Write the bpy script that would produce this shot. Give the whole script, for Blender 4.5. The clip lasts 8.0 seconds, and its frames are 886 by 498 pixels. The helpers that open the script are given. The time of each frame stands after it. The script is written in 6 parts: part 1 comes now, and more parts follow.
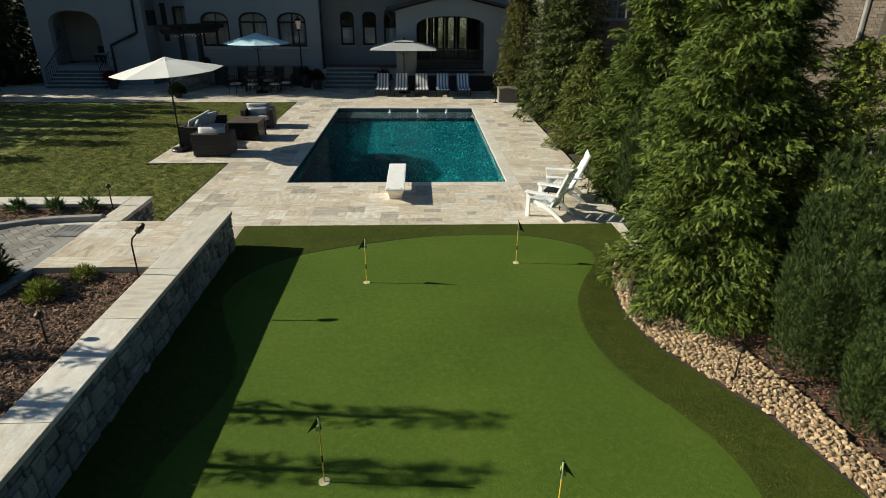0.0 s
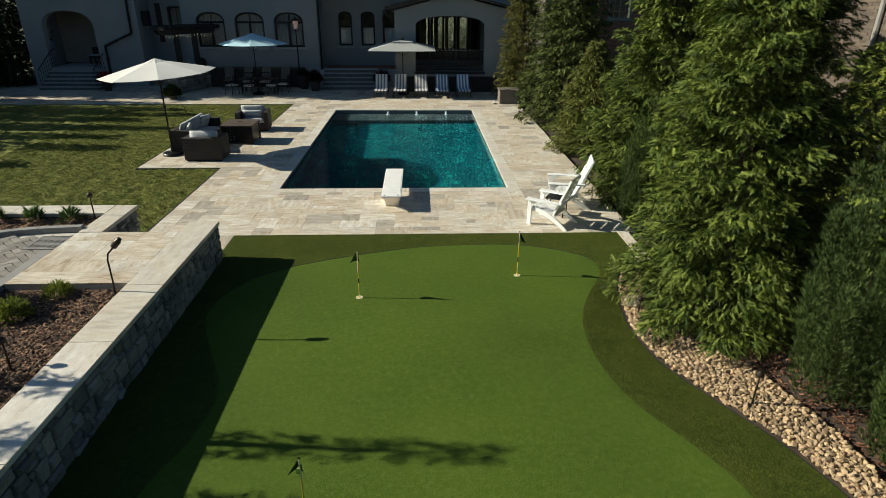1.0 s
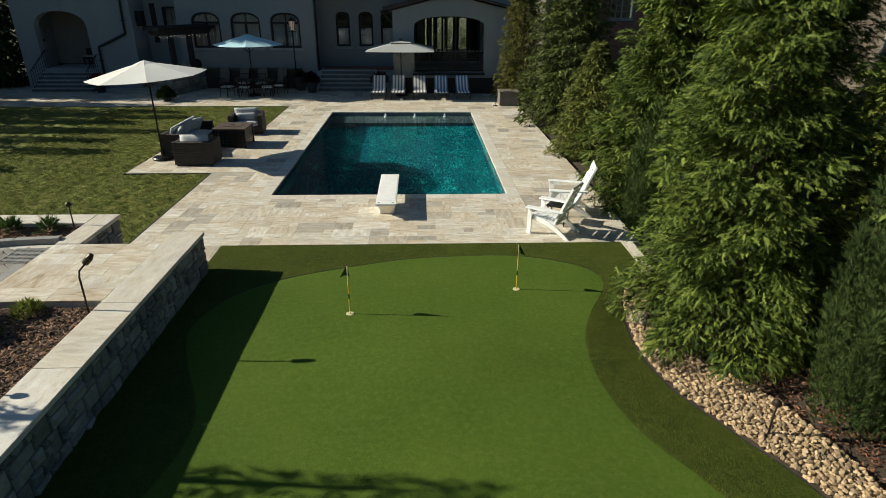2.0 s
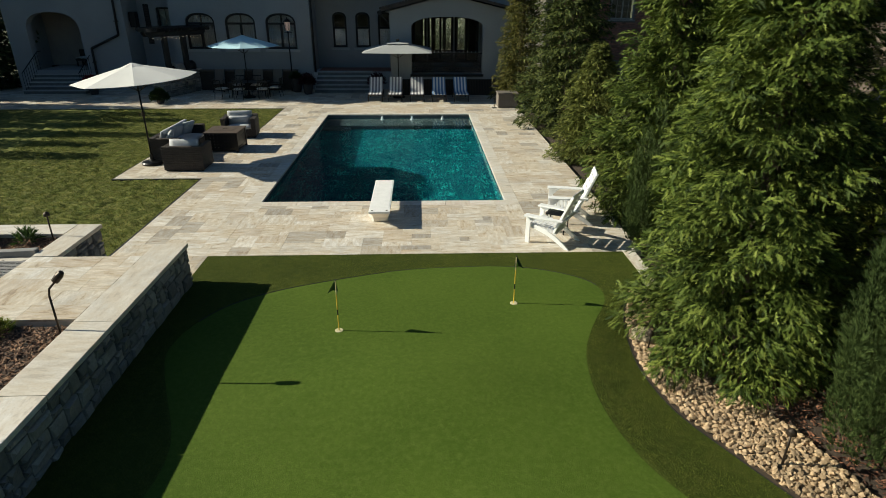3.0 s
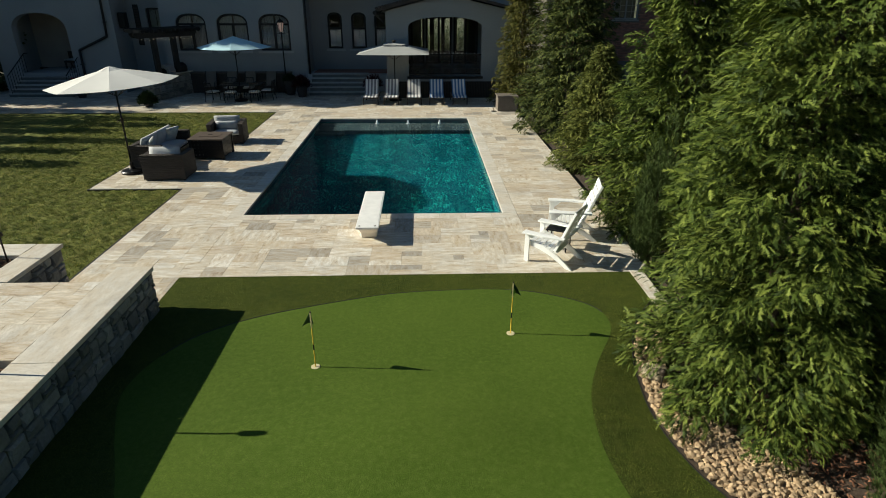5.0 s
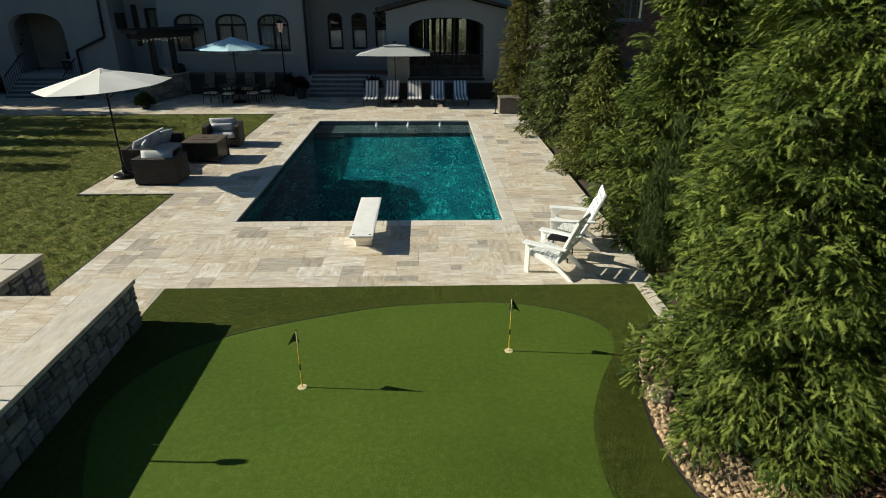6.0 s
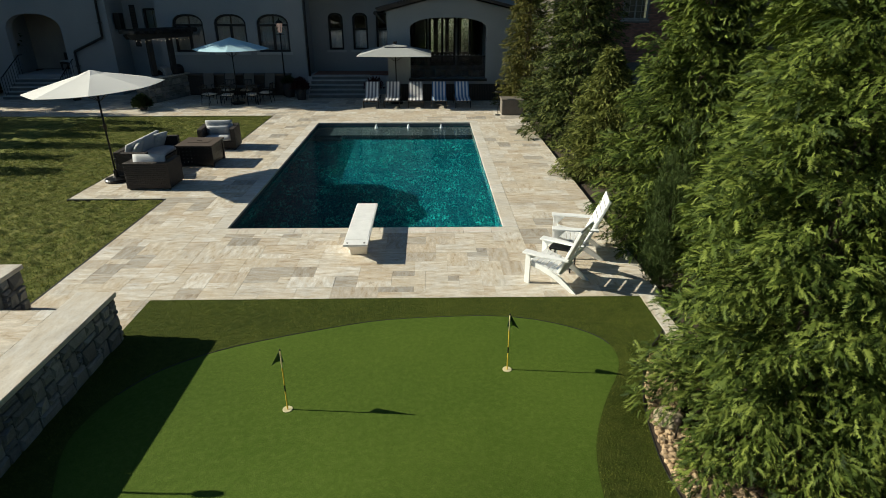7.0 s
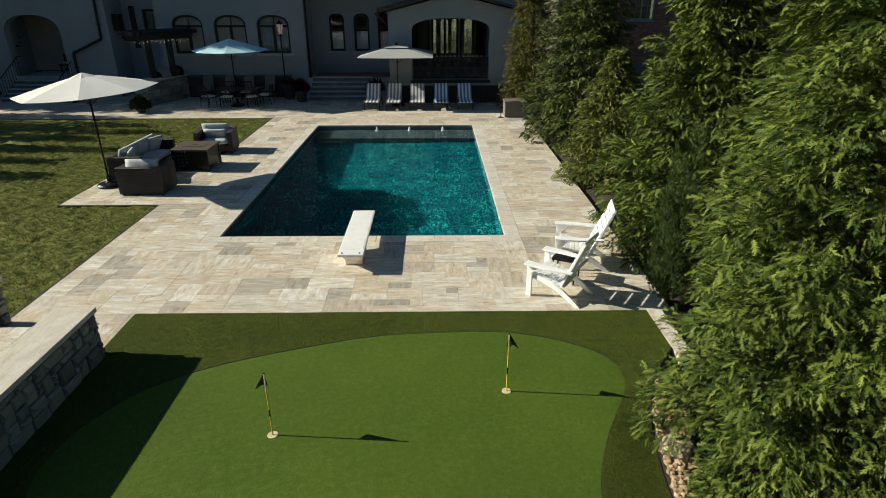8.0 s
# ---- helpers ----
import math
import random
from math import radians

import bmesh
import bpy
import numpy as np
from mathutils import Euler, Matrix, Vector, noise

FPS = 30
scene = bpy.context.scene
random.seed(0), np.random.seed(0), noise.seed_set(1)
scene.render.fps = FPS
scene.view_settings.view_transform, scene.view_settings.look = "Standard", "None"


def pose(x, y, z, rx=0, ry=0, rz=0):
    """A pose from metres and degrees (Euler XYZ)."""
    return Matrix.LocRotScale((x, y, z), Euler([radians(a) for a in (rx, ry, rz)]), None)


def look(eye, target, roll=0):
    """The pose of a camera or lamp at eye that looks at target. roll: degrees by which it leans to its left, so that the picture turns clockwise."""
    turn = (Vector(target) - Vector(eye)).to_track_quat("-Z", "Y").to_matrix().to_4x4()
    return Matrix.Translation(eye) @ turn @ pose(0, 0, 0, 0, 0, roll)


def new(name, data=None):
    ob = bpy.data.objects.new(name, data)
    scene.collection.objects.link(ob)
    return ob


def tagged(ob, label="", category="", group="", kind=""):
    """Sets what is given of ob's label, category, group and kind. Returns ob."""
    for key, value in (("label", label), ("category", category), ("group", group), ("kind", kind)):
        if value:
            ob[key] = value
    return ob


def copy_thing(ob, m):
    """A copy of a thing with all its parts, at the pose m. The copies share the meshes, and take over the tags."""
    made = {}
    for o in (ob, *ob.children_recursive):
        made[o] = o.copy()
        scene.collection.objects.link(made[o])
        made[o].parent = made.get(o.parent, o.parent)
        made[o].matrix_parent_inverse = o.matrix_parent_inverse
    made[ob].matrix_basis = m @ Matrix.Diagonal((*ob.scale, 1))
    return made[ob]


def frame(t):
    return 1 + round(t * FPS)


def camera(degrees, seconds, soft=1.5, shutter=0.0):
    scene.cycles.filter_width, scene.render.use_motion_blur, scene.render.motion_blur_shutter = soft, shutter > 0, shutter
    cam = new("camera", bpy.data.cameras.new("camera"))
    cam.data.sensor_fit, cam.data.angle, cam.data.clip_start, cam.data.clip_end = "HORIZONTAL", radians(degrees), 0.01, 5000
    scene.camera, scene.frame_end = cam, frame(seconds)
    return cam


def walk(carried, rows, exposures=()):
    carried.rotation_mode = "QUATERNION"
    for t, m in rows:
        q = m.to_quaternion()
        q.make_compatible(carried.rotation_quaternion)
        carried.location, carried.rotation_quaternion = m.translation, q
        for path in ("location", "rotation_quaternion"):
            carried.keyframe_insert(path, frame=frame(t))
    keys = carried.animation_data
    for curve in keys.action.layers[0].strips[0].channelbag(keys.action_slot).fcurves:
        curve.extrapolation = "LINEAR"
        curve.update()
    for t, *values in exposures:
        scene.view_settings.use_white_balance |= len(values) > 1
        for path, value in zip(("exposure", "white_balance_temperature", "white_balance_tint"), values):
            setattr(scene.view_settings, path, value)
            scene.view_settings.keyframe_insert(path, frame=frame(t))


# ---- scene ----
cam = camera(75.0, 8.0, soft=0.9)
PATH = [
    (0, (3.64, -15.333, 4.732), (3.721, -13.504, 3.927), 0.5),
    (0.5, (3.685, -15.028, 4.733), (3.764, -13.199, 3.927), 0.5),
    (1, (3.735, -14.752, 4.721), (3.812, -12.923, 3.915), 0.4),
    (1.5, (3.79, -14.462, 4.713), (3.865, -12.633, 3.907), 0.4),
    (3, (3.969, -13.717, 4.726), (4.043, -11.888, 3.92), 0.3),
    (3.5, (4.021, -13.463, 4.721), (4.096, -11.634, 3.914), 0.3),
    (4, (4.077, -13.23, 4.715), (4.15, -11.401, 3.91), 0.3),
    (4.5, (4.135, -12.988, 4.707), (4.206, -11.159, 3.901), 0.2),
    (6, (4.33, -12.284, 4.7), (4.386, -10.455, 3.895), 0.2),
    (6.5, (4.405, -12.06, 4.691), (4.455, -10.23, 3.886), 0.1),
    (7, (4.471, -11.822, 4.69), (4.513, -9.992, 3.884), 0.1),
    (7.5, (4.533, -11.591, 4.681), (4.566, -9.76, 3.876), 0.0),
    (8, (4.59, -11.363, 4.688), (4.617, -9.532, 3.883), 0.0),
]
walk(cam, [(t, look(eye, target, roll)) for t, eye, target, roll in PATH])

# ---- world, sun, exposure ----
SUN_EL, SUN_AZ = radians(28.5), radians(5.2)
to_sun = Vector((-math.cos(SUN_EL) * math.cos(SUN_AZ), math.cos(SUN_EL) * math.sin(SUN_AZ), math.sin(SUN_EL)))
world = bpy.data.worlds.new("sky_world")
scene.world = world
world.use_nodes = True
wn = world.node_tree
wn.nodes.clear()
sky = wn.nodes.new("ShaderNodeTexSky")
sky.sky_type, sky.sun_disc = "NISHITA", False
sky.sun_elevation, sky.sun_rotation = SUN_EL, math.atan2(to_sun.x, to_sun.y)
sky_bg, sky_out = wn.nodes.new("ShaderNodeBackground"), wn.nodes.new("ShaderNodeOutputWorld")
sky_bg.inputs["Strength"].default_value = 0.030
tint = wn.nodes.new("ShaderNodeMix")
tint.data_type, tint.blend_type = "RGBA", "MULTIPLY"
tint.inputs[0].default_value, tint.inputs[7].default_value = 1.0, (0.72, 1.04, 1.24, 1)
wn.links.new(sky.outputs[0], tint.inputs[6])
wn.links.new(tint.outputs[2], sky_bg.inputs[0])
wn.links.new(sky_bg.outputs[0], sky_out.inputs[0])
sun = new("sun", bpy.data.lights.new("sun", "SUN"))
sun.data.energy, sun.data.angle, sun.data.color = 4.12, radians(0.5), (0.98, 0.94, 0.775)
sun.matrix_world = look(to_sun * 60, (0, 0, 0))
scene.view_settings.exposure = 0.75

# ---- materials ----


def mat_base(name):
    m = bpy.data.materials.new(name)
    m.use_nodes = True
    nt = m.node_tree
    b = nt.nodes["Principled BSDF"]
    return m, nt, b


def noise_node(nt, scale, detail=5.0, rough=0.55, vec=None, stretch=None):
    n = nt.nodes.new("ShaderNodeTexNoise")
    n.inputs["Scale"].default_value, n.inputs["Detail"].default_value, n.inputs["Roughness"].default_value = scale, detail, rough
    tc = nt.nodes.new("ShaderNodeTexCoord")
    src = tc.outputs["Object"]
    if vec == "world":
        src = nt.nodes.new("ShaderNodeNewGeometry").outputs["Position"]
    if stretch:
        mp = nt.nodes.new("ShaderNodeMapping")
        mp.inputs["Scale"].default_value = stretch
        nt.links.new(src, mp.inputs["Vector"])
        src = mp.outputs["Vector"]
    nt.links.new(src, n.inputs["Vector"])
    return n


def ramp(nt, src, stops):
    r = nt.nodes.new("ShaderNodeValToRGB")
    e = r.color_ramp.elements
    while len(e) < len(stops):
        e.new(0.5)
    for i, (p, c) in enumerate(stops):
        e[i].position, e[i].color = p, (*c, 1)
    nt.links.new(src, r.inputs[0])
    return r.outputs[0]


def mix(nt, fac, a, b, mode="MIX"):
    m = nt.nodes.new("ShaderNodeMix")
    m.data_type, m.blend_type = "RGBA", mode
    for key, v in ((0, fac), (6, a), (7, b)):
        if isinstance(v, (int, float)):
            m.inputs[key].default_value = v
        elif isinstance(v, tuple):
            m.inputs[key].default_value = (*v, 1)
        else:
            nt.links.new(v, m.inputs[key])
    return m.outputs[2]


def bump(nt, b, src, strength, dist=0.02):
    k = nt.nodes.new("ShaderNodeBump")
    k.inputs["Strength"].default_value, k.inputs["Distance"].default_value = strength, dist
    nt.links.new(src, k.inputs["Height"])
    nt.links.new(k.outputs[0], b.inputs["Normal"])


def rnd(nt, how):
    if how == "object":
        return nt.nodes.new("ShaderNodeObjectInfo").outputs["Random"]
    return nt.nodes.new("ShaderNodeNewGeometry").outputs["Random Per Island"]


def surf(name, c1, c2, scale=6.0, rough=0.6, bumps=0.15, fine=60.0, metal=0.0, vary=None, amount=0.35, stretch=None, vec="world", dirt=0.2, dist=0.01):
    """A worn surface: two colours in large patches, fine grain, relief, and a random shade for each piece."""
    m, nt, b = mat_base(name)
    big, small = noise_node(nt, scale, 4, 0.55, vec, stretch), noise_node(nt, fine, 6, 0.65, vec, stretch)
    col = mix(nt, ramp(nt, big.outputs[0], [(0.32, (0, 0, 0)), (0.68, (1, 1, 1))]), c1, c2)
    col = mix(nt, dirt, col, ramp(nt, small.outputs[0], [(0.3, tuple(x * 0.45 for x in c1)), (0.7, tuple(min(1, x * 1.35) for x in c2))]))
    if vary:
        shade = ramp(nt, rnd(nt, vary), [(0.0, (1 - amount,) * 3), (1.0, (1 + amount * 0.6,) * 3)])
        col = mix(nt, 1.0, col, shade, "MULTIPLY")
    nt.links.new(col, b.inputs["Base Color"])
    b.inputs["Roughness"].default_value, b.inputs["Metallic"].default_value = rough, metal
    if bumps:
        bump(nt, b, small.outputs[0], bumps, dist)
    return m


def travertine(name, how, streaky=0.92, pale=0.0):
    """Honed travertine: cream to walnut, streaked along or across the slab, greyer on a few pieces."""
    m, nt, b = mat_base(name)
    r = rnd(nt, how)
    lift = nt.nodes.new("ShaderNodeMapRange")
    lift.inputs["To Min"].default_value = pale
    nt.links.new(r, lift.inputs["Value"])
    tone = ramp(nt, lift.outputs[0], [(0.0, (0.34, 0.32, 0.29)), (0.09, (0.42, 0.395, 0.355)), (0.25, (0.525, 0.465, 0.385)), (0.5, (0.56, 0.515, 0.44)), (0.75, (0.58, 0.55, 0.495)), (1.0, (0.64, 0.62, 0.58))])
    along, across = noise_node(nt, 4.5, 8, 0.72, "world", (0.65, 2.3, 1)), noise_node(nt, 4.5, 8, 0.72, "world", (2.2, 0.7, 1))
    patch, pits = noise_node(nt, 1.6, 5, 0.6, "world"), noise_node(nt, 42, 6, 0.75, "world")
    wrap = nt.nodes.new("ShaderNodeMath")
    wrap.operation = "MULTIPLY"
    wrap.inputs[1].default_value = 7.31
    nt.links.new(r, wrap.inputs[0])
    frac = nt.nodes.new("ShaderNodeMath")
    frac.operation = "FRACT"
    nt.links.new(wrap.outputs[0], frac.inputs[0])
    grain = mix(nt, ramp(nt, frac.outputs[0], [(0.34, (0, 0, 0)), (0.36, (1, 1, 1))]), across.outputs[0], along.outputs[0])
    col = mix(nt, streaky, tone, ramp(nt, grain, [(0.36, (0.60, 0.52, 0.43)), (0.44, (0.96, 0.87, 0.74)), (0.52, (0.98, 0.96, 0.93)), (0.56, (1.12, 1.10, 1.07)), (0.66, (1.28, 1.27, 1.25))]), "MULTIPLY")
    col = mix(nt, 0.4, col, ramp(nt, patch.outputs[0], [(0.33, (0.70, 0.69, 0.69)), (0.44, (0.98, 0.97, 0.95)), (0.56, (1.0, 0.93, 0.82)), (0.68, (1.14, 1.10, 1.04))]), "MULTIPLY")
    col = mix(nt, 0.34, col, ramp(nt, pits.outputs[0], [(0.32, (0.42, 0.36, 0.29)), (0.48, (1, 1, 1))]), "MULTIPLY")
    nt.links.new(col, b.inputs["Base Color"])
    b.inputs["Roughness"].default_value = 0.62
    bump(nt, b, pits.outputs[0], 0.25, 0.006)
    return m


def leaf(name, dark, mid, light, trans=0.35, rough=0.6, patch=0.9, depth=0.5):
    """Foliage: shade by island, with light passing through."""
    m, nt, b = mat_base(name)
    col = ramp(nt, rnd(nt, "island"), [(0.0, dark), (0.5, mid), (1.0, light)])
    big = noise_node(nt, patch, 4, 0.6, "world")
    col = mix(nt, depth, col, ramp(nt, big.outputs[0], [(0.35, (0.62, 0.66, 0.6)), (0.65, (1.25, 1.2, 1.0))]), "MULTIPLY")
    nt.links.new(col, b.inputs["Base Color"])
    b.inputs["Roughness"].default_value = rough
    b.inputs["Specular IOR Level"].default_value = 0.14
    tr, mx = nt.nodes.new("ShaderNodeBsdfTranslucent"), nt.nodes.new("ShaderNodeMixShader")
    nt.links.new(col, tr.inputs[0])
    mx.inputs[0].default_value = trans
    nt.links.new(b.outputs[0], mx.inputs[1])
    nt.links.new(tr.outputs[0], mx.inputs[2])
    nt.links.new(mx.outputs[0], nt.nodes["Material Output"].inputs[0])
    return m


def turf(name, a, b_, c, fine, rough=0.9, patch=1.2):
    m, nt, b = mat_base(name)
    n1, n2, n3 = noise_node(nt, patch, 4, 0.6, "world"), noise_node(nt, fine, 3, 0.7, "world"), noise_node(nt, fine * 0.16, 5, 0.65, "world")
    col = mix(nt, ramp(nt, n1.outputs[0], [(0.3, (0, 0, 0)), (0.7, (1, 1, 1))]), a, b_)
    col = mix(nt, ramp(nt, n3.outputs[0], [(0.42, (0, 0, 0)), (0.7, (0.55, 0.55, 0.55))]), col, c)
    col = mix(nt, 0.7, col, ramp(nt, n2.outputs[0], [(0.3, (0.45, 0.45, 0.45)), (0.7, (1.5, 1.5, 1.5))]), "MULTIPLY")
    nt.links.new(col, b.inputs["Base Color"])
    b.inputs["Roughness"].default_value, b.inputs["Specular IOR Level"].default_value = rough, 0.1
    bump(nt, b, n2.outputs[0], 0.5, 0.012)
    return m


def caustic_plaster(name, dark, mid, light):
    """Pool plaster with curling pale lines: sunlight's caustic ripples put into the base colour."""
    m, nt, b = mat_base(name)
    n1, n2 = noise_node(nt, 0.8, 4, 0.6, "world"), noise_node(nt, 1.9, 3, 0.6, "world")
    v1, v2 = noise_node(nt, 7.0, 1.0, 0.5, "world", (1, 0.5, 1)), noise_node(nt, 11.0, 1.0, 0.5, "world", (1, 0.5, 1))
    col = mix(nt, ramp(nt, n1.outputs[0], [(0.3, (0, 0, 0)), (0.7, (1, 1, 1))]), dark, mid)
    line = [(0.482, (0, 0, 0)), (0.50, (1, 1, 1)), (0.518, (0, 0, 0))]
    caustic = mix(nt, 1.0, ramp(nt, v1.outputs[0], line), ramp(nt, v2.outputs[0], line), "LIGHTEN")
    caustic = mix(nt, 1.0, caustic, ramp(nt, n2.outputs[0], [(0.40, (0.25, 0.25, 0.25)), (0.60, (0.9, 0.9, 0.9))]), "MULTIPLY")
    nt.links.new(mix(nt, caustic, col, light), b.inputs["Base Color"])
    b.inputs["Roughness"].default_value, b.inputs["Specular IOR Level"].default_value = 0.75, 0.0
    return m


def plain(name, c, rough=0.5, metal=0.0, emit=0.0, bumps=0.08, fine=140.0):
    m = surf(name, c, tuple(min(1, x * 1.12 + 0.004) for x in c), 5, rough, bumps, fine, metal, dirt=0.12)
    if emit:
        b = m.node_tree.nodes["Principled BSDF"]
        b.inputs["Emission Color"].default_value, b.inputs["Emission Strength"].default_value = (*c, 1), emit
    return m


def glass(name, tint, rough=0.02, ior=1.45):
    m, nt, b = mat_base(name)
    b.inputs["Base Color"].default_value = (*tint, 1)
    b.inputs["Roughness"].default_value, b.inputs["Transmission Weight"].default_value, b.inputs["IOR"].default_value = rough, 1.0, ior
    return m


def water_mat():
    m, nt, b = mat_base("pool_water")
    b.inputs["Base Color"].default_value = (0.62, 0.95, 0.97, 1)
    b.inputs["Roughness"].default_value, b.inputs["Transmission Weight"].default_value, b.inputs["IOR"].default_value = 0.0, 1.0, 1.27
    n1, n2 = noise_node(nt, 3.6, 2, 0.5, "world", (0.8, 1.7, 1)), noise_node(nt, 10.0, 1.5, 0.5, "world", (0.62, 1.6, 1))
    bump(nt, b, mix(nt, 0.6, n1.outputs[0], n2.outputs[0]), 0.28, 0.03)
    return m


def striped(name, a, b_, period):
    """Woven stripes that run along the cushion."""
    m, nt, b = mat_base(name)
    w = nt.nodes.new("ShaderNodeTexWave")
    w.wave_type, w.bands_direction = "BANDS", "X"
    w.inputs["Scale"].default_value, w.inputs["Distortion"].default_value = math.pi / (10 * period), 0.05
    tc = nt.nodes.new("ShaderNodeTexCoord")
    nt.links.new(tc.outputs["Object"], w.inputs["Vector"])
    weave = noise_node(nt, 120, 4, 0.6)
    col = mix(nt, ramp(nt, w.outputs["Fac"], [(0.46, (0, 0, 0)), (0.54, (1, 1, 1))]), a, b_)
    col = mix(nt, 0.2, col, ramp(nt, weave.outputs[0], [(0.3, (0.6, 0.6, 0.6)), (0.7, (1.2, 1.2, 1.2))]), "MULTIPLY")
    nt.links.new(col, b.inputs["Base Color"])
    b.inputs["Roughness"].default_value = 0.9
    bump(nt, b, weave.outputs[0], 0.2, 0.004)
    return m


TRAV_PIECE, TRAV_FIELD = travertine("travertine_piece", "object"), travertine("travertine_field", "island")
TRAV_TERRACE = travertine("travertine_terrace", "object", 0.9, 0.22)
TRAV_SLAB = travertine("travertine_slab", "object", 0.5, 0.62)
JOINT = surf("joint_sand", (0.50, 0.45, 0.375), (0.58, 0.53, 0.45), 8, 0.9, 0.3, 90)
# One stone in two tones: shade put into the first, sunlight into the second.
STONE_SHADED = surf("shaded_wall_stone", (0.21, 0.197, 0.172), (0.32, 0.298, 0.255), 3.5, 0.85, 0.7, 22, vary="object", amount=0.4, dist=0.03)
STONE_LIT = surf("lit_tan_stone", (0.34, 0.27, 0.18), (0.50, 0.41, 0.28), 3.5, 0.85, 0.7, 22, vary="object", amount=0.4, dist=0.03)
MORTAR = surf("mortar", (0.10, 0.09, 0.08), (0.15, 0.13, 0.11), 9, 0.95, 0.4, 60)
GREEN = turf("putting_turf", (0.054, 0.094, 0.011), (0.075, 0.119, 0.015), (0.108, 0.150, 0.026), 95, patch=0.55)
FRINGE = turf("fringe_turf", (0.037, 0.054, 0.009), (0.060, 0.077, 0.012), (0.098, 0.106, 0.023), 60)
LAWN = turf("lawn_grass", (0.050, 0.074, 0.015), (0.150, 0.164, 0.038), (0.29, 0.26, 0.085), 20, patch=5.0)
BLADE = leaf("grass_blade", (0.042, 0.066, 0.013), (0.120, 0.150, 0.034), (0.28, 0.265, 0.090), 0.3, patch=2.6, depth=1.0)
FRINGE_BLADE = leaf("fringe_blade", (0.062, 0.088, 0.013), (0.104, 0.132, 0.019), (0.162, 0.182, 0.034), 0.2, patch=3.0, depth=0.8)
SOIL = surf("soil", (0.045, 0.032, 0.022), (0.08, 0.055, 0.036), 3, 0.95, 0.8, 24, dist=0.03)
MULCH = surf("mulch_chip", (0.080, 0.040, 0.023), (0.33, 0.19, 0.11), 6, 0.9, 0.4, 70, vary="island", amount=0.85)
NEEDLES = surf("rusty_mulch", (0.13, 0.05, 0.026), (0.26, 0.12, 0.065), 6, 0.9, 0.4, 70, vary="island", amount=0.6)
GROUND = surf("far_ground", (0.05, 0.06, 0.02), (0.09, 0.085, 0.035), 0.5, 0.95, 0.6, 8, dist=0.05)
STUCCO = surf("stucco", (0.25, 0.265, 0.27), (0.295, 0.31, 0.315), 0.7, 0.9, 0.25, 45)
STONE_TREAD = surf("stair_tread_stone", (0.34, 0.345, 0.335), (0.46, 0.465, 0.45), 3, 0.8, 0.3, 40, vary="object", amount=0.2)
STAIR_RISER = surf("stair_riser_stone", (0.10, 0.105, 0.103), (0.16, 0.166, 0.16), 3, 0.85, 0.4, 30)
STUCCO_TRIM = surf("stucco_trim", (0.34, 0.35, 0.35), (0.40, 0.41, 0.41), 1.2, 0.85, 0.2, 60)
DARK_FRAME = plain("dark_frame", (0.009, 0.0085, 0.008), 0.65)
BLACK_METAL = plain("black_metal", (0.014, 0.014, 0.015), 0.4, 0.6)
BRONZE = plain("bronze_metal", (0.05, 0.038, 0.028), 0.45, 0.7)
ROOF = surf("roof_tile", (0.035, 0.032, 0.03), (0.07, 0.06, 0.055), 4, 0.85, 0.5, 20, vary="island", amount=0.4)
DARK_WOOD = surf("dark_wood", (0.030, 0.022, 0.017), (0.055, 0.040, 0.03), 3, 0.7, 0.3, 40, stretch=(1, 1, 6))
PANE = glass("window_pane", (0.93, 0.95, 0.96), 0.01)
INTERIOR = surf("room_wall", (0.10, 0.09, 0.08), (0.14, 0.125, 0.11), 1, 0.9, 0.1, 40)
PLASTER = surf("portico_plaster", (0.34, 0.29, 0.25), (0.42, 0.37, 0.32), 1, 0.9, 0.1, 40)
CURTAIN = surf("curtain", (0.34, 0.36, 0.35), (0.42, 0.44, 0.43), 2, 0.95, 0.3, 30, stretch=(6, 6, 0.4))
WHITE_PLASTIC = plain("white_plastic", (0.80, 0.80, 0.78), 0.38)
BOARD_WHITE = plain("board_white", (0.78, 0.77, 0.74), 0.55, bumps=0.35, fine=260)
BASE_WHITE = plain("base_gelcoat", (0.74, 0.68, 0.60), 0.35)
CANVAS = surf("canvas_white", (0.62, 0.61, 0.575), (0.68, 0.67, 0.63), 1.5, 0.92, 0.25, 150)
CANVAS_BLUE = surf("canvas_blue", (0.46, 0.70, 0.80), (0.50, 0.74, 0.83), 1.5, 0.92, 0.25, 150)
CANVAS_GREY = surf("canvas_grey", (0.33, 0.34, 0.33), (0.38, 0.39, 0.38), 1.5, 0.92, 0.25, 150)
WICKER = surf("dark_wicker", (0.016, 0.012, 0.010), (0.045, 0.034, 0.028), 14, 0.6, 0.9, 85, stretch=(0.4, 0.4, 2.6), dist=0.02)
CUSHION = surf("grey_cushion", (0.42, 0.43, 0.44), (0.50, 0.51, 0.52), 2.5, 0.95, 0.35, 120)
PILLOW = surf("patterned_pillow", (0.36, 0.40, 0.42), (0.60, 0.60, 0.57), 14, 0.95, 0.3, 120)
CREAM = surf("cream_cushion", (0.60, 0.57, 0.52), (0.68, 0.65, 0.60), 2.5, 0.95, 0.3, 120)
SHUTTER = surf("white_shutter", (0.70, 0.72, 0.72), (0.78, 0.80, 0.80), 2, 0.5, 0.1, 60)
CUP = plain("cup_rim", (0.56, 0.50, 0.30), 0.5)
STRIPE = striped("striped_towel", (0.10, 0.20, 0.36), (0.80, 0.80, 0.78), 0.155)
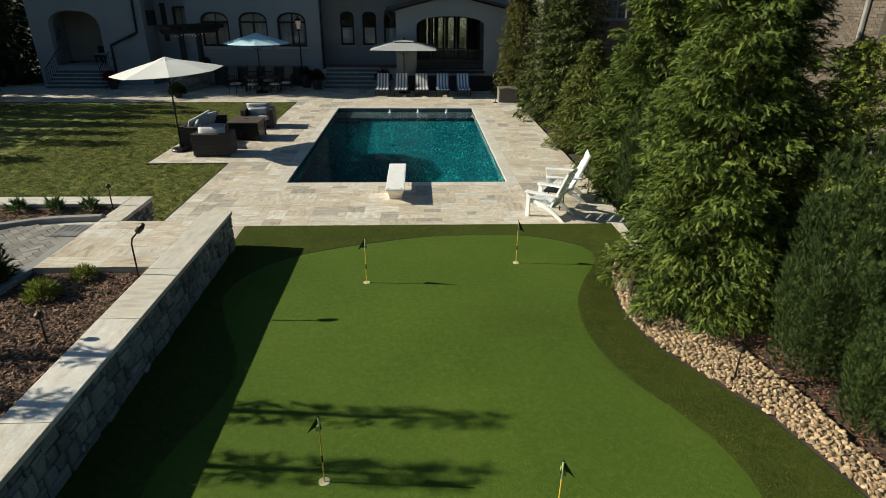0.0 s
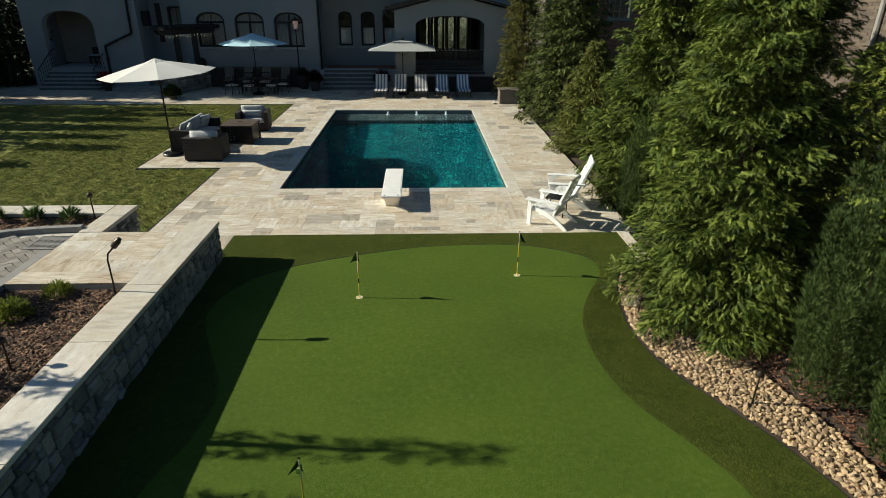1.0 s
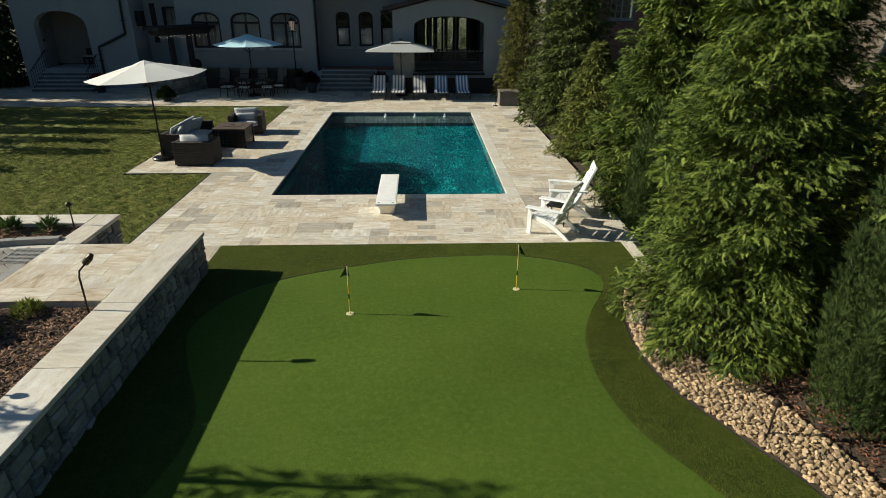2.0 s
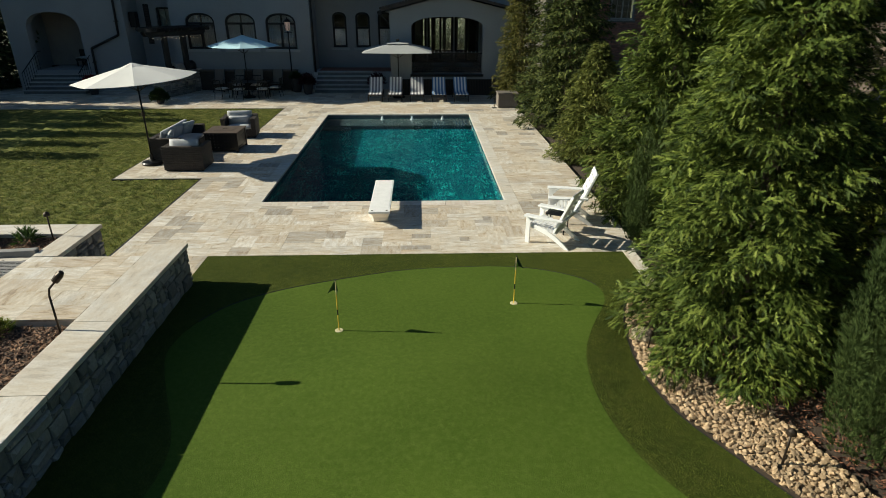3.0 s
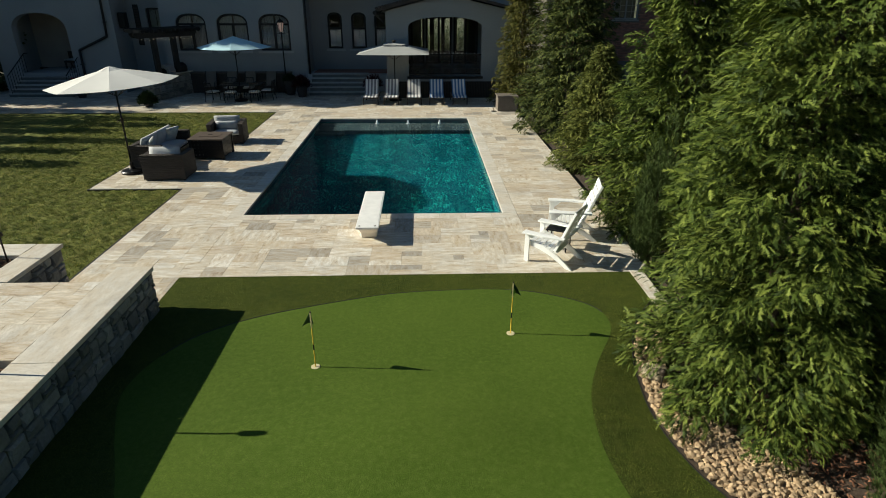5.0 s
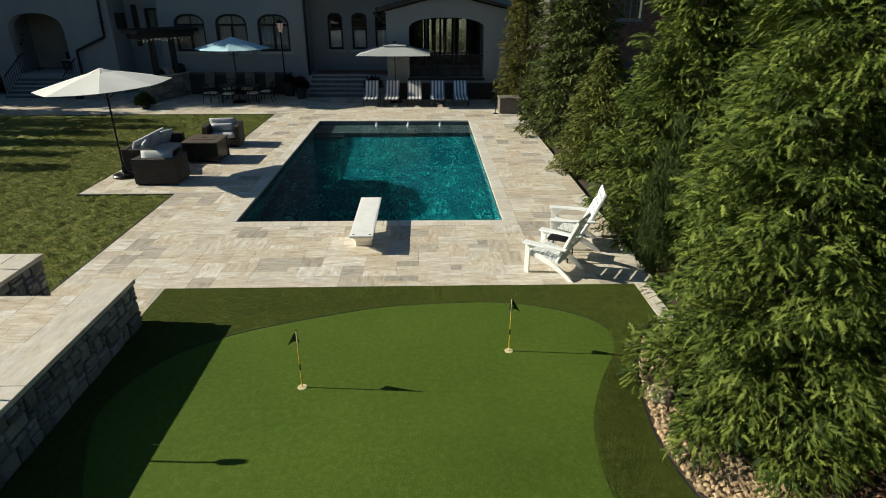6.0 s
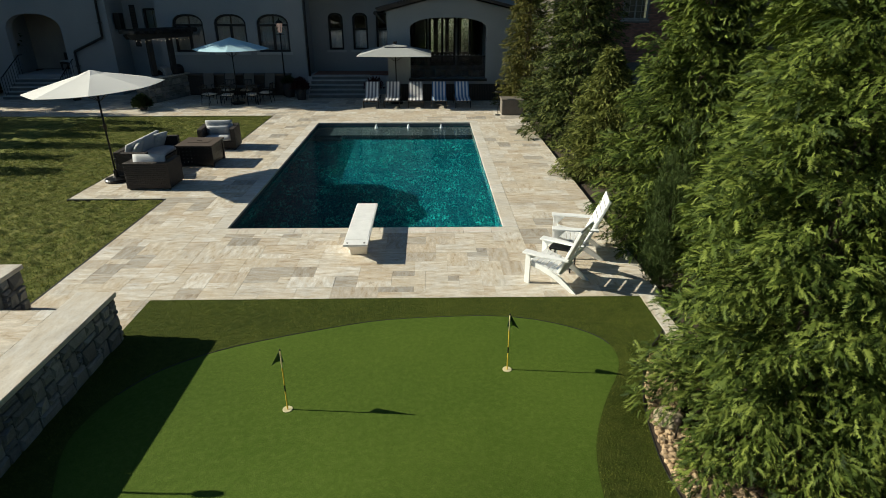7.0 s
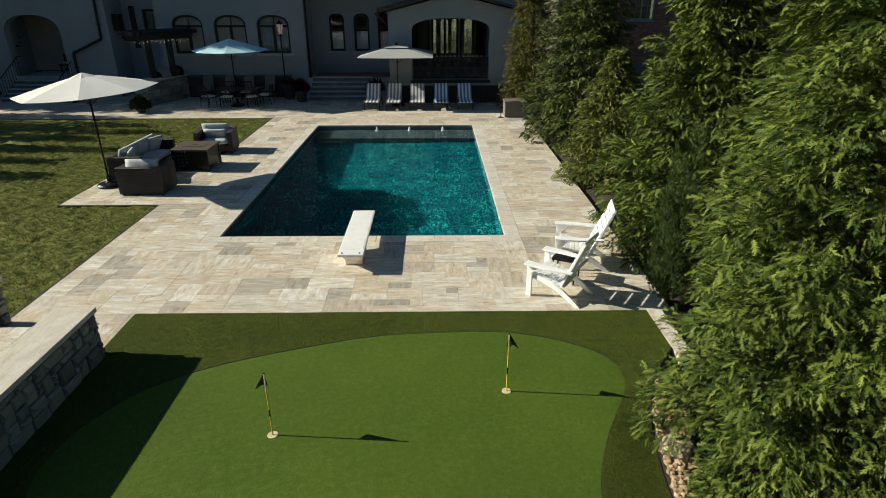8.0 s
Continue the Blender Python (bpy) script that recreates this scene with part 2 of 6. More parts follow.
STRIPE_GREY = striped("grey_striped_towel", (0.20, 0.20, 0.22), (0.78, 0.76, 0.73), 0.155)
TABLE_TOP = surf("stone_top", (0.065, 0.047, 0.036), (0.10, 0.074, 0.056), 5, 0.6, 0.2, 50)
POT = plain("dark_pot", (0.03, 0.026, 0.024), 0.6)
PAVER = surf("concrete_paver", (0.20, 0.18, 0.155), (0.30, 0.27, 0.235), 4, 0.9, 0.4, 60, vary="object", amount=0.3)
KERB = surf("grey_kerb", (0.22, 0.21, 0.20), (0.30, 0.29, 0.27), 4, 0.85, 0.3, 60)
# The third colour is that of the painted ripple light.
POOL_DARK = caustic_plaster("pool_plaster", (0.0004, 0.022, 0.046), (0.0008, 0.047, 0.072), (0.05, 0.66, 0.56))
POOL_LEDGE = surf("pool_ledge_plaster", (0.016, 0.026, 0.031), (0.032, 0.046, 0.052), 5, 0.7, 0.2, 22, dirt=0.5)
POOL_TILE = surf("waterline_tile", (0.10, 0.115, 0.125), (0.16, 0.175, 0.185), 12, 0.25, 0.1, 40)
WATER = water_mat()
FOAM = plain("bubbler_water", (0.66, 0.70, 0.72), 0.25)
ROCK_PIECE = surf("river_rock", (0.28, 0.185, 0.098), (0.48, 0.345, 0.205), 9, 0.75, 0.3, 60, vary="object", amount=0.55)
ROCK_FIELD = surf("river_rock_field", (0.28, 0.185, 0.098), (0.48, 0.345, 0.205), 9, 0.75, 0.3, 60, vary="island", amount=0.55)
EDGING = plain("black_edging", (0.012, 0.012, 0.012), 0.6)
BARK = surf("bark", (0.05, 0.035, 0.025), (0.10, 0.075, 0.05), 8, 0.95, 0.9, 30, stretch=(2, 2, 0.4), dist=0.03)
ARBOR = leaf("arborvitae_leaf", (0.016, 0.030, 0.006), (0.070, 0.104, 0.018), (0.195, 0.238, 0.050), 0.12)
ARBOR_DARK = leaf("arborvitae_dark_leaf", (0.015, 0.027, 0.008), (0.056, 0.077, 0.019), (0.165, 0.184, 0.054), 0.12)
ARBOR_OLIVE = leaf("arborvitae_olive_leaf", (0.034, 0.048, 0.010), (0.105, 0.122, 0.028), (0.220, 0.232, 0.062), 0.15)
ARBOR_BROWN = leaf("arborvitae_dry", (0.040, 0.048, 0.010), (0.086, 0.090, 0.020), (0.180, 0.155, 0.044), 0.2)
JUNIPER = leaf("juniper_leaf", (0.030, 0.052, 0.015), (0.064, 0.098, 0.030), (0.118, 0.158, 0.055), 0.18)
SHRUB = leaf("shrub_leaf", (0.08, 0.12, 0.02), (0.18, 0.225, 0.04), (0.32, 0.34, 0.08), 0.35)
# Pale leaf for the added shrubs that stand in for window reflections.
PALE_BACKDROP = leaf("pale_backdrop_leaf", (0.10, 0.15, 0.05), (0.42, 0.46, 0.36), (0.80, 0.80, 0.74), 0.3)
TUFT = leaf("tuft_leaf", (0.03, 0.06, 0.015), (0.06, 0.11, 0.03), (0.11, 0.17, 0.05), 0.25)
DARK_SHRUB = leaf("dark_shrub_leaf", (0.018, 0.035, 0.012), (0.035, 0.06, 0.02), (0.06, 0.085, 0.03), 0.2)
RED_LEAF = leaf("red_flower", (0.20, 0.01, 0.015), (0.32, 0.02, 0.03), (0.45, 0.05, 0.05), 0.3)
PURPLE_LEAF = leaf("purple_leaf", (0.03, 0.01, 0.015), (0.06, 0.018, 0.025), (0.10, 0.04, 0.04), 0.3)
BRICK = surf("brown_brick", (0.25, 0.105, 0.072), (0.34, 0.15, 0.10), 5, 0.9, 0.4, 40, vary="island", amount=0.4)
BRICK_TAN = surf("tan_brick", (0.105, 0.080, 0.058), (0.14, 0.108, 0.080), 5, 0.9, 0.4, 40, vary="island", amount=0.3)
FLAG_DARK = plain("flag_green", (0.012, 0.06, 0.028), 0.8)
FLAG_LIME = plain("flag_lime", (0.24, 0.38, 0.05), 0.8)
POLE_PALE = plain("pole_pale", (0.72, 0.60, 0.32), 0.45)
POLE_YELLOW = plain("pole_yellow", (0.70, 0.46, 0.05), 0.5)
BULB = plain("bulb_glow", (1.0, 0.82, 0.55), 0.4, emit=0.6)
LANTERN = plain("lantern_glass", (0.60, 0.42, 0.34), 0.3, emit=0.10)
BOX_TAUPE = surf("storage_box_resin", (0.13, 0.11, 0.09), (0.17, 0.145, 0.12), 3, 0.7, 0.3, 50)

# ---- mesh helpers ----


class Geo:
    """A mesh under way: vertices and faces, from simple solids."""

    def __init__(self):
        self.v, self.f = [], []

    def add(self, vs, fs, m=None):
        n = len(self.v)
        self.v += [tuple(m @ Vector(p)) if m else tuple(p) for p in vs]
        self.f += [tuple(i + n for i in q) for q in fs]
        return self

    def box(self, x0, x1, y0, y1, z0, z1, m=None):
        vs = [(x, y, z) for x in (x0, x1) for y in (y0, y1) for z in (z0, z1)]
        return self.add(vs, [(0, 1, 3, 2), (4, 6, 7, 5), (0, 4, 5, 1), (2, 3, 7, 6), (0, 2, 6, 4), (1, 5, 7, 3)], m)

    def beam(self, a, b, w, h):
        """A straight bar of w by h from a to b."""
        a, b = Vector(a), Vector(b)
        d = b - a
        q = d.to_track_quat("X", "Z").to_matrix().to_4x4()
        return self.box(0, d.length, -w / 2, w / 2, -h / 2, h / 2, Matrix.Translation(a) @ q)

    def lathe(self, prof, n=16, m=None):
        """Turns (radius, z) pairs round z."""
        vs = [(r * math.cos(2 * math.pi * k / n), r * math.sin(2 * math.pi * k / n), z) for r, z in prof for k in range(n)]
        fs = [(j * n + k, j * n + (k + 1) % n, (j + 1) * n + (k + 1) % n, (j + 1) * n + k) for j in range(len(prof) - 1) for k in range(n)]
        fs += [tuple(range(n))[::-1], tuple((len(prof) - 1) * n + k for k in range(n))]
        return self.add(vs, fs, m)

    def cyl(self, a, b, r0, r1=None, n=10):
        a, b = Vector(a), Vector(b)
        d = b - a
        q = d.to_track_quat("Z", "Y").to_matrix().to_4x4()
        return self.lathe([(r0, 0), (r0 if r1 is None else r1, d.length)], n, Matrix.Translation(a) @ q)

    def tube(self, pts, r, n=8):
        for a, b in zip(pts, pts[1:]):
            self.cyl(a, b, r, r, n)
        return self

    def prism(self, pts, axis, lo, hi):
        """A flat outline, pushed from lo to hi along the axis."""
        def put(u, v, w):
            return {"x": (w, u, v), "y": (u, w, v), "z": (u, v, w)}[axis]
        n = len(pts)
        vs = [put(u, v, lo) for u, v in pts] + [put(u, v, hi) for u, v in pts]
        fs = [tuple(range(n))[::-1], tuple(range(n, 2 * n))] + [(i, (i + 1) % n, n + (i + 1) % n, n + i) for i in range(n)]
        return self.add(vs, fs)

    def mesh(self, name, bevel=0.0, smooth=False, seg=2, weld=True):
        me = bpy.data.meshes.new(name)
        me.from_pydata(self.v, [], self.f)
        bm = bmesh.new()
        bm.from_mesh(me)
        if weld:
            bmesh.ops.remove_doubles(bm, verts=bm.verts, dist=1e-5)
        bmesh.ops.recalc_face_normals(bm, faces=bm.faces)
        if bevel:
            bmesh.ops.bevel(bm, geom=list(bm.edges), offset=bevel, segments=seg, profile=0.6, affect="EDGES", clamp_overlap=True)
        bm.to_mesh(me)
        bm.free()
        if smooth:
            me.polygons.foreach_set("use_smooth", [True] * len(me.polygons))
        return me


def raw_mesh(name, v, f):
    """A large mesh straight from arrays."""
    me = bpy.data.meshes.new(name)
    if not isinstance(f, np.ndarray):
        me.from_pydata(v.tolist() if isinstance(v, np.ndarray) else v, [], f)
        return me
    n, k = f.shape
    me.vertices.add(len(v))
    me.vertices.foreach_set("co", np.asarray(v, np.float32).ravel())
    me.loops.add(n * k)
    me.loops.foreach_set("vertex_index", f.astype(np.int32).ravel())
    me.polygons.add(n)
    me.polygons.foreach_set("loop_start", np.arange(0, n * k, k, dtype=np.int32))
    me.update(calc_edges=True)
    return me


def part(name, geo, material, parent, label="", bevel=0.0, smooth=False, m=None):
    """One mesh object under a thing or under a part."""
    me = geo.mesh(name, bevel, smooth) if isinstance(geo, Geo) else geo
    if not me.materials:
        me.materials.append(material)
    ob = new(name, me)
    ob.parent = parent
    if m is not None:
        ob.matrix_basis = m
    return tagged(ob, label)


def thing(name, m, label, category, group=""):
    ob = new(name)
    ob.matrix_basis = m
    return tagged(ob, label, category, group)


def solid(name, geo, material, label, category, kind="structure", bevel=0.0, smooth=False):
    """A piece of the setting, or a thing of a single mesh."""
    ob = part(name, geo, material, None, "", bevel, smooth)
    return tagged(ob, label, category, "", kind)


def stuff(name, me, material, parent, label="", category=""):
    me.materials.append(material)
    ob = new(name, me)
    ob.parent = parent
    return tagged(ob, label, category, "", "stuff")

# ---- ground, green and lawn ----
POOL_W, POOL_L = 6.1, 11.47
DECK_X0, DECK_X1, DECK_Y0, PATIO_Y, PATIO_Y1 = -2.13, 8.43, -3.21, 13.06, 21.0


def smooth_curve(pts, n):
    """A rounded line through the given plan points."""
    out = []
    for i in range(len(pts) - 1):
        p0, p1, p2, p3 = (Vector(pts[max(0, min(len(pts) - 1, k))]) for k in (i - 1, i, i + 1, i + 2))
        for s in range(n):
            t = s / n
            out.append(0.5 * ((2 * p1) + (p2 - p0) * t + (2 * p0 - 5 * p1 + 4 * p2 - p3) * t * t + (3 * p1 - p0 - 3 * p2 + p3) * t ** 3))
    return [(p.x, p.y) for p in out] + [tuple(pts[-1])]


def sheet(name, x0, x1, y0, y1, z, material, label, category, thick=0.05, kind="structure"):
    return solid(name, Geo().box(x0, x1, y0, y1, z - thick, z), material, label, category, kind)


g = Geo()
R = 900
for x0, x1, y0, y1 in ((-R, R, -R, -0.35), (-R, R, POOL_L + 0.35, R), (-R, -0.35, -0.35, POOL_L + 0.35), (POOL_W + 0.35, R, -0.35, POOL_L + 0.35)):
    g.add([(x0, y0, -0.12), (x1, y0, -0.12), (x1, y1, -0.12), (x0, y1, -0.12)], [(0, 1, 2, 3)])
solid("ground", g, GROUND, "rough grassy ground round the garden", "ground")

ROCK_EDGE = smooth_curve([(8.02, -4.3), (7.55, -4.95), (7.25, -5.66), (7.10, -6.37), (7.04, -7.13), (7.17, -7.96), (7.56, -8.80), (7.97, -9.60), (8.24, -10.5), (8.42, -11.6), (8.5, -14.0), (8.4, -19.0)], 6)
GREEN_R = smooth_curve([(5.2, -3.825), (5.7, -3.865), (6.13, -3.97), (6.54, -4.15), (6.91, -4.41), (7.09, -4.74), (7.05, -5.25), (6.60, -6.1), (6.30, -6.9), (6.22, -7.9), (6.42, -8.9), (6.86, -9.72), (7.12, -10.4), (7.15, -11.2), (6.8, -13.0), (5.6, -14.4), (4.0, -14.8)], 6)
GREEN_L = smooth_curve([(5.2, -3.825), (4.44, -3.86), (3.9, -3.91), (3.47, -3.985), (3.04, -4.11), (2.24, -4.38), (1.5, -4.69), (0.98, -5.03), (0.68, -5.33), (0.42, -5.8), (0.30, -6.3), (0.33, -6.72), (0.59, -7.37), (0.94, -8.10), (1.09, -8.54), (1.12, -8.99), (1.03, -9.52), (0.86, -10.05), (0.76, -10.8), (0.95, -12.6), (2.0, -14.2), (4.0, -14.8)], 6)


def green_height(x, y):
    h = 0.13 * math.exp(-((x - 4.4) ** 2 / 4.5 + (y + 7.4) ** 2 / 0.7)) + 0.06 * math.exp(-((x - 5.5) ** 2 / 2.0 + (y + 9.6) ** 2 / 1.5))
    return h


REX, REY = np.array([p[0] for p in ROCK_EDGE]), np.array([-p[1] for p in ROCK_EDGE])
GRX, GRY = np.array([p[0] for p in GREEN_R]), np.array([-p[1] for p in GREEN_R])


def bank_fall(y):
    """How far the turf falls from the green to the river rock."""
    s = np.clip((-np.asarray(y, float) - 4.9) / 1.4, 0, 1)
    return 0.10 * s * s * (3 - 2 * s)


def turf_height(x, y):
    """The fringe: level, but banked down towards the river rock."""
    a, b = np.interp(-y, GRY, GRX), np.interp(-y, REY, REX)
    s = np.clip((x - a) / np.maximum(b - a, 0.05), 0, 1)
    return -0.003 - bank_fall(y) * s ** 1.15


fr = [(-0.236, DECK_Y0), (8.02, DECK_Y0)] + [p for p in ROCK_EDGE if p[1] > -4.9] + [(float(np.interp(4.9, REY, REX)), -4.9)] + [(p[0] - 0.05, p[1]) for p in GREEN_R if -14.6 < p[1] < -4.9] + [(5.3, -19.0)] + [(-0.12, -19.0), (-0.12, -4.30), (-0.236, -4.30)]
g = Geo()
g.prism(fr, "z", -0.10, -0.003)
by = np.linspace(-4.9, -14.6, 80)
ba, bb = np.interp(-by, GRY, GRX) - 0.05, np.interp(-by, REY, REX)
M = 12
g.add([(a + (b - a) * k / M, y, float(turf_height(a + (b - a) * k / M, y)) - 0.001) for y, a, b in zip(by, ba, bb) for k in range(M + 1)],
      [(j * (M + 1) + k, j * (M + 1) + k + 1, (j + 1) * (M + 1) + k + 1, (j + 1) * (M + 1) + k)[::-1] for j in range(len(by) - 1) for k in range(M)])
fringe = solid("fringe_lawn", g, FRINGE, "longer olive artificial turf fringe round the green", "turf")
ys = -3.825 - 10.97 * np.linspace(0, 1, 110) ** 1.5
xl = np.interp(-ys, [-p[1] for p in GREEN_L], [p[0] for p in GREEN_L])
xr = np.interp(-ys, [-p[1] for p in GREEN_R], [p[0] for p in GREEN_R])
N = 48
vv = [(a + (b - a) * k / N, y, 0.002 - 0.004 * (abs(2 * k / N - 1) > 0.99) + green_height(a + (b - a) * k / N, y) * math.sin(math.pi * k / N)) for y, a, b in zip(ys, xl, xr) for k in range(N + 1)]
ff = [(j * (N + 1) + k, j * (N + 1) + k + 1, (j + 1) * (N + 1) + k + 1, (j + 1) * (N + 1) + k) for j in range(len(ys) - 1) for k in range(N)]
g = Geo()
g.add(vv, ff)
solid("putting_green", g, GREEN, "short bright green artificial putting turf with gentle mounds", "green", smooth=True)

g = Geo()
for line in (GREEN_L[:54], GREEN_R[:30]):
    for a, b in zip(line, line[1:]):
        g.beam((*a, 0.0015), (*b, 0.0015), 0.012, 0.006)
solid("turf_seam", g, EDGING, "thin dark seam between putting turf and fringe", "seam")

sheet("planting_bed", 6.5, 13.5, -19, 21.0, -0.114, SOIL, "dark mulch soil under the evergreens", "soil")
LAWN_X0, LAWN_X1, LAWN_Y0, LAWN_Y1 = -11.0, DECK_X0 - 0.03, -3.4, PATIO_Y - 0.03


def lawn_height(x, y):
    """Uneven tufts of grass, leaning one way, over a level lawn; flat at the edges."""
    n = lambda u, v, k: noise.noise((u, v, k))
    h = [0.040 * n(a * 3.1, b * 4.6, 1.0) + 0.042 * n(a * 6.5 + b * 2.0, b * 9.0, 5.0) + 0.016 * n(a * 15.0, b * 19.0, 9.0) for a, b in zip(x.ravel(), y.ravel())]
    edge = np.clip(np.minimum(np.minimum(x - LAWN_X0, LAWN_X1 - x), np.minimum(y - LAWN_Y0, LAWN_Y1 - y)) / 0.2, 0, 1)
    return -0.04 + np.array(h).reshape(x.shape) * edge


NX, NY = 146, 268
lx, ly = np.meshgrid(np.linspace(LAWN_X0, LAWN_X1, NX), np.linspace(LAWN_Y0, LAWN_Y1, NY))
LAWN_Z = lawn_height(lx, ly)
li = np.arange(NX * NY).reshape(NY, NX)
lawn_f = np.stack([li[:-1, :-1], li[:-1, 1:], li[1:, 1:], li[1:, :-1]], 2).reshape(-1, 4)
lawn_me = raw_mesh("lawn", np.stack([lx, ly, LAWN_Z], 2).reshape(-1, 3), lawn_f)
lawn_me.polygons.foreach_set("use_smooth", [True] * len(lawn_me.polygons))
solid("lawn", lawn_me, LAWN, "sunlit mown lawn with yellowed tips and long shade bands", "lawn")
solid("lawn_margin", Geo().box(-30, LAWN_X0, -19, LAWN_Y1, -0.095, -0.036).box(LAWN_X0, LAWN_X1, -19, LAWN_Y0, -0.095, -0.036), LAWN, "mown lawn reaching on past the garden", "lawn")


def lawn_z(x, y):
    i = np.clip(((x - LAWN_X0) / (LAWN_X1 - LAWN_X0) * (NX - 1)).round().astype(int), 0, NX - 1)
    j = np.clip(((y - LAWN_Y0) / (LAWN_Y1 - LAWN_Y0) * (NY - 1)).round().astype(int), 0, NY - 1)
    return LAWN_Z[j, i] - 0.004

sheet("lawn_corner", -2.4, DECK_X0 - 0.02, -4.9, -2.5, -0.043, LAWN, "lawn running into the corner by the wall", "lawn")

g = Geo()
for a, b in (((DECK_X0 - 0.03, -4.9), (DECK_X0 - 0.03, 2.09)), ((-4.60, 2.09), (DECK_X0 - 0.03, 2.09)), ((-4.60, 2.09), (-4.60, 8.2)), ((-4.60, 8.24), (DECK_X0 - 0.03, 8.24)), ((DECK_X0 - 0.03, 8.24), (DECK_X0 - 0.03, PATIO_Y)), ((-30, PATIO_Y - 0.03), (DECK_X0, PATIO_Y - 0.03))):
    g.beam((*a, -0.045), (*b, -0.040), 0.065, 0.06)
solid("lawn_edging", g, EDGING, "black metal edging between lawn and paving", "edging")
g = Geo()
for a, b in zip(ROCK_EDGE, ROCK_EDGE[1:]):
    g.beam((*a, -0.02 - float(bank_fall(a[1]))), (*b, -0.02 - float(bank_fall(b[1]))), 0.01, 0.046)
solid("bed_edging", g, EDGING, "thin black edging between turf and river rock", "edging")

# ---- pool ----
g = Geo()
D1, LEDGE_Y, BENCH = -1.85, 10.0, -0.36
g.box(-0.3, 0.0, -0.3, POOL_L + 0.3, D1 - 0.2, -0.05).box(POOL_W, POOL_W + 0.3, -0.3, POOL_L + 0.3, D1 - 0.2, -0.05)
g.box(0, POOL_W, -0.3, 0, D1 - 0.2, -0.05).box(0, POOL_W, POOL_L, POOL_L + 0.3, D1 - 0.2, -0.05)
rows = 40
fy = [(LEDGE_Y + 0.02) * k / rows for k in range(rows + 1)]
fz = [-0.90 - 0.12 * (1 - y / 10) - 0.85 * max(0.0, 1 - y / 4.6) ** 1.7 for y in fy]
g.add([(x, y, z) for y, z in zip(fy, fz) for x in (0, POOL_W)], [(2 * k, 2 * k + 1, 2 * k + 3, 2 * k + 2) for k in range(rows)])
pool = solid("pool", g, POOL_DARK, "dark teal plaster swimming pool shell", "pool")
g = Geo().box(0.003, POOL_W - 0.003, LEDGE_Y, POOL_L - 0.003, D1, BENCH)
g.box(0.003, 1.15, LEDGE_Y - 0.32, LEDGE_Y + 0.01, D1, -0.60)
part("sun_ledge", g, POOL_LEDGE, pool, "shallow ledge and entry steps under water")
g = Geo()
for x0, x1, y0, y1 in ((0, 0.004, 0, POOL_L), (POOL_W - 0.004, POOL_W, 0, POOL_L), (0, POOL_W, 0, 0.004), (0, POOL_W, POOL_L - 0.004, POOL_L)):
    g.box(x0, x1, y0, y1, -0.24, -0.052)
part("waterline_tile", g, POOL_TILE, pool, "dark glazed waterline tile band")
wn_, hn = 60, 112
wv = [(0.002 + (POOL_W - 0.004) * i / wn_, 0.002 + (POOL_L - 0.004) * j / hn, -0.125 + 0.004 * noise.noise((i * 0.35, j * 0.3, 0)) + 0.002 * noise.noise((i * 0.9, j * 0.9, 4))) for j in range(hn + 1) for i in range(wn_ + 1)]
wf = [(j * (wn_ + 1) + i, j * (wn_ + 1) + i + 1, (j + 1) * (wn_ + 1) + i + 1, (j + 1) * (wn_ + 1) + i) for j in range(hn) for i in range(wn_)]
water = solid("pool_water", raw_mesh("pool_water", np.array(wv), np.array(wf)), WATER, "clear rippled pool water, teal in the sun", "water", smooth=True)
water.data.polygons.foreach_set("use_smooth", [True] * len(water.data.polygons))
water.visible_shadow = False


def bubbler():
    t = thing("bubbler", pose(2.36, 11.0, BENCH), "white water bubbler jet on the shallow ledge", "fountain", "bubblers on the pool ledge")
    part("nozzle", Geo().cyl((0, 0, 0), (0, 0, 0.04), 0.05, 0.04, 12), BRONZE, t)
    part("jet", Geo().lathe([(0.06, 0.215), (0.085, 0.228), (0.07, 0.245), (0.05, 0.27), (0.042, 0.32), (0.03, 0.36), (0.008, 0.39)], 12), FOAM, t, "frothing white jet of water", smooth=True)
    return t


b0 = bubbler()
for x in (3.62, 4.91):
    copy_thing(b0, pose(x, 11.0, BENCH, 0, 0, 50 * x))

# ---- evergreen planting: numbers for crowns ----


def turn_to(dirs, roll):
    """Frames whose x axis points along each direction, turned by roll."""
    d = dirs / np.linalg.norm(dirs, axis=1)[:, None]
    up = np.tile([0.0, 0.0, 1.0], (len(d), 1))
    up[np.abs(d[:, 2]) > 0.95] = [1.0, 0.0, 0.0]
    y = np.cross(up, d)
    y /= np.linalg.norm(y, axis=1)[:, None]
    z = np.cross(d, y)
    c, s = np.cos(roll)[:, None], np.sin(roll)[:, None]
    return np.stack([d, y * c + z * s, z * c - y * s], axis=2)


def scatter(tv, tf, pos, rot, size):
    """Many copies of a small template in one mesh."""
    n = len(pos)
    v = np.einsum("nij,kj->nki", rot, tv) * size[:, None, None] + pos[:, None, :]
    f = np.array(tf)[None, :, :] + (np.arange(n) * len(tv))[:, None, None]
    return v.reshape(-1, 3), f.reshape(-1, f.shape[2])


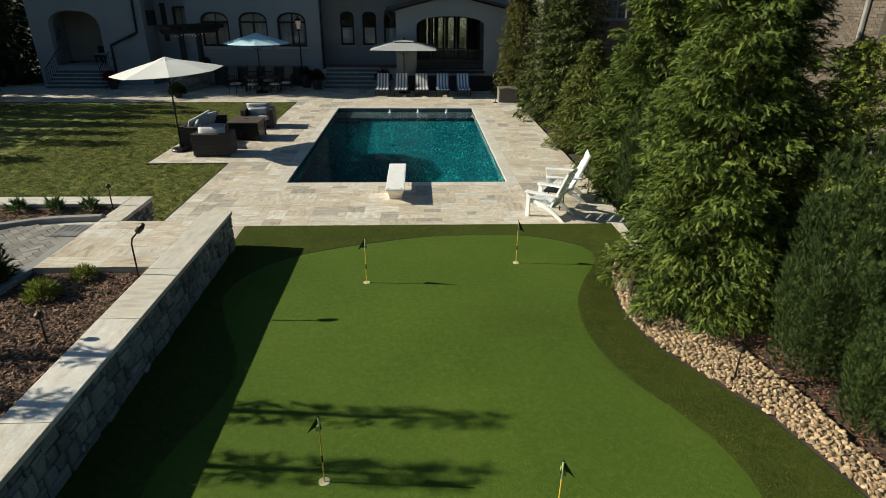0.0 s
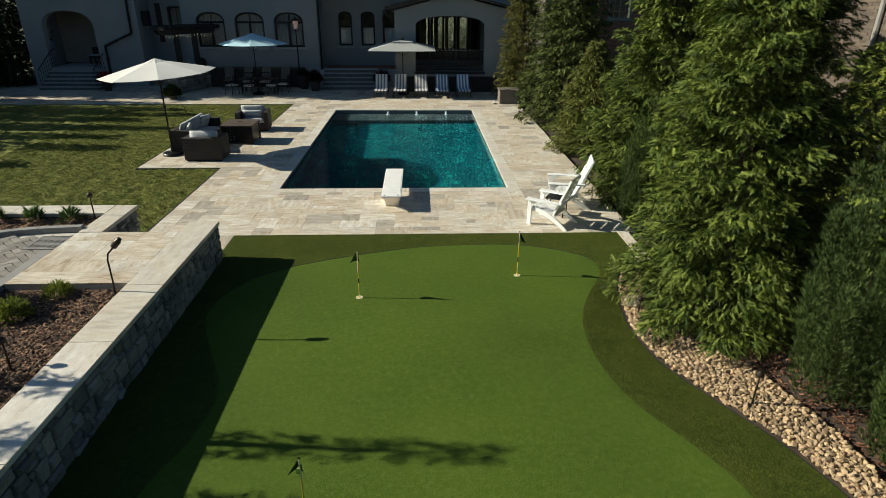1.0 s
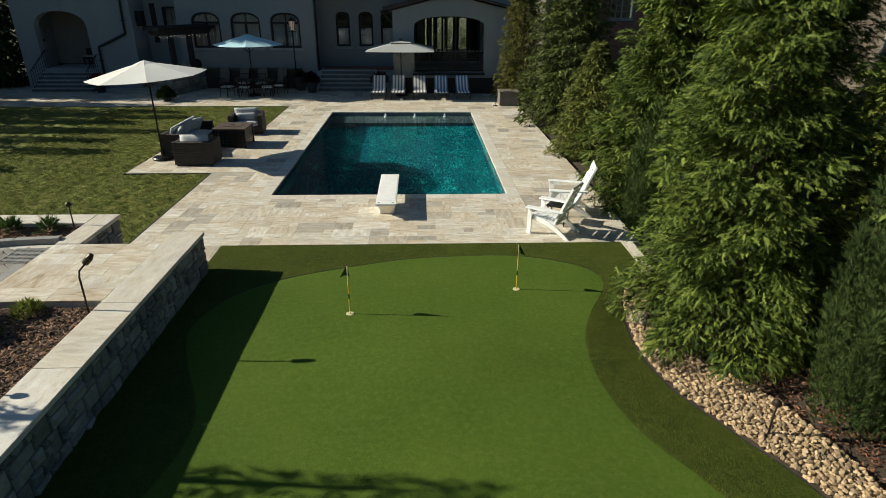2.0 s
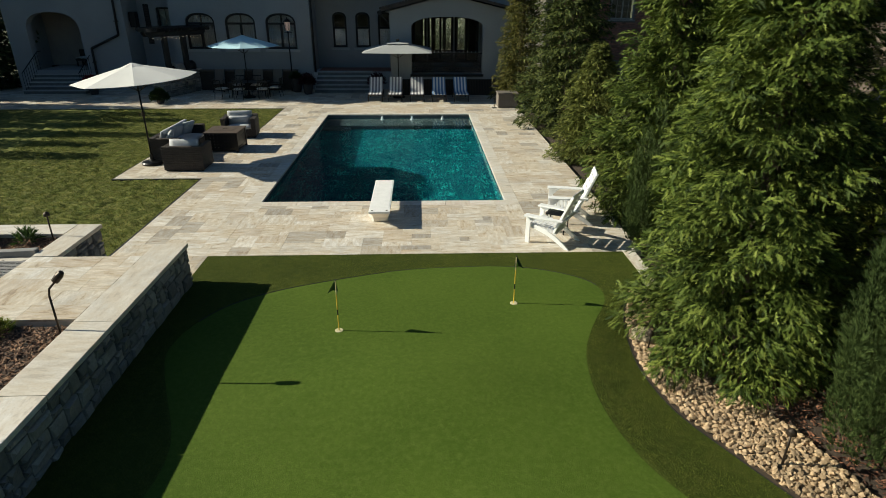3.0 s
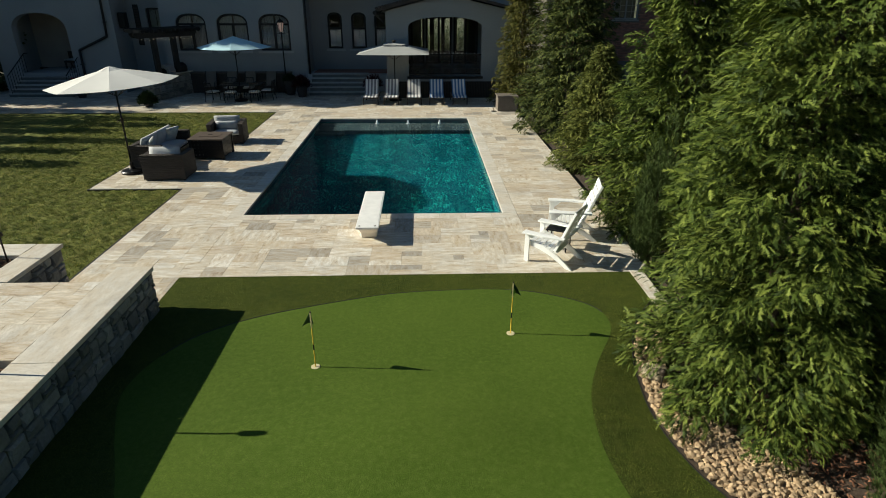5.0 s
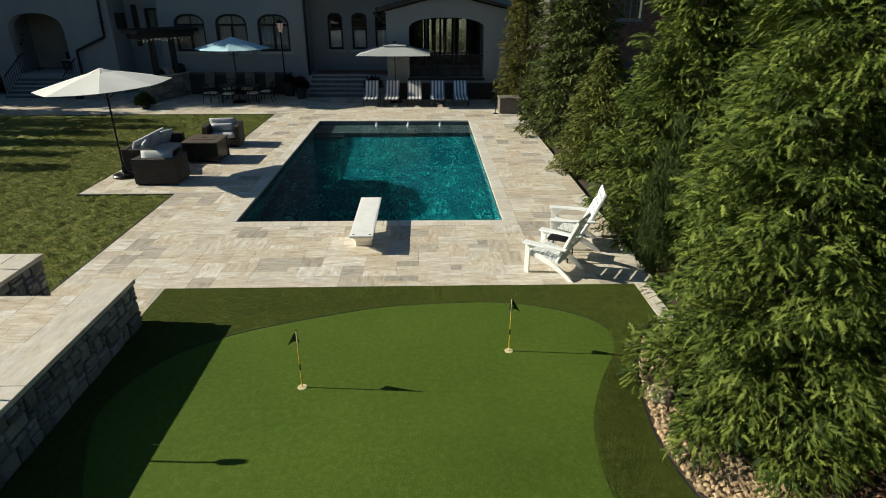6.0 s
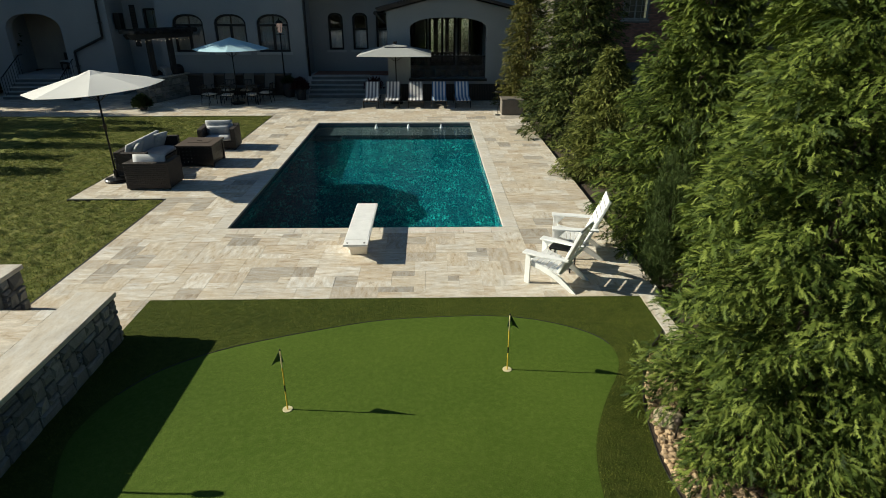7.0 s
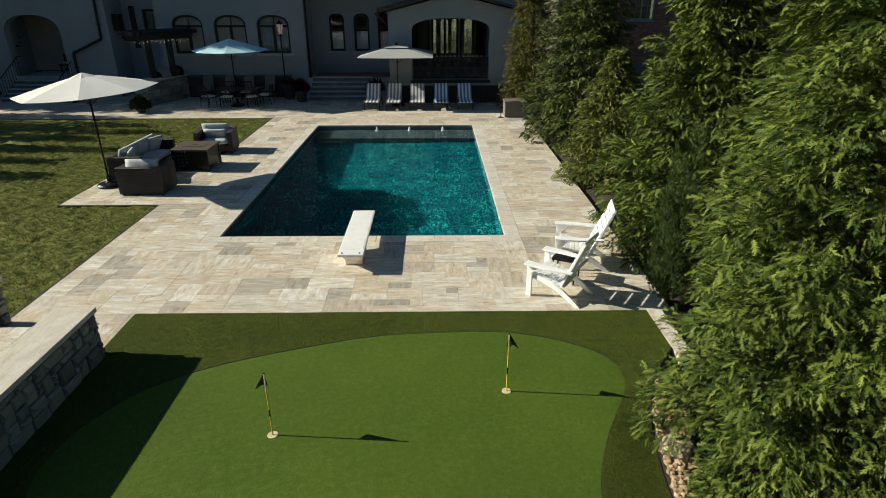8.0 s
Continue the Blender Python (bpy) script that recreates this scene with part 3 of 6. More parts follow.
def spray_template(pairs, droop, reach, seed):
    """A flat feathery frond along x: pointed fingers on both sides of a drooping rib, one connected piece."""
    rng = random.Random(seed)
    n = pairs
    rib = [np.array((0.02 + 0.86 * i / n, 0.03 * math.sin(i * 0.9 + seed), -droop * (i / n) ** 2)) for i in range(n + 1)]
    v, f = list(rib), []
    for i in range(n):
        s = (i + 0.5) / n
        for q in (-1, 1):
            ln = reach * (0.45 + 1.5 * s) * (1.12 - s) ** 0.75 * rng.uniform(0.7, 1.25)
            ang = math.radians(rng.uniform(34, 56) - 12 * s)
            tip = rib[i] + np.array((ln * math.cos(ang) + 0.04, q * ln * math.sin(ang), -rng.uniform(0.05, 0.45) * ln - droop * 0.5 * s * ln))
            v.append(tip)
            f.append((i, len(v) - 1, i + 1) if q < 0 else (i, i + 1, len(v) - 1))
    v.append(rib[n] + np.array((0.16, 0.02 * seed % 0.05, -droop * 0.32)))
    v.append((rib[n - 1] + rib[n]) / 2 + np.array((0.0, 0.035, 0)))
    f.append((n, len(v) - 2, len(v) - 1))
    return np.array(v), f


SPRAY = [spray_template(7, d, r, k) for k, (d, r) in enumerate(((0.22, 0.36), (0.42, 0.33), (0.10, 0.38), (0.32, 0.30), (0.58, 0.34)))]
SPRAY_FAR = [spray_template(4, d, r, k) for k, (d, r) in enumerate(((0.22, 0.38), (0.42, 0.35), (0.10, 0.40), (0.32, 0.32), (0.58, 0.36)))]


def plume_template(needles, width, seed):
    """A loose tuft of pointed blades along x."""
    rng = np.random.default_rng(seed)
    v, f = [], []
    for k in range(needles):
        a, tilt, ln = rng.uniform(0, 6.28), rng.uniform(0.05, 0.45), rng.uniform(0.55, 1.1)
        d = np.array([math.cos(tilt), math.sin(tilt) * math.cos(a), math.sin(tilt) * math.sin(a)])
        s0 = np.array([rng.uniform(0, 0.5), 0, 0])
        sd = np.cross(d, [math.sin(a), 0.3, math.cos(a)])
        sd = sd / np.linalg.norm(sd) * width
        v += [s0 + d * ln * 0.2 + sd, s0 + d * ln, s0 + d * ln * 0.2 - sd]
        f.append((3 * k, 3 * k + 1, 3 * k + 2))
    return np.array(v), f


PLUME, PLUME_FINE = plume_template(16, 0.042, 5), plume_template(18, 0.020, 6)


def profile(h, kind):
    """Crown radius, as a share of the widest, at a height share h."""
    if kind == "cone":
        return np.clip(np.minimum((h + 0.20) / 0.24, 1.0) * (1 - h ** 1.25) ** 0.85 + 0.02, 0, 1)
    if kind == "column":
        return np.clip(np.minimum((h + 0.15) / 0.25, 1.0) * (1 - h ** 2.6) ** 0.8, 0, 1)
    return np.clip(np.sin(np.clip(h * 0.92 + 0.08, 0, 1) * math.pi) ** 0.6, 0, 1)


def arborvitae_mesh(seed, height, radius, boughs, per, size, kind="cone", fan=0.25, sag=0.10, fronds=SPRAY):
    """Boughs set round the stem, each a flat drooping fan of fronds, with gaps between one bough and the next."""
    rng = np.random.default_rng(seed)
    n = boughs * per
    hs = ((np.arange(boughs) + rng.uniform(0, 1, boughs)) / boughs) ** 1.3
    az = np.arange(boughs) * 2.39996 + rng.uniform(-0.5, 0.5, boughs)
    lump = 1 + 0.10 * np.sin(az * 3 + seed) + 0.08 * np.sin(az * 2 + hs * 17 + seed)
    reach = radius * profile(hs, kind) * np.minimum(lump * rng.uniform(0.62, 1.15, boughs), 1.15) + 0.06
    rise = rng.uniform(0.05, 0.45, boughs) * np.clip(hs * 5, 0, 1) - 0.05
    bank = rng.normal(0, 0.30, boughs)
    bi = np.repeat(np.arange(boughs), per)
    R = reach[bi]
    s = 1 - rng.uniform(0, 1, n) ** 1.35 * np.minimum(0.62, 0.75 / np.maximum(R, 0.3))
    wide = np.minimum(fan, R * 0.55) * (0.35 + 1.6 * np.sqrt(np.clip(1.04 - s, 0, 1)))
    lat = rng.uniform(-1, 1, n)
    out = R * s - 0.16 * wide * lat * lat
    side = lat * wide
    z = height * (0.022 + 0.978 * hs[bi]) + rise[bi] * out * 0.8 - sag * out * s * s - 0.28 * wide * lat * lat + bank[bi] * side + rng.normal(0, 0.04, n)
    c, q = np.cos(az[bi]), np.sin(az[bi])
    pos = np.stack([out * c - side * q, out * q + side * c, np.maximum(z, 0.06)], 1)
    turn = az[bi] + lat * 0.8 + rng.normal(0, 0.45, n)
    fall = rise[bi] * 0.6 - sag * 2.0 * s ** 3 + rng.normal(0.0, 0.36, n)
    dirs = np.stack([np.cos(turn), np.sin(turn), fall], 1)
    rot = turn_to(dirs, bank[bi] * 0.8 + rng.normal(0, 0.55, n))
    sz = size * rng.uniform(0.62, 1.18, n)
    pick = rng.integers(0, 5, n)
    # older, broader fronds deep inside the crown
    ni = boughs * 7
    hi, ai = rng.uniform(0, 0.96, ni), rng.uniform(0, 2 * math.pi, ni)
    ri = radius * profile(hi, kind) * rng.uniform(0.20, 0.58, ni)
    inner = np.stack([ri * np.cos(ai), ri * np.sin(ai), height * (0.03 + 0.95 * hi)], 1)
    idir = np.stack([np.cos(ai), np.sin(ai), rng.normal(0.1, 0.5, ni)], 1)
    pos, rot = np.concatenate([pos, inner]), np.concatenate([rot, turn_to(idir, rng.uniform(-1.5, 1.5, ni))])
    sz, pick = np.concatenate([sz, radius * 0.21 * (0.25 + 0.75 * profile(hi, kind)) * rng.uniform(0.7, 1.2, ni)]), np.concatenate([pick, rng.integers(0, 5, ni)])
    allv, allf, n0 = [], [], 0
    for k in range(5):
        m = pick == k
        v, f = scatter(fronds[k][0], fronds[k][1], pos[m], rot[m], sz[m])
        allv.append(v)
        allf.append(f + n0)
        n0 += len(v)
    return raw_mesh("crown", np.concatenate(allv), np.concatenate(allf))


def juniper_mesh(seed, height, radius, spires, per, size):
    """Upright spires of fine foliage, tallest in the middle, each pointed and slightly splayed."""
    rng = np.random.default_rng(seed)
    k = np.arange(spires)
    rr = radius * np.sqrt((k + 0.5) / spires) * rng.uniform(0.85, 1.1, spires)
    aa = k * 2.39996 + rng.uniform(-0.4, 0.4, spires)
    top = height * (1 - 0.62 * (rr / radius) ** 1.6) * rng.uniform(0.80, 1.04, spires)
    bx, by = rr * np.cos(aa), rr * np.sin(aa)
    i = np.repeat(k, per)
    n = spires * per
    h = rng.uniform(0, 1, n) ** 0.85
    girth = (0.12 + 0.045 * top[i]) * np.clip(1.12 - h, 0, 1) ** 0.62 * np.minimum(1, 0.45 + h * 3)
    a = rng.uniform(0, 2 * math.pi, n)
    r = girth * (0.55 + 0.45 * rng.uniform(0, 1, n)) * (1 + 0.22 * np.sin(a * 3 + h * 21 + i))
    splay = 0.62 + 0.42 * h
    pos = np.stack([bx[i] * splay + r * np.cos(a), by[i] * splay + r * np.sin(a), 0.06 + top[i] * h * 0.95], 1)
    dirs = np.stack([np.cos(a) * 0.40 + bx[i] * 0.15, np.sin(a) * 0.40 + by[i] * 0.15, np.ones(n)], 1) + rng.normal(0, 0.17, (n, 3))
    v, f = scatter(*PLUME_FINE, pos, turn_to(dirs, rng.uniform(0, 6.28, n)), size * rng.uniform(0.6, 1.25, n))
    return raw_mesh("crown", v, f)


def trunk_geo(height, r, seed, limbs=14, spread=0.8):
    rng = random.Random(seed)
    g = Geo().cyl((0, 0, -0.1), (0.02, 0.01, height * 0.5), r, r * 0.6, 9).cyl((0.02, 0.01, height * 0.5), (0, 0, height * 0.93), r * 0.6, r * 0.12, 8)
    for k in range(limbs):
        z, a, ln = height * rng.uniform(0.08, 0.8), k * 2.4, spread * rng.uniform(0.5, 0.9)
        ln *= 1 - z / height * 0.8
        g.cyl((0, 0, z), (ln * math.cos(a), ln * math.sin(a), z + ln * 0.25), r * 0.22, r * 0.06, 5)
    return g


def evergreen(x, y, z, height, radius, boughs, per, size, seed, label, leaf_mat=None, kind="cone", name="arborvitae_tree"):
    t = thing(name, pose(x, y, z), label, "tree")
    part("trunk", trunk_geo(height, 0.09 * height / 6 + 0.03, seed, spread=radius), BARK, t)
    part("crown", arborvitae_mesh(seed, height, radius, boughs, per, size, kind, fronds=SPRAY if abs(y + 5) < 6 and 8 < x < 10.5 else SPRAY_FAR), leaf_mat or ARBOR, t)
    return t


def juniper(x, y, z, height, radius, spires, per, size, seed, label):
    t = thing("juniper_tree", pose(x, y, z), label, "tree")
    part("trunk", trunk_geo(height * 0.55, 0.05, seed, 8, radius * 0.6), BARK, t)
    part("crown", juniper_mesh(seed, height, radius, spires, per, size), JUNIPER, t)
    return t

# ---- house ----


def arch_top(u, u0, u1, zs, rise):
    """The soffit of a flattened arch over u0..u1."""
    q = (2 * (u - u0) / (u1 - u0) - 1)
    return zs + rise * max(0.0, 1 - abs(q) ** 2.6) ** 0.5


def arched_wall(g, y0, y1, x0, x1, z0, z1, holes):
    """A wall along x between y0 and y1, with arched openings (u0, u1, sill, spring, rise) right through it."""
    cuts = {x0, x1}
    for u0, u1, *_ in holes:
        n = 20
        cuts |= {u0 + (u1 - u0) * (0.5 - 0.5 * math.cos(math.pi * k / n)) for k in range(n + 1)}
    cuts = sorted(cuts)
    for a, b in zip(cuts, cuts[1:]):
        hole = next((h for h in holes if h[0] - 1e-6 <= a and b <= h[1] + 1e-6), None)
        if not hole:
            g.box(a, b, y0, y1, z0, z1)
            continue
        u0, u1, sill, zs, rise = hole
        if sill > z0:
            g.box(a, b, y0, y1, z0, sill)
        ta, tb = arch_top(a, u0, u1, zs, rise), arch_top(b, u0, u1, zs, rise)
        vs = [(a, y0, ta), (b, y0, tb), (b, y0, z1), (a, y0, z1), (a, y1, ta), (b, y1, tb), (b, y1, z1), (a, y1, z1)]
        g.add(vs, [(0, 1, 2, 3), (7, 6, 5, 4), (4, 5, 1, 0)])
    return g


def arch_band(g, y0, y1, u0, u1, sill, zs, rise, w):
    """A frame of width w that follows an arched opening from the inside."""
    n = 20
    us = [0.5 - 0.5 * math.cos(math.pi * k / n) for k in range(n + 1)]
    outer = [(u0, sill)] + [(u0 + (u1 - u0) * s, arch_top(u0 + (u1 - u0) * s, u0, u1, zs, rise)) for s in us] + [(u1, sill)]
    inner = [(u0 + w, sill + w)] + [(u0 + w + (u1 - u0 - 2 * w) * s, arch_top(u0 + w + (u1 - u0 - 2 * w) * s, u0 + w, u1 - w, zs, rise - w)) for s in us] + [(u1 - w, sill + w)]
    m = len(outer)
    for i in range(m):
        j = (i + 1) % m
        (a, c), (b, d), (e, f), (h, k) = outer[i], outer[j], inner[j], inner[i]
        vs = [(a, y0, c), (b, y0, d), (e, y0, f), (h, y0, k), (a, y1, c), (b, y1, d), (e, y1, f), (h, y1, k)]
        g.add(vs, [(0, 1, 2, 3), (7, 6, 5, 4), (3, 2, 6, 7), (0, 4, 5, 1)])
    return inner


def arched_window(name, y, u0, u1, sill, zs, rise, label, mullions=1, transom=None, blind=False, curtains=True):
    """A dark-framed arched window set into its wall: frame, panes, bars, sill, and a curtain in the room."""
    w = tagged(new(name), label, "window", "", "structure")
    w.matrix_basis = pose(0, y, 0)
    g = Geo()
    inner = arch_band(g, 0.10, 0.20, u0, u1, sill, zs, rise, 0.10)
    if transom:
        g.box(u0 + 0.07, u1 - 0.07, 0.11, 0.19, transom - 0.05, transom + 0.05)
    for k in range(mullions):
        x = u0 + (u1 - u0) * (k + 1) / (mullions + 1)
        g.box(x - 0.055, x + 0.055, 0.11, 0.19, sill + 0.06, (transom or zs + rise * 0.9))
    part("window_frame", g, DARK_FRAME, w)
    pane = part("pane", Geo().prism([(a, c) for a, c in inner], "y", 0.145, 0.155), PANE, w)
    pane.visible_shadow = False
    part("window_sill", Geo().box(u0 - 0.12, u1 + 0.12, -0.07, 0.12, sill - 0.12, sill - 0.002), STUCCO_TRIM, w, bevel=0.012)
    if blind:
        top, xm = (transom or zs) + 0.02, (u0 + u1) / 2
        for x0, x1 in ((u0 + 0.05, xm - 0.005), (xm + 0.005, u1 - 0.05)):
            g = Geo().box(x0, x0 + 0.055, 0.205, 0.235, sill + 0.02, top).box(x1 - 0.055, x1, 0.205, 0.235, sill + 0.02, top)
            g.box(x0 + 0.055, x1 - 0.055, 0.205, 0.235, sill + 0.02, sill + 0.10).box(x0 + 0.055, x1 - 0.055, 0.205, 0.235, top - 0.08, top)
            leaf_ = part("shutter", g, SHUTTER, w, "white louvred shutter")
            n = 13
            for k in range(n):
                z = sill + 0.13 + (top - sill - 0.24) * k / (n - 1)
                part("louvre", Geo().box(x0 + 0.056, x1 - 0.056, -0.036, 0.036, -0.005, 0.005, pose(0, 0.222, z, 52)), SHUTTER, leaf_)
    elif curtains:
        g = Geo()
        for s0, s1 in ((0.0, 0.47), (0.53, 1.0)):
            n = 14
            xs = [u0 + 0.05 + (u1 - u0 - 0.1) * (s0 + (s1 - s0) * k / n) for k in range(n + 1)]
            for k in range(n):
                ya, yb = (0.28 + 0.03 * (k % 2), 0.28 + 0.03 * ((k + 1) % 2))
                g.add([(xs[k], ya, sill), (xs[k + 1], yb, sill), (xs[k + 1], yb, zs + rise), (xs[k], ya, zs + rise)], [(0, 1, 2, 3)])
        part("curtain", g, CURTAIN, w, "pale sheer curtain hanging nearly closed")
    return w


WING_Y, BACK_Y, PORCH_Y, PORT_Y = 18.9, 20.7, 16.6, 18.6
wing_holes = [(-8.17, -6.67, 2.04, 3.35, 0.46), (-6.14, -4.58, 2.04, 3.35, 0.46), (-4.05, -2.49, 2.04, 3.35, 0.46)]
g = arched_wall(Geo(), WING_Y, WING_Y + 0.3, -8.9, -1.72, -0.1, 8.2, wing_holes)
g.box(-2.02, -1.72, WING_Y + 0.3, BACK_Y, -0.1, 8.2)
g.box(-8.9, -8.6, WING_Y + 0.3, BACK_Y, -0.1, 8.2)
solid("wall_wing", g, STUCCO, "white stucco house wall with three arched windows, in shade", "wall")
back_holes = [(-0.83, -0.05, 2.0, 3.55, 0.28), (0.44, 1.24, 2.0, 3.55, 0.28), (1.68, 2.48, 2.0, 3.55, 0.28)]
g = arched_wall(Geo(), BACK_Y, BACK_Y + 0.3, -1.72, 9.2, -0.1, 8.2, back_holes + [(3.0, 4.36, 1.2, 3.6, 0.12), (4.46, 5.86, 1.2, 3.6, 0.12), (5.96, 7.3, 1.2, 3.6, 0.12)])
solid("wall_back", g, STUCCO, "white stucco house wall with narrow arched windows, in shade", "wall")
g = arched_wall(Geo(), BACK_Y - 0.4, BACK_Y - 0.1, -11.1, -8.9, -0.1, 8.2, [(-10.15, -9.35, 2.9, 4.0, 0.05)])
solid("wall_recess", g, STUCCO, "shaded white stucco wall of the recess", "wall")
port_hole = (-16.1, -13.45, 1.0, 3.05, 0.78)
g = arched_wall(Geo(), PORT_Y, PORT_Y + 0.45, -17.1, -11.1, -0.1, 8.2, [port_hole])
g.box(-11.5, -11.1, PORT_Y + 0.45, BACK_Y, -0.1, 8.2).box(-17.1, -16.7, PORT_Y + 0.45, 24, -0.1, 8.2)
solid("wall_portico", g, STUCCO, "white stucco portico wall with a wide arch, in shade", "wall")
g = arched_wall(Geo(), PORCH_Y, PORCH_Y + 0.4, 2.52, 8.6, -0.1, 4.0, [(3.58, 7.12, 1.05, 3.28, 0.46)])
g.prism([(2.52, 4.0), (8.6, 4.0), (5.4, 4.72)], "y", PORCH_Y, PORCH_Y + 0.4)
g.box(2.52, 2.9, PORCH_Y + 0.4, BACK_Y, -0.1, 4.0)
g.box(8.2, 8.6, PORCH_Y + 0.4, BACK_Y, -0.1, 4.0)
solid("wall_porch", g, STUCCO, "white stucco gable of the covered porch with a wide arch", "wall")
g = Geo()
# Four openings added so that bright patches show in the porch windows.
arched_wall(g, 24.5, 24.8, -9, 9.5, -0.1, 8.2, [(4.22, 4.72, 1.55, 3.32, 0.1), (4.98, 5.42, 1.55, 3.32, 0.1), (5.62, 6.12, 1.55, 3.32, 0.1), (6.36, 6.80, 1.55, 3.32, 0.1)])
g.box(9.2, 9.5, BACK_Y, 24.5, -0.1, 8.2).box(-9.2, -8.9, BACK_Y, 24.6, -0.1, 8.2).box(-11.1, -9.2, 21.6, 21.8, -0.1, 8.2)
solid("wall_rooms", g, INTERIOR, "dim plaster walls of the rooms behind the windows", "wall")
g = arched_wall(Geo(), 21.2, 21.4, -16.7, -11.5, 0.5, 8.2, [(-14.6, -13.3, 2.3, 3.5, 0.1)])
solid("wall_portico_back", g, PLASTER, "shaded brown plaster wall inside the portico", "wall")
solid("floor_rooms", Geo().box(-16.8, 9.2, BACK_Y + 0.3, 24.6, 0.8, 1.0).box(-8.6, -2.02, WING_Y + 0.3, BACK_Y + 0.3, 0.8, 1.0), DARK_WOOD, "dark wooden room floor", "floor")
# The eave is drawn forward, out of view, to shade the back walls.
g = Geo().prism([(-17.3, 8.2), (9.9, 8.2), (6.5, 10.8), (-14, 10.8)], "y", 17.35, 25.5)
# Unseen slab over the stair recess, added only to darken its walls.
g.box(-1.70, 2.5, 18.2, 20.69, 5.3, 5.45)
solid("roof_house", g, ROOF, "dark tiled house roof, with an unseen eave and slab added for shade", "roof")
g = Geo()
for s in (-1, 1):
    x_e, x_a = (2.15, 5.42) if s < 0 else (8.95, 5.38)
    g.add([(x_e, PORCH_Y - 0.35, 3.98), (x_a, PORCH_Y - 0.35, 4.80), (x_a, BACK_Y, 4.80), (x_e, BACK_Y, 3.98), (x_e, PORCH_Y - 0.35, 4.10), (x_a, PORCH_Y - 0.35, 4.94), (x_a, BACK_Y, 4.94), (x_e, BACK_Y, 4.10)],
          [(0, 1, 2, 3), (7, 6, 5, 4), (0, 4, 5, 1), (0, 3, 7, 4), (1, 5, 6, 2)])
porch_roof = solid("roof_porch", g, ROOF, "dark tiled gable roof of the porch", "roof")
g = Geo()
for i in range(24):
    x = 2.12 + i * 0.137
    z = 4.10 + (x - 2.15) / 3.27 * 0.84
    g.cyl((x, PORCH_Y - 0.40, z + 0.03), (x, PORCH_Y + 0.3, z + 0.035), 0.06, 0.06, 7)
part("ridge_tile", g, ROOF, porch_roof)
part("gutter", Geo().cyl((2.05, PORCH_Y - 0.38, 3.93), (2.05, BACK_Y, 3.93), 0.09, 0.09, 10).tube([(2.05, PORCH_Y - 0.3, 3.9), (2.35, PORCH_Y - 0.06, 3.6), (2.42, PORCH_Y - 0.06, 3.5)], 0.05), DARK_FRAME, porch_roof, "dark round gutter and spout")
solid("porch_ceiling", Geo().box(2.6, 8.5, PORCH_Y + 0.4, BACK_Y, 3.96, 4.0), DARK_WOOD, "dark timber porch ceiling", "ceiling")
solid("porch_floor", Geo().box(2.9, 8.2, PORCH_Y + 0.4, BACK_Y, 0.7, 0.95), TRAV_SLAB, "stone floor of the covered porch", "floor")

for k, h in enumerate(wing_holes):
    arched_window("window_%d" % (k + 1), WING_Y, *h, "large arched dark-framed window with pale curtains", 1, 3.3)
for k, h in enumerate(back_holes):
    arched_window("window_%d" % (k + 4), BACK_Y, *h, "narrow arched dark-framed window with a closed blind", 0, 3.02, True)
for k, u in enumerate(((3.0, 4.36), (4.46, 5.86), (5.96, 7.3))):
    arched_window("window_%d" % (k + 7), BACK_Y, *u, 1.2, 3.6, 0.12, "tall dark window at the back of the porch", 1, curtains=False)
arched_window("window_11", 21.2, -14.6, -13.3, 2.3, 3.5, 0.1, "dark window inside the portico", 1)
arched_window("window_10", BACK_Y - 0.4, -10.15, -9.35, 2.9, 4.0, 0.05, "small dark window in the recess wall", 0)

# stairs from the patio up to the landing
g = Geo()
for k in range(5):
    g.box(-1.5 , 1.38, 17.45 + 0.32 * k, 20.7, 0.184 * k - (0.05 if k == 0 else 0), 0.184 * (k + 1) - 0.045)
stairs = solid("stairs", g, STAIR_RISER, "pale stone stairs up to the house landing", "stairs")
for k in range(5):
    part("tread", Geo().box(-1.53, 1.41, 17.42 + 0.32 * k, 17.79 + 0.32 * k if k < 4 else 19.15, 0.184 * (k + 1) - 0.044, 0.184 * (k + 1)), STONE_TREAD, stairs, bevel=0.01)
solid("landing", Geo().box(1.38, 2.5, 18.7, 20.7, -0.1, 0.88).box(-1.72, -1.5, 18.7, 20.7, -0.1, 0.88), STUCCO_TRIM, "stone landing by the stairs", "landing")
solid("landing_floor", Geo().box(-1.5, 2.5, 19.16, 20.69, 0.876, 0.915), BRICK, "dark red-brown brick floor of the landing", "floor")
g = Geo()
for k in range(6):
    g.box(-16.2, -13.1, 17.2 + 0.3 * k, 20.0 + (3.6 if k == 5 else 0), 0.166 * k - 0.05, 0.166 * (k + 1) - 0.04)
psteps = solid("portico_stairs", g, STAIR_RISER, "shaded stone stairs up into the portico", "stairs")
for k in range(6):
    part("tread", Geo().box(-16.23, -13.07, 17.17 + 0.3 * k, 17.52 + 0.3 * k if k < 5 else 23.6, 0.166 * (k + 1) - 0.039, 0.166 * (k + 1)), STONE_TREAD, psteps, bevel=0.01)


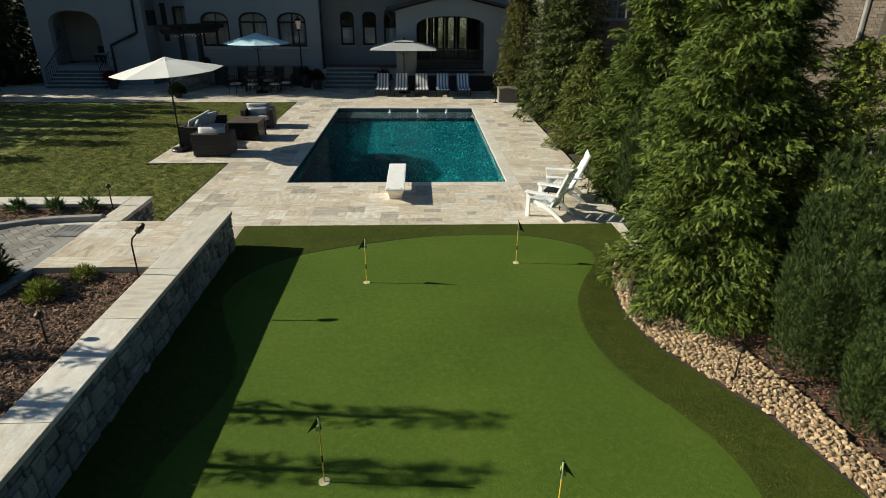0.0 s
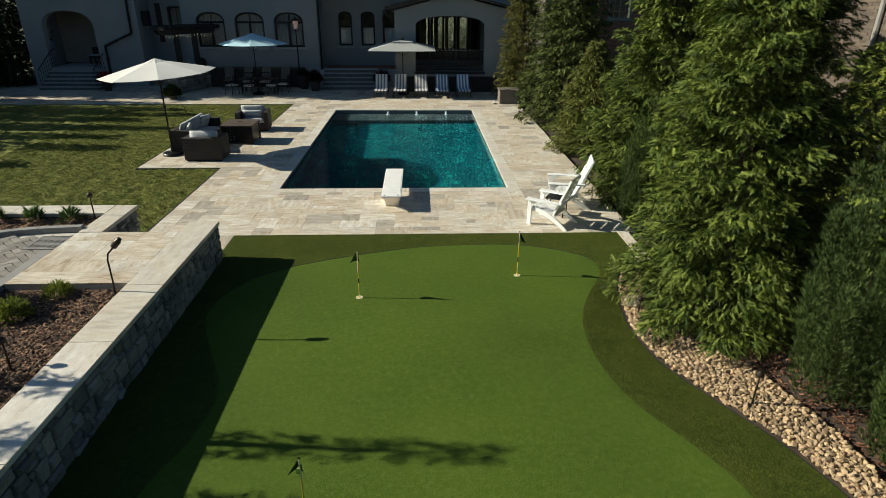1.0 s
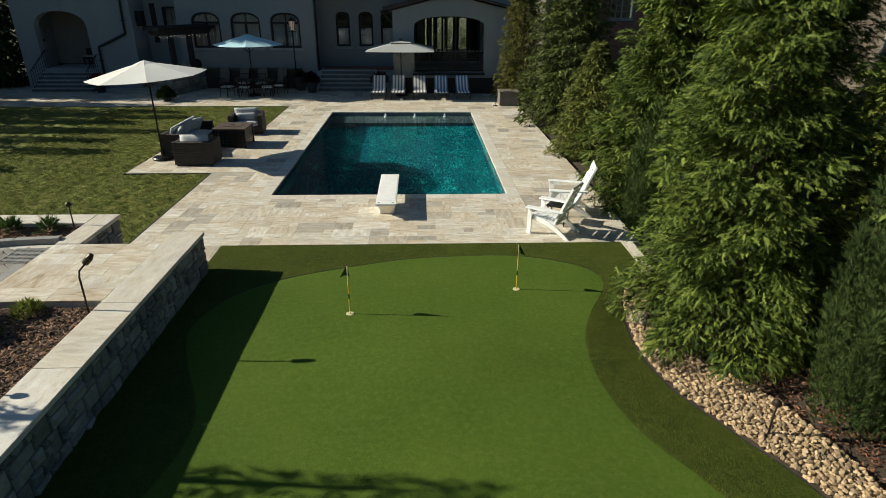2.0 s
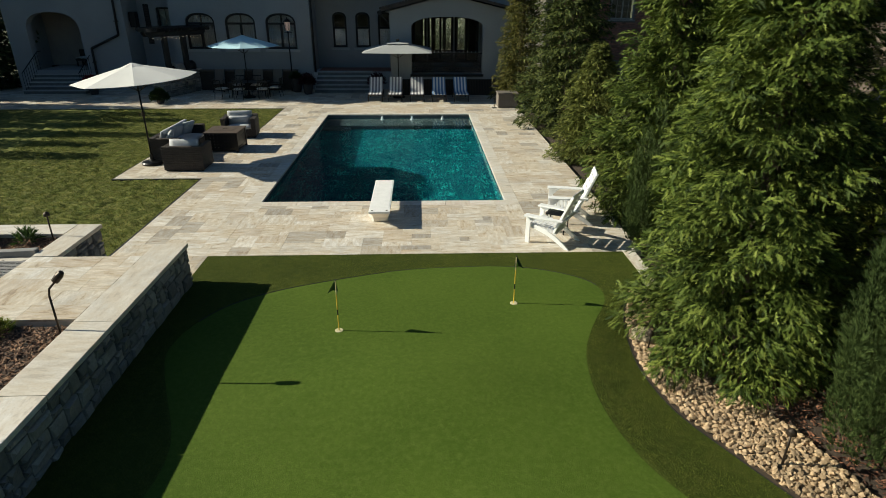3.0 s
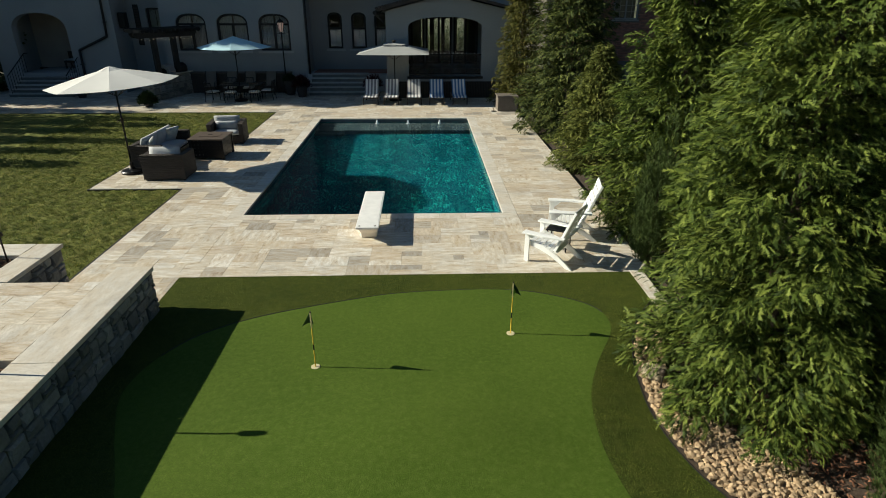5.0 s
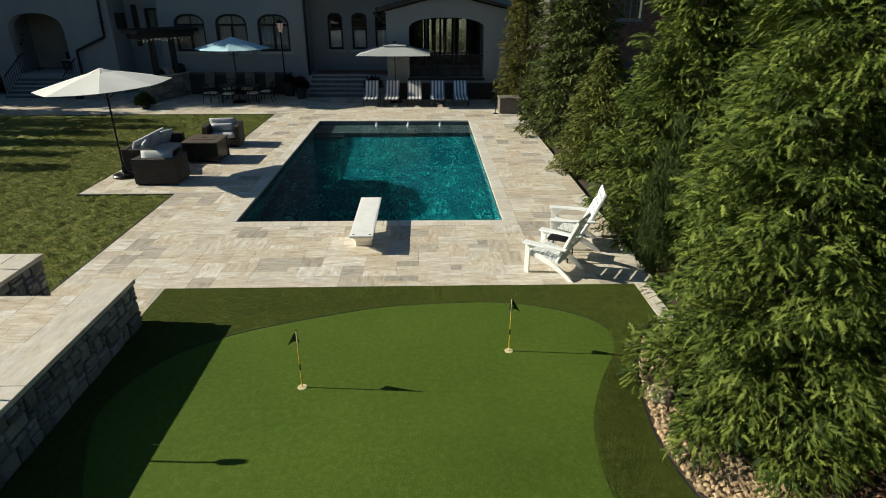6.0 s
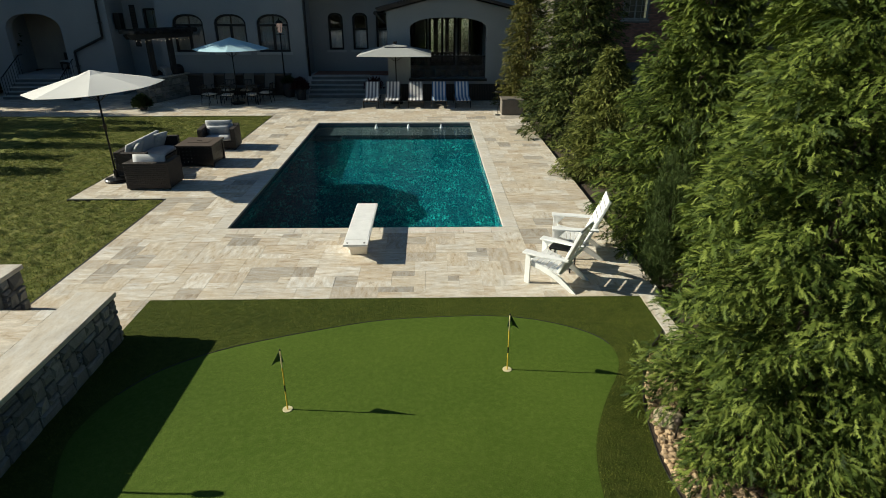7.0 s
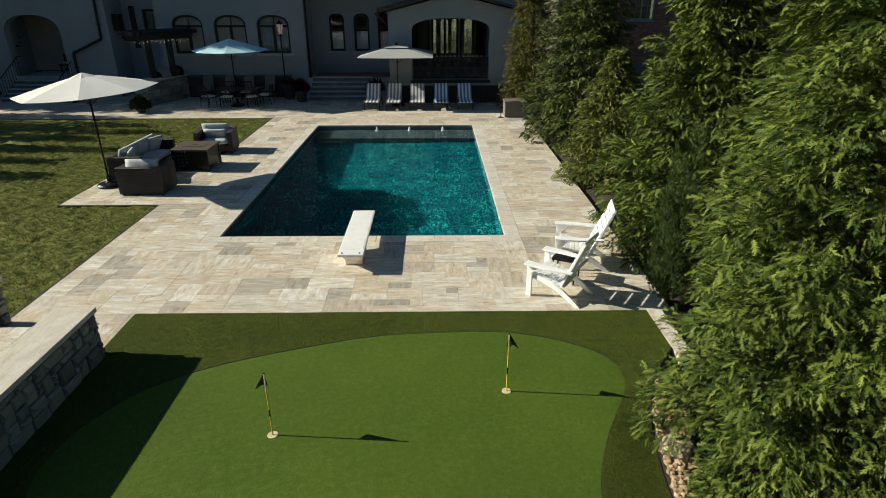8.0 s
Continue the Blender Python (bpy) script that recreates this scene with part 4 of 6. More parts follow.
def stair_rail(x):
    t = thing("stair_rail", pose(x, 17.2, 0), "black iron handrail beside the portico stairs", "handrail", "portico handrails")
    part("top_rail", Geo().tube([(0, 0.05, 1.0), (0, 1.7, 1.9), (0, 2.0, 1.9)], 0.022), BLACK_METAL, t)
    for k in range(9):
        part("baluster", Geo().cyl((0, 0.05 + 0.2 * k, 0.12 + 0.105 * k), (0, 0.05 + 0.2 * k, 1.0 + 0.106 * k), 0.012, 0.012, 6), BLACK_METAL, t)
    return t


r0 = stair_rail(-16.05)
copy_thing(r0, pose(-13.25, 17.2, 0))


def porch_railing():
    t = thing("porch_railing", pose(3.58, PORCH_Y + 0.2, 1.05), "black iron railing with pickets across the porch arch", "railing")
    part("top_rail", Geo().box(0, 3.54, -0.03, 0.03, 0.96, 1.02), BLACK_METAL, t, bevel=0.008)
    part("bottom_rail", Geo().box(0, 3.54, -0.025, 0.025, 0.06, 0.1), BLACK_METAL, t, bevel=0.006)
    me = Geo().box(-0.014, 0.014, -0.011, 0.011, 0.1, 0.96).mesh("picket")
    for k in range(66):
        part("picket", me, BLACK_METAL, t, m=pose(0.06 + k * 0.0526, 0, 0))
    cap = Geo().lathe([(0.02, 0), (0.028, 0.03), (0.012, 0.06)], 8).mesh("finial", smooth=True)
    for k in range(17):
        part("finial", cap, CUSHION, t, "pale knob on the rail", m=pose(0.11 + k * 0.207, 0, 1.02))
    return t


porch_railing()
arch_sill = solid("porch_sill", Geo().box(3.5, 7.2, PORCH_Y - 0.08, PORCH_Y + 0.1, 0.93, 1.046), DARK_FRAME, "dark ledge under the porch arch", "sill", bevel=0.01)
lat = thing("crawlspace_vent", pose(2.9, PORCH_Y - 0.06, 0.02), "dark slatted vent panel at the foot of the porch", "vent panel")
part("backing", Geo().box(0, 5.5, 0.03, 0.05, 0, 0.78), DARK_FRAME, lat)
me = Geo().box(-0.022, 0.022, 0, 0.028, 0.02, 0.76).mesh("slat")
for k in range(68):
    part("slat", me, DARK_WOOD, lat, m=pose(0.05 + k * 0.0806, 0, 0))
g = Geo()
g.tube([(-1.62, WING_Y - 0.09, 8.0), (-1.62, WING_Y - 0.09, 0.1)], 0.055)
dp = thing("downpipe", pose(0, 0, 0), "dark round downpipe on the house corner", "downpipe")
part("pipe", g, DARK_FRAME, dp, smooth=True)
dp = thing("downpipe", pose(0, PORT_Y, 0), "dark cranked downpipe on the portico wall", "downpipe")
part("pipe", Geo().tube([(-11.35, -0.08, 8.0), (-11.5, -0.08, 2.75), (-13.0, -0.08, 2.1), (-13.02, -0.08, 0.1)], 0.06), DARK_FRAME, dp, smooth=True)
for z, x in ((4.6, -11.44), (3.4, -11.48), (1.4, -13.01)):
    part("bracket", Geo().box(x - 0.09, x + 0.09, -0.15, 0.0, z, z + 0.04), DARK_FRAME, dp)
lt = thing("wall_lantern", pose(-11.02, PORT_Y + 0.6, 3.3), "black lantern on the portico side wall", "lantern")
part("body", Geo().box(0, 0.32, -0.2, 0.2, -0.2, 0.55), BLACK_METAL, lt, bevel=0.03)
part("bracket", Geo().box(-0.09, 0.02, -0.04, 0.04, 0.1, 0.2), BLACK_METAL, lt)
sh = thing("shutter", pose(-10.62, BACK_Y - 0.45, 2.2), "narrow dark wooden shutter on the recess wall", "shutter")
part("panel", Geo().box(-0.14, 0.14, 0, 0.04, 0, 2.0), DARK_FRAME, sh, bevel=0.008)
for k in range(14):
    part("slat", Geo().box(-0.11, 0.11, -0.012, 0.002, 0.1 + k * 0.13, 0.18 + k * 0.13), DARK_WOOD, sh)

# ---- stone walls on the raised side ----
TOP = 0.755


def stone_unit(seed):
    """A rough quarry-faced stone, one unit wide and high."""
    rng = random.Random(seed)
    j = lambda s: rng.uniform(-s, s)
    back = [(0, 0.01, 0.01), (0, 0.99, 0.01), (0, 0.99, 0.99), (0, 0.01, 0.99)]
    mid = [(0.048, 0.03 + j(0.03), 0.04 + j(0.03)), (0.048, 0.97 + j(0.03), 0.04 + j(0.03)), (0.048, 0.97 + j(0.03), 0.96 + j(0.03)), (0.048, 0.03 + j(0.03), 0.96 + j(0.03))]
    top = [(0.066 + j(0.018), 0.10 + j(0.05), 0.2 + j(0.12)), (0.066 + j(0.018), 0.90 + j(0.05), 0.2 + j(0.12)), (0.066 + j(0.018), 0.90 + j(0.05), 0.8 + j(0.12)), (0.066 + j(0.018), 0.10 + j(0.05), 0.8 + j(0.12))]
    fs = [(8, 9, 10, 11)]
    for a in (0, 4):
        fs += [(a + i, a + (i + 1) % 4, a + 4 + (i + 1) % 4, a + 4 + i) for i in range(4)]
    return Geo().add(back + mid + top, fs).mesh("stone")


STONES = [stone_unit(k) for k in range(9)]


def pack(nx, ny, sizes, rng, inside=None):
    """Fills a grid with oblong pieces of mixed sizes; yields (i, j, w, h)."""
    free = np.ones((nx, ny), bool)
    if inside is not None:
        free &= inside
    out = []
    for j in range(ny):
        for i in range(nx):
            if not free[i, j]:
                continue
            order = sizes[:]
            rng.shuffle(order)
            for w, h in order + [(1, 1)]:
                if i + w <= nx and j + h <= ny and free[i:i + w, j:j + h].all():
                    free[i:i + w, j:j + h] = False
                    out.append((i, j, w, h))
                    break
    return out


def stone_face(parent, m, length, height, rng, material, u=0.098, v=0.082):
    """Stones laid over a wall face: y runs along it, z up, x outwards."""
    nx, ny = max(1, round(length / u)), max(1, round(height / v))
    du, dv = length / nx, height / ny
    for i, j, w, h in pack(nx, ny, [(3, 2), (2, 2), (4, 2), (2, 1), (3, 1), (2, 2), (3, 3), (2, 3)], rng):
        ob = part("stone", STONES[rng.randrange(9)], material, parent)
        ob.matrix_basis = m @ Matrix.Translation((rng.uniform(-0.012, 0.012), i * du, j * dv)) @ Matrix.Diagonal((1, w * du - 0.012, h * dv - 0.012, 1))


wrng = random.Random(11)
ret = solid("retaining_wall", Geo().box(-0.58, -0.16, -19.0, -4.36, -0.1, TOP - 0.07), MORTAR, "low retaining wall of rough pale stone with a smooth cap, its face in shade", "wall")
stone_face(ret, pose(-0.16, -19.0, -0.02), 14.64, TOP - 0.06, wrng, STONE_SHADED)
stone_face(ret, pose(-0.16, -4.36, -0.02, 0, 0, 90), 0.42, TOP - 0.06, wrng, STONE_SHADED)
y = -19.0
for ln in (1.5, 1.6, 2.1, 1.75, 1.5, 2.05, 1.55, 2.62):
    part("capstone", Geo().box(-0.64, -0.09, y + 0.004, min(y + ln, -4.28) - 0.004, TOP - 0.07, TOP), TRAV_SLAB, ret, bevel=0.007)
    y += ln

low = solid("garden_wall", Geo().box(-2.40, -2.1, -4.82, -3.42, -0.1, TOP - 0.07).box(-14, -2.1, -3.80, -3.42, -0.1, TOP - 0.07), MORTAR, "low stone wall round the raised bed with a pale cap", "wall")
stone_face(low, pose(-2.1, -4.84, -0.06), 1.42, TOP, wrng, STONE_SHADED)
for x0, x1 in ((-14, -9), (-9, -6.6), (-6.6, -4.3), (-4.3, -2.46)):
    part("capstone", Geo().box(x0 + 0.004, x1 - 0.004, -3.84, -3.36, TOP - 0.07, TOP), TRAV_SLAB, low, bevel=0.007)
part("capstone", Geo().box(-2.45, -2.03, -4.82, -3.364, TOP - 0.07, TOP), TRAV_SLAB, low, bevel=0.007)
terr = solid("terrace", Geo().box(-2.44, -0.641, -6.88, -4.86, -0.1, TOP - 0.004), JOINT, "raised travertine terrace", "terrace")
solid("raised_ground", Geo().box(-30, -2.44, -19, -3.84, -0.1, TOP - 0.10).box(-2.44, -0.6, -19, -6.9, -0.1, TOP - 0.10), SOIL, "raised soil behind the retaining wall", "soil")
g = Geo()
for k in range(3):
    g.box(-2.02, -0.66, -4.86, -4.86 + 0.22 * (3 - k), 0.185 * k, 0.185 * (k + 1))
solid("terrace_steps", g, TRAV_SLAB, "travertine steps down from the terrace to the deck", "stairs", bevel=0.008)
drive = solid("driveway", Geo().box(-14, -2.46, -19, -4.75, TOP - 0.10, TOP - 0.055), JOINT, "driveway bedding under concrete pavers", "driveway")

# ---- paving pieces ----
UX, UY = 0.2033, 0.2075
GX0, GY0 = -0.305, -0.305


def slab(w, d, t=0.03):
    """A paving slab with a small chamfer."""
    c = 0.002
    vs = [(0, 0, -t), (w, 0, -t), (w, d, -t), (0, d, -t), (0, 0, -c), (w, 0, -c), (w, d, -c), (0, d, -c), (c, c, 0), (w - c, c, 0), (w - c, d - c, 0), (c, d - c, 0)]
    fs = [(4, 5, 9, 8), (5, 6, 10, 9), (6, 7, 11, 10), (7, 4, 8, 11), (8, 9, 10, 11), (0, 1, 5, 4), (1, 2, 6, 5), (2, 3, 7, 6), (3, 0, 4, 7)]
    return vs, fs


def lay(parent, rects, x0, y0, nx, ny, ux, uy, z, rng, near, sizes, piece_mat, field_mat, gap=0.0013):
    """Lays mixed slabs over the rectangles; those that near() accepts are objects of their own, the rest one mesh."""
    cx, cy = x0 + (np.arange(nx) + 0.5) * ux, y0 + (np.arange(ny) + 0.5) * uy
    ok = np.zeros((nx, ny), bool)
    for a, b, c, d in rects:
        ok |= ((cx > a) & (cx < b))[:, None] & ((cy > c) & (cy < d))[None, :]
    cache, fv, ff = {}, [], []
    for i, j, w, h in pack(nx, ny, sizes, rng, ok):
        px, py, dz = x0 + i * ux, y0 + j * uy, rng.uniform(-0.0015, 0.0015)
        if near(px, py):
            if (w, h) not in cache:
                cache[w, h] = Geo().add(*slab(w * ux - gap, h * uy - gap)).mesh("tile")
            part("tile", cache[w, h], piece_mat, parent, m=pose(px + gap / 2, py + gap / 2, z + dz))
        else:
            vs, fs = slab(w * ux - gap, h * uy - gap)
            n = len(fv)
            fv += [(a + px + gap / 2, b + py + gap / 2, c + z + dz) for a, b, c in vs]
            ff += [tuple(q + n for q in f) for f in fs]
    if fv:
        stuff("tile_field", raw_mesh("tile_field", fv, ff), field_mat, parent)


def pave():
    rng = random.Random(3)
    g = Geo()
    X0, X1 = GX0 - 9 * UX, GX0 + 43 * UX
    for a, b, c, d in ((X0, X1, DECK_Y0, -0.31), (X0, -0.31, -0.31, PATIO_Y), (POOL_W + 0.31, X1, -0.31, PATIO_Y), (-0.31, POOL_W + 0.31, POOL_L + 0.27, PATIO_Y), (-22, X1 + 0.4, PATIO_Y, PATIO_Y1), (-4.57, X0, 2.11, 8.22), (X0, -0.24, -4.86, DECK_Y0)):
        g.box(a, b, c, d, -0.11, -0.0035)
    deck = solid("deck_pavement", g, JOINT, "pool deck of cream and tan travertine slabs", "pavement")
    rects = [(X0, X1, DECK_Y0 + 0.05, GY0), (X0, GX0, GY0, PATIO_Y), (GX0 + 33 * UX, X1, GY0, PATIO_Y), (GX0, GX0 + 33 * UX, GY0 + 58 * UY, PATIO_Y), (-21, X1 + 0.3, PATIO_Y, 18.8), (-4.57, X0, 2.12, 8.22), (X0, -0.28, -4.86, DECK_Y0 + 0.05)]
    nx0, ny0 = 100, 22
    lay(deck, rects, GX0 - nx0 * UX, GY0 - ny0 * UY, nx0 + 46, ny0 + 93, UX, UY, 0.0, rng, lambda x, y: y < -0.3 and x > -2.2 or (x > 6.3 and y < 2.6), [(3, 2), (2, 2), (4, 2), (2, 1), (3, 2), (2, 3), (3, 1)], TRAV_PIECE, TRAV_FIELD)
    # coping stones round the pool
    cop = solid("pool_coping", Geo().box(-0.29, POOL_W + 0.29, -0.29, -0.02, -0.1, -0.05), JOINT, "pale travertine coping along the pool edge", "coping")
    for y0, y1, in ((-0.302, 0.025), (POOL_L - 0.025, POOL_L + 0.262)):
        for k in range(11):
            part("coping_stone", Geo().box(-0.302 + k * 0.6095, -0.302 + (k + 1) * 0.6095 - 0.004, y0, y1, -0.05, 0.002), TRAV_SLAB, cop, bevel=0.008)
    for x0, x1 in ((-0.302, 0.025), (POOL_W - 0.025, POOL_W + 0.302)):
        for k in range(19):
            part("coping_stone", Geo().box(x0, x1, 0.03 + k * 0.6005, 0.03 + (k + 1) * 0.6005 - 0.004, -0.05, 0.002), TRAV_SLAB, cop, bevel=0.008)
    for k in range(2):
        part("tile", Geo().box(-0.303, -0.239, DECK_Y0 - 0.56 * (k + 1), DECK_Y0 - 0.56 * k - 0.004, -0.03, 0.0), TRAV_PIECE, deck)
    # raised terrace
    lay(terr, [(-2.44, -0.635, -6.9, -4.85)], -2.44, -6.885, 9, 10, 0.2, 0.2035, TOP, rng, lambda x, y: True, [(3, 2), (2, 2), (2, 1), (3, 2), (4, 2)], TRAV_TERRACE, TRAV_FIELD)
    # border slabs beside the turf at the far side of the chairs
    bd = solid("bed_border", Geo().box(8.03, 8.27, -4.8, DECK_Y0, -0.1, -0.02), JOINT, "narrow travertine border beside the turf", "border")
    for k in range(4):
        part("tile", Geo().box(8.03, 8.27, DECK_Y0 - 0.4 * (k + 1) + 0.004, DECK_Y0 - 0.4 * k, -0.02, 0.004), TRAV_PIECE, bd, bevel=0.005)
    # herringbone pavers of the driveway
    L, W = 0.24, 0.12
    me = Geo().add(*slab(L - 0.008, W - 0.008, 0.05)).mesh("paver")
    n = 0
    c = math.cos(math.radians(45))
    for k in range(-40, 40):
        for q in range(-25, 25):
            for u, v, a in ((k + 2 * q, k - 2 * q, 0), (k + 2 * q + 3, k - 2 * q - 1, 90)):
                x, y_ = -3.6 + (u - v) * W * c, -6.0 + (u + v) * W * c
                if -5.0 < x < -2.56 and -7.6 < y_ < -5.1 and y_ < -4.85 - (-2.6 - x) * 0.3:
                    part("paver", me, PAVER, drive, m=pose(x, y_, TOP - 0.02 + rng.uniform(-0.002, 0.002), 0, 0, 45 + a))

# ---- evergreens along the bed ----
evergreen(8.62, -6.45, -0.05, 7.6, 1.64, 440, 112, 0.150, 21, "tall feathery green arborvitae over the river rock")
evergreen(10.0, -3.7, -0.05, 7.6, 1.60, 380, 56, 0.205, 22, "tall bright green arborvitae in the hedge row")
evergreen(9.72, -0.45, -0.05, 6.5, 1.80, 440, 60, 0.188, 23, "bushy bright green arborvitae behind the white chairs")
evergreen(9.36, 4.2, -0.05, 3.45, 1.20, 320, 42, 0.165, 24, "short cone-shaped arborvitae, olive green", ARBOR_OLIVE)
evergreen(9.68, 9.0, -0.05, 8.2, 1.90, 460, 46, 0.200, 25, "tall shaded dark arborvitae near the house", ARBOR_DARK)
evergreen(8.75, 14.7, -0.05, 7.0, 1.22, 360, 42, 0.20, 26, "tall arborvitae with dry brown foliage by the house", ARBOR_BROWN)
evergreen(10.9, -8.3, -0.05, 7.8, 1.7, 200, 30, 0.30, 28, "tall arborvitae at the end of the row")
evergreen(11.8, -4.7, -0.05, 4.1, 1.25, 150, 22, 0.21, 29, "bright green broad shrub behind the hedge row", SHRUB, "column", "laurel_shrub")
juniper(9.10, -8.80, -0.05, 3.75, 0.82, 19, 520, 0.105, 31, "blue-green upright juniper with many spires in the mulch")
juniper(9.12, -10.05, -0.05, 2.2, 0.62, 13, 420, 0.105, 33, "low blue-green juniper of several spires at the bed end")
juniper(8.50, -2.78, -0.05, 3.5, 0.38, 8, 520, 0.11, 32, "slim blue-green juniper between arborvitae")

# trees beyond the left side, whose shade falls over lawn, patio and green
evergreen(-3.7, -9.05, 0.65, 3.95, 0.15, 120, 8, 0.15, 41, "narrow arborvitae in the raised bed")
evergreen(-3.9, -9.95, 0.65, 3.85, 0.20, 130, 8, 0.16, 42, "narrow arborvitae in the raised bed")

# ---- shade trees beyond the left side ----
for k, (x, y_, h, r) in enumerate(((-17.5, 3.4, 5.2, 0.80), (-17.0, 5.6, 5.9, 0.85), (-17.4, 7.2, 5.7, 0.70), (-17.2, 8.7, 6.4, 0.80), (-17.6, 10.2, 5.6, 0.85), (-17.0, 11.4, 6.4, 0.75), (-17.5, 12.6, 6.0, 0.75), (-17.4, 13.9, 5.0, 0.6), (-17.3, 1.2, 4.9, 0.8))):
    evergreen(x, y_, -0.05, h, r, 110, 12, 0.34, 50 + k, "slim arborvitae at the edge of the lawn", kind="cone")
for k, (y_, h) in enumerate(((3.6, 6.6), (5.6, 7.6), (7.4, 8.2), (9.2, 8.6), (10.9, 8.8), (12.5, 8.6), (14.4, 7.6))):
    evergreen(-24.4 + 0.5 * math.sin(k * 2.3), y_, -0.05, h, 1.25, 120, 12, 0.42, 170 + k, "tall arborvitae screen at the far side of the lawn")
evergreen(-25.5, 20.4, -0.1, 20.0, 4.0, 420, 18, 1.15, 61, "very tall spreading evergreen beside the house", kind="column", name="tall_tree")
# Added out of view, to darken what the window panes reflect.
for k in range(9):
    evergreen(-14 + 4.4 * k + 0.9 * math.sin(k * 2.1), -30 + 1.6 * math.sin(k * 3.3), -0.1, 10.5 + 1.5 * math.sin(k * 1.7), 2.9, 90, 7, 1.05, 150 + k, "unseen dark evergreen added at the far end to darken reflections", DARK_SHRUB, "column")
for k, (x, y_, h) in enumerate(((-18.9, 19.6, 7.0), (-21.2, 18.6, 7.5), (-23.5, 17.4, 7.0), (-21.5, 21.5, 9.0))):
    evergreen(x, y_, -0.1, h, 1.7, 230, 14, 0.55, 63 + k, "dark evergreen beside the portico", DARK_SHRUB, "column")
bo = thing("boulder", pose(7.34, -6.30, -0.09), "pale grey boulder at the end of the river rock", "boulder")
part("stone", Geo().lathe([(0.10, -0.03), (0.19, 0.02), (0.20, 0.09), (0.14, 0.16), (0.04, 0.18)], 9, pose(0, 0, 0, 4, 6, 20)), STONE_LIT, bo, bevel=0.015)

# ---- diving board ----


def diving_board():
    t = thing("diving_board", pose(3.05, -0.62, 0), "short white diving board on a moulded stand at the pool edge", "diving board")
    g = Geo()
    vs = []
    for z, x, y0, y1 in ((0.0, 0.165, -0.80, -0.16), (0.12, 0.17, -0.83, -0.10), (0.335, 0.225, -1.10, 0.05)):
        vs += [(-x, y0, z), (x, y0, z), (x, y1, z), (-x, y1, z)]
    fs = [(0, 1, 2, 3), (8, 9, 10, 11)] + [(a + i, a + (i + 1) % 4, a + 4 + (i + 1) % 4, a + 4 + i) for a in (0, 4) for i in range(4)]
    part("stand", g.add(vs, fs), BASE_WHITE, t, "cream moulded plastic stand, narrower at its foot", bevel=0.02)
    part("board", Geo().box(-0.235, 0.235, -1.20, 1.17, 0.336, 0.385), BOARD_WHITE, t, "white gritty board", bevel=0.012)
    part("grip_pad", Geo().box(-0.205, 0.205, -0.95, 1.14, 0.3852, 0.389), BOARD_WHITE, t)
    for x in (-0.16, 0.16):
        part("bolt", Geo().cyl((x, -1.12, 0.384), (x, -1.12, 0.394), 0.02, 0.018, 10), BRONZE, t)
    return t


diving_board()

# ---- golf flags ----


def golf_flag(x, y, to, lime, h=0.85):
    t = thing("golf_flag", pose(x, y, green_height(x, y) + 0.002), "yellow and black golf pin with a green flag in its cup", "golf flag", "pins on the green")
    part("cup", Geo().lathe([(0.062, 0), (0.062, 0.006), (0.05, 0.008), (0.02, 0.004)], 18), CUP, t, "pale cup rim")
    z = 0.0
    for ln, c in ((0.32 * h, POLE_YELLOW), (0.11 * h, BLACK_METAL), (0.30 * h, POLE_YELLOW), (0.27 * h, POLE_PALE)):
        part("pole_section", Geo().cyl((0, 0, z), (0, 0, z + ln), 0.0085, 0.0085, 8), c, t)
        z += ln
    part("knob", Geo().lathe([(0.004, h), (0.014, h + 0.012), (0.004, h + 0.026)], 8), BLACK_METAL, t)
    # a limp pennant: narrow where it hangs from the top, wide and folded at its lower edge
    n, w = 8, 8
    rows = []
    for e in (0.0, 0.004):
        for i in range(n + 1):
            s = i / n
            for j in range(w + 1):
                u = j / w
                reach = -0.035 * s + (0.02 + 0.15 * s) * u
                rows.append((to * reach, 0.085 * s * math.sin(u * 3.0) + 0.008 * s * math.sin(u * 11) + e, h - 0.012 - 0.175 * s - 0.035 * s * u))
    c, o = w + 1, (n + 1) * (w + 1)
    fs = []
    for i in range(n):
        for j in range(w):
            p = i * c + j
            fs += [(p, p + 1, p + c + 1, p + c), (o + p, o + p + c, o + p + c + 1, o + p + 1)]
    rim = list(range(w + 1)) + [i * c + w for i in range(1, n + 1)] + [n * c + j for j in range(w - 1, -1, -1)] + [i * c for i in range(n - 1, 0, -1)]
    fs += [(p, o + p, o + q, q) for p, q in zip(rim, rim[1:] + rim[:1])]
    fl = part("flag", Geo().add(rows, fs), FLAG_DARK, t, "small dark green pennant hanging limp", smooth=True, m=pose(0, 0, 0, 0, 0, 8 * to))
    if lime:
        part("badge", Geo().prism([(to * 0.004, h - 0.165), (to * 0.04, h - 0.17), (to * 0.03, h - 0.105), (to * 0.006, h - 0.10)], "y", -0.010, 0.062), FLAG_LIME, fl, "lime green patch on the flag")
    return t


golf_flag(2.69, -6.06, -1, False)
golf_flag(5.50, -5.28, 1, True)
golf_flag(2.61, -10.68, -1, True)
golf_flag(4.93, -11.36, 1, True)

# ---- white chairs beside the pool ----


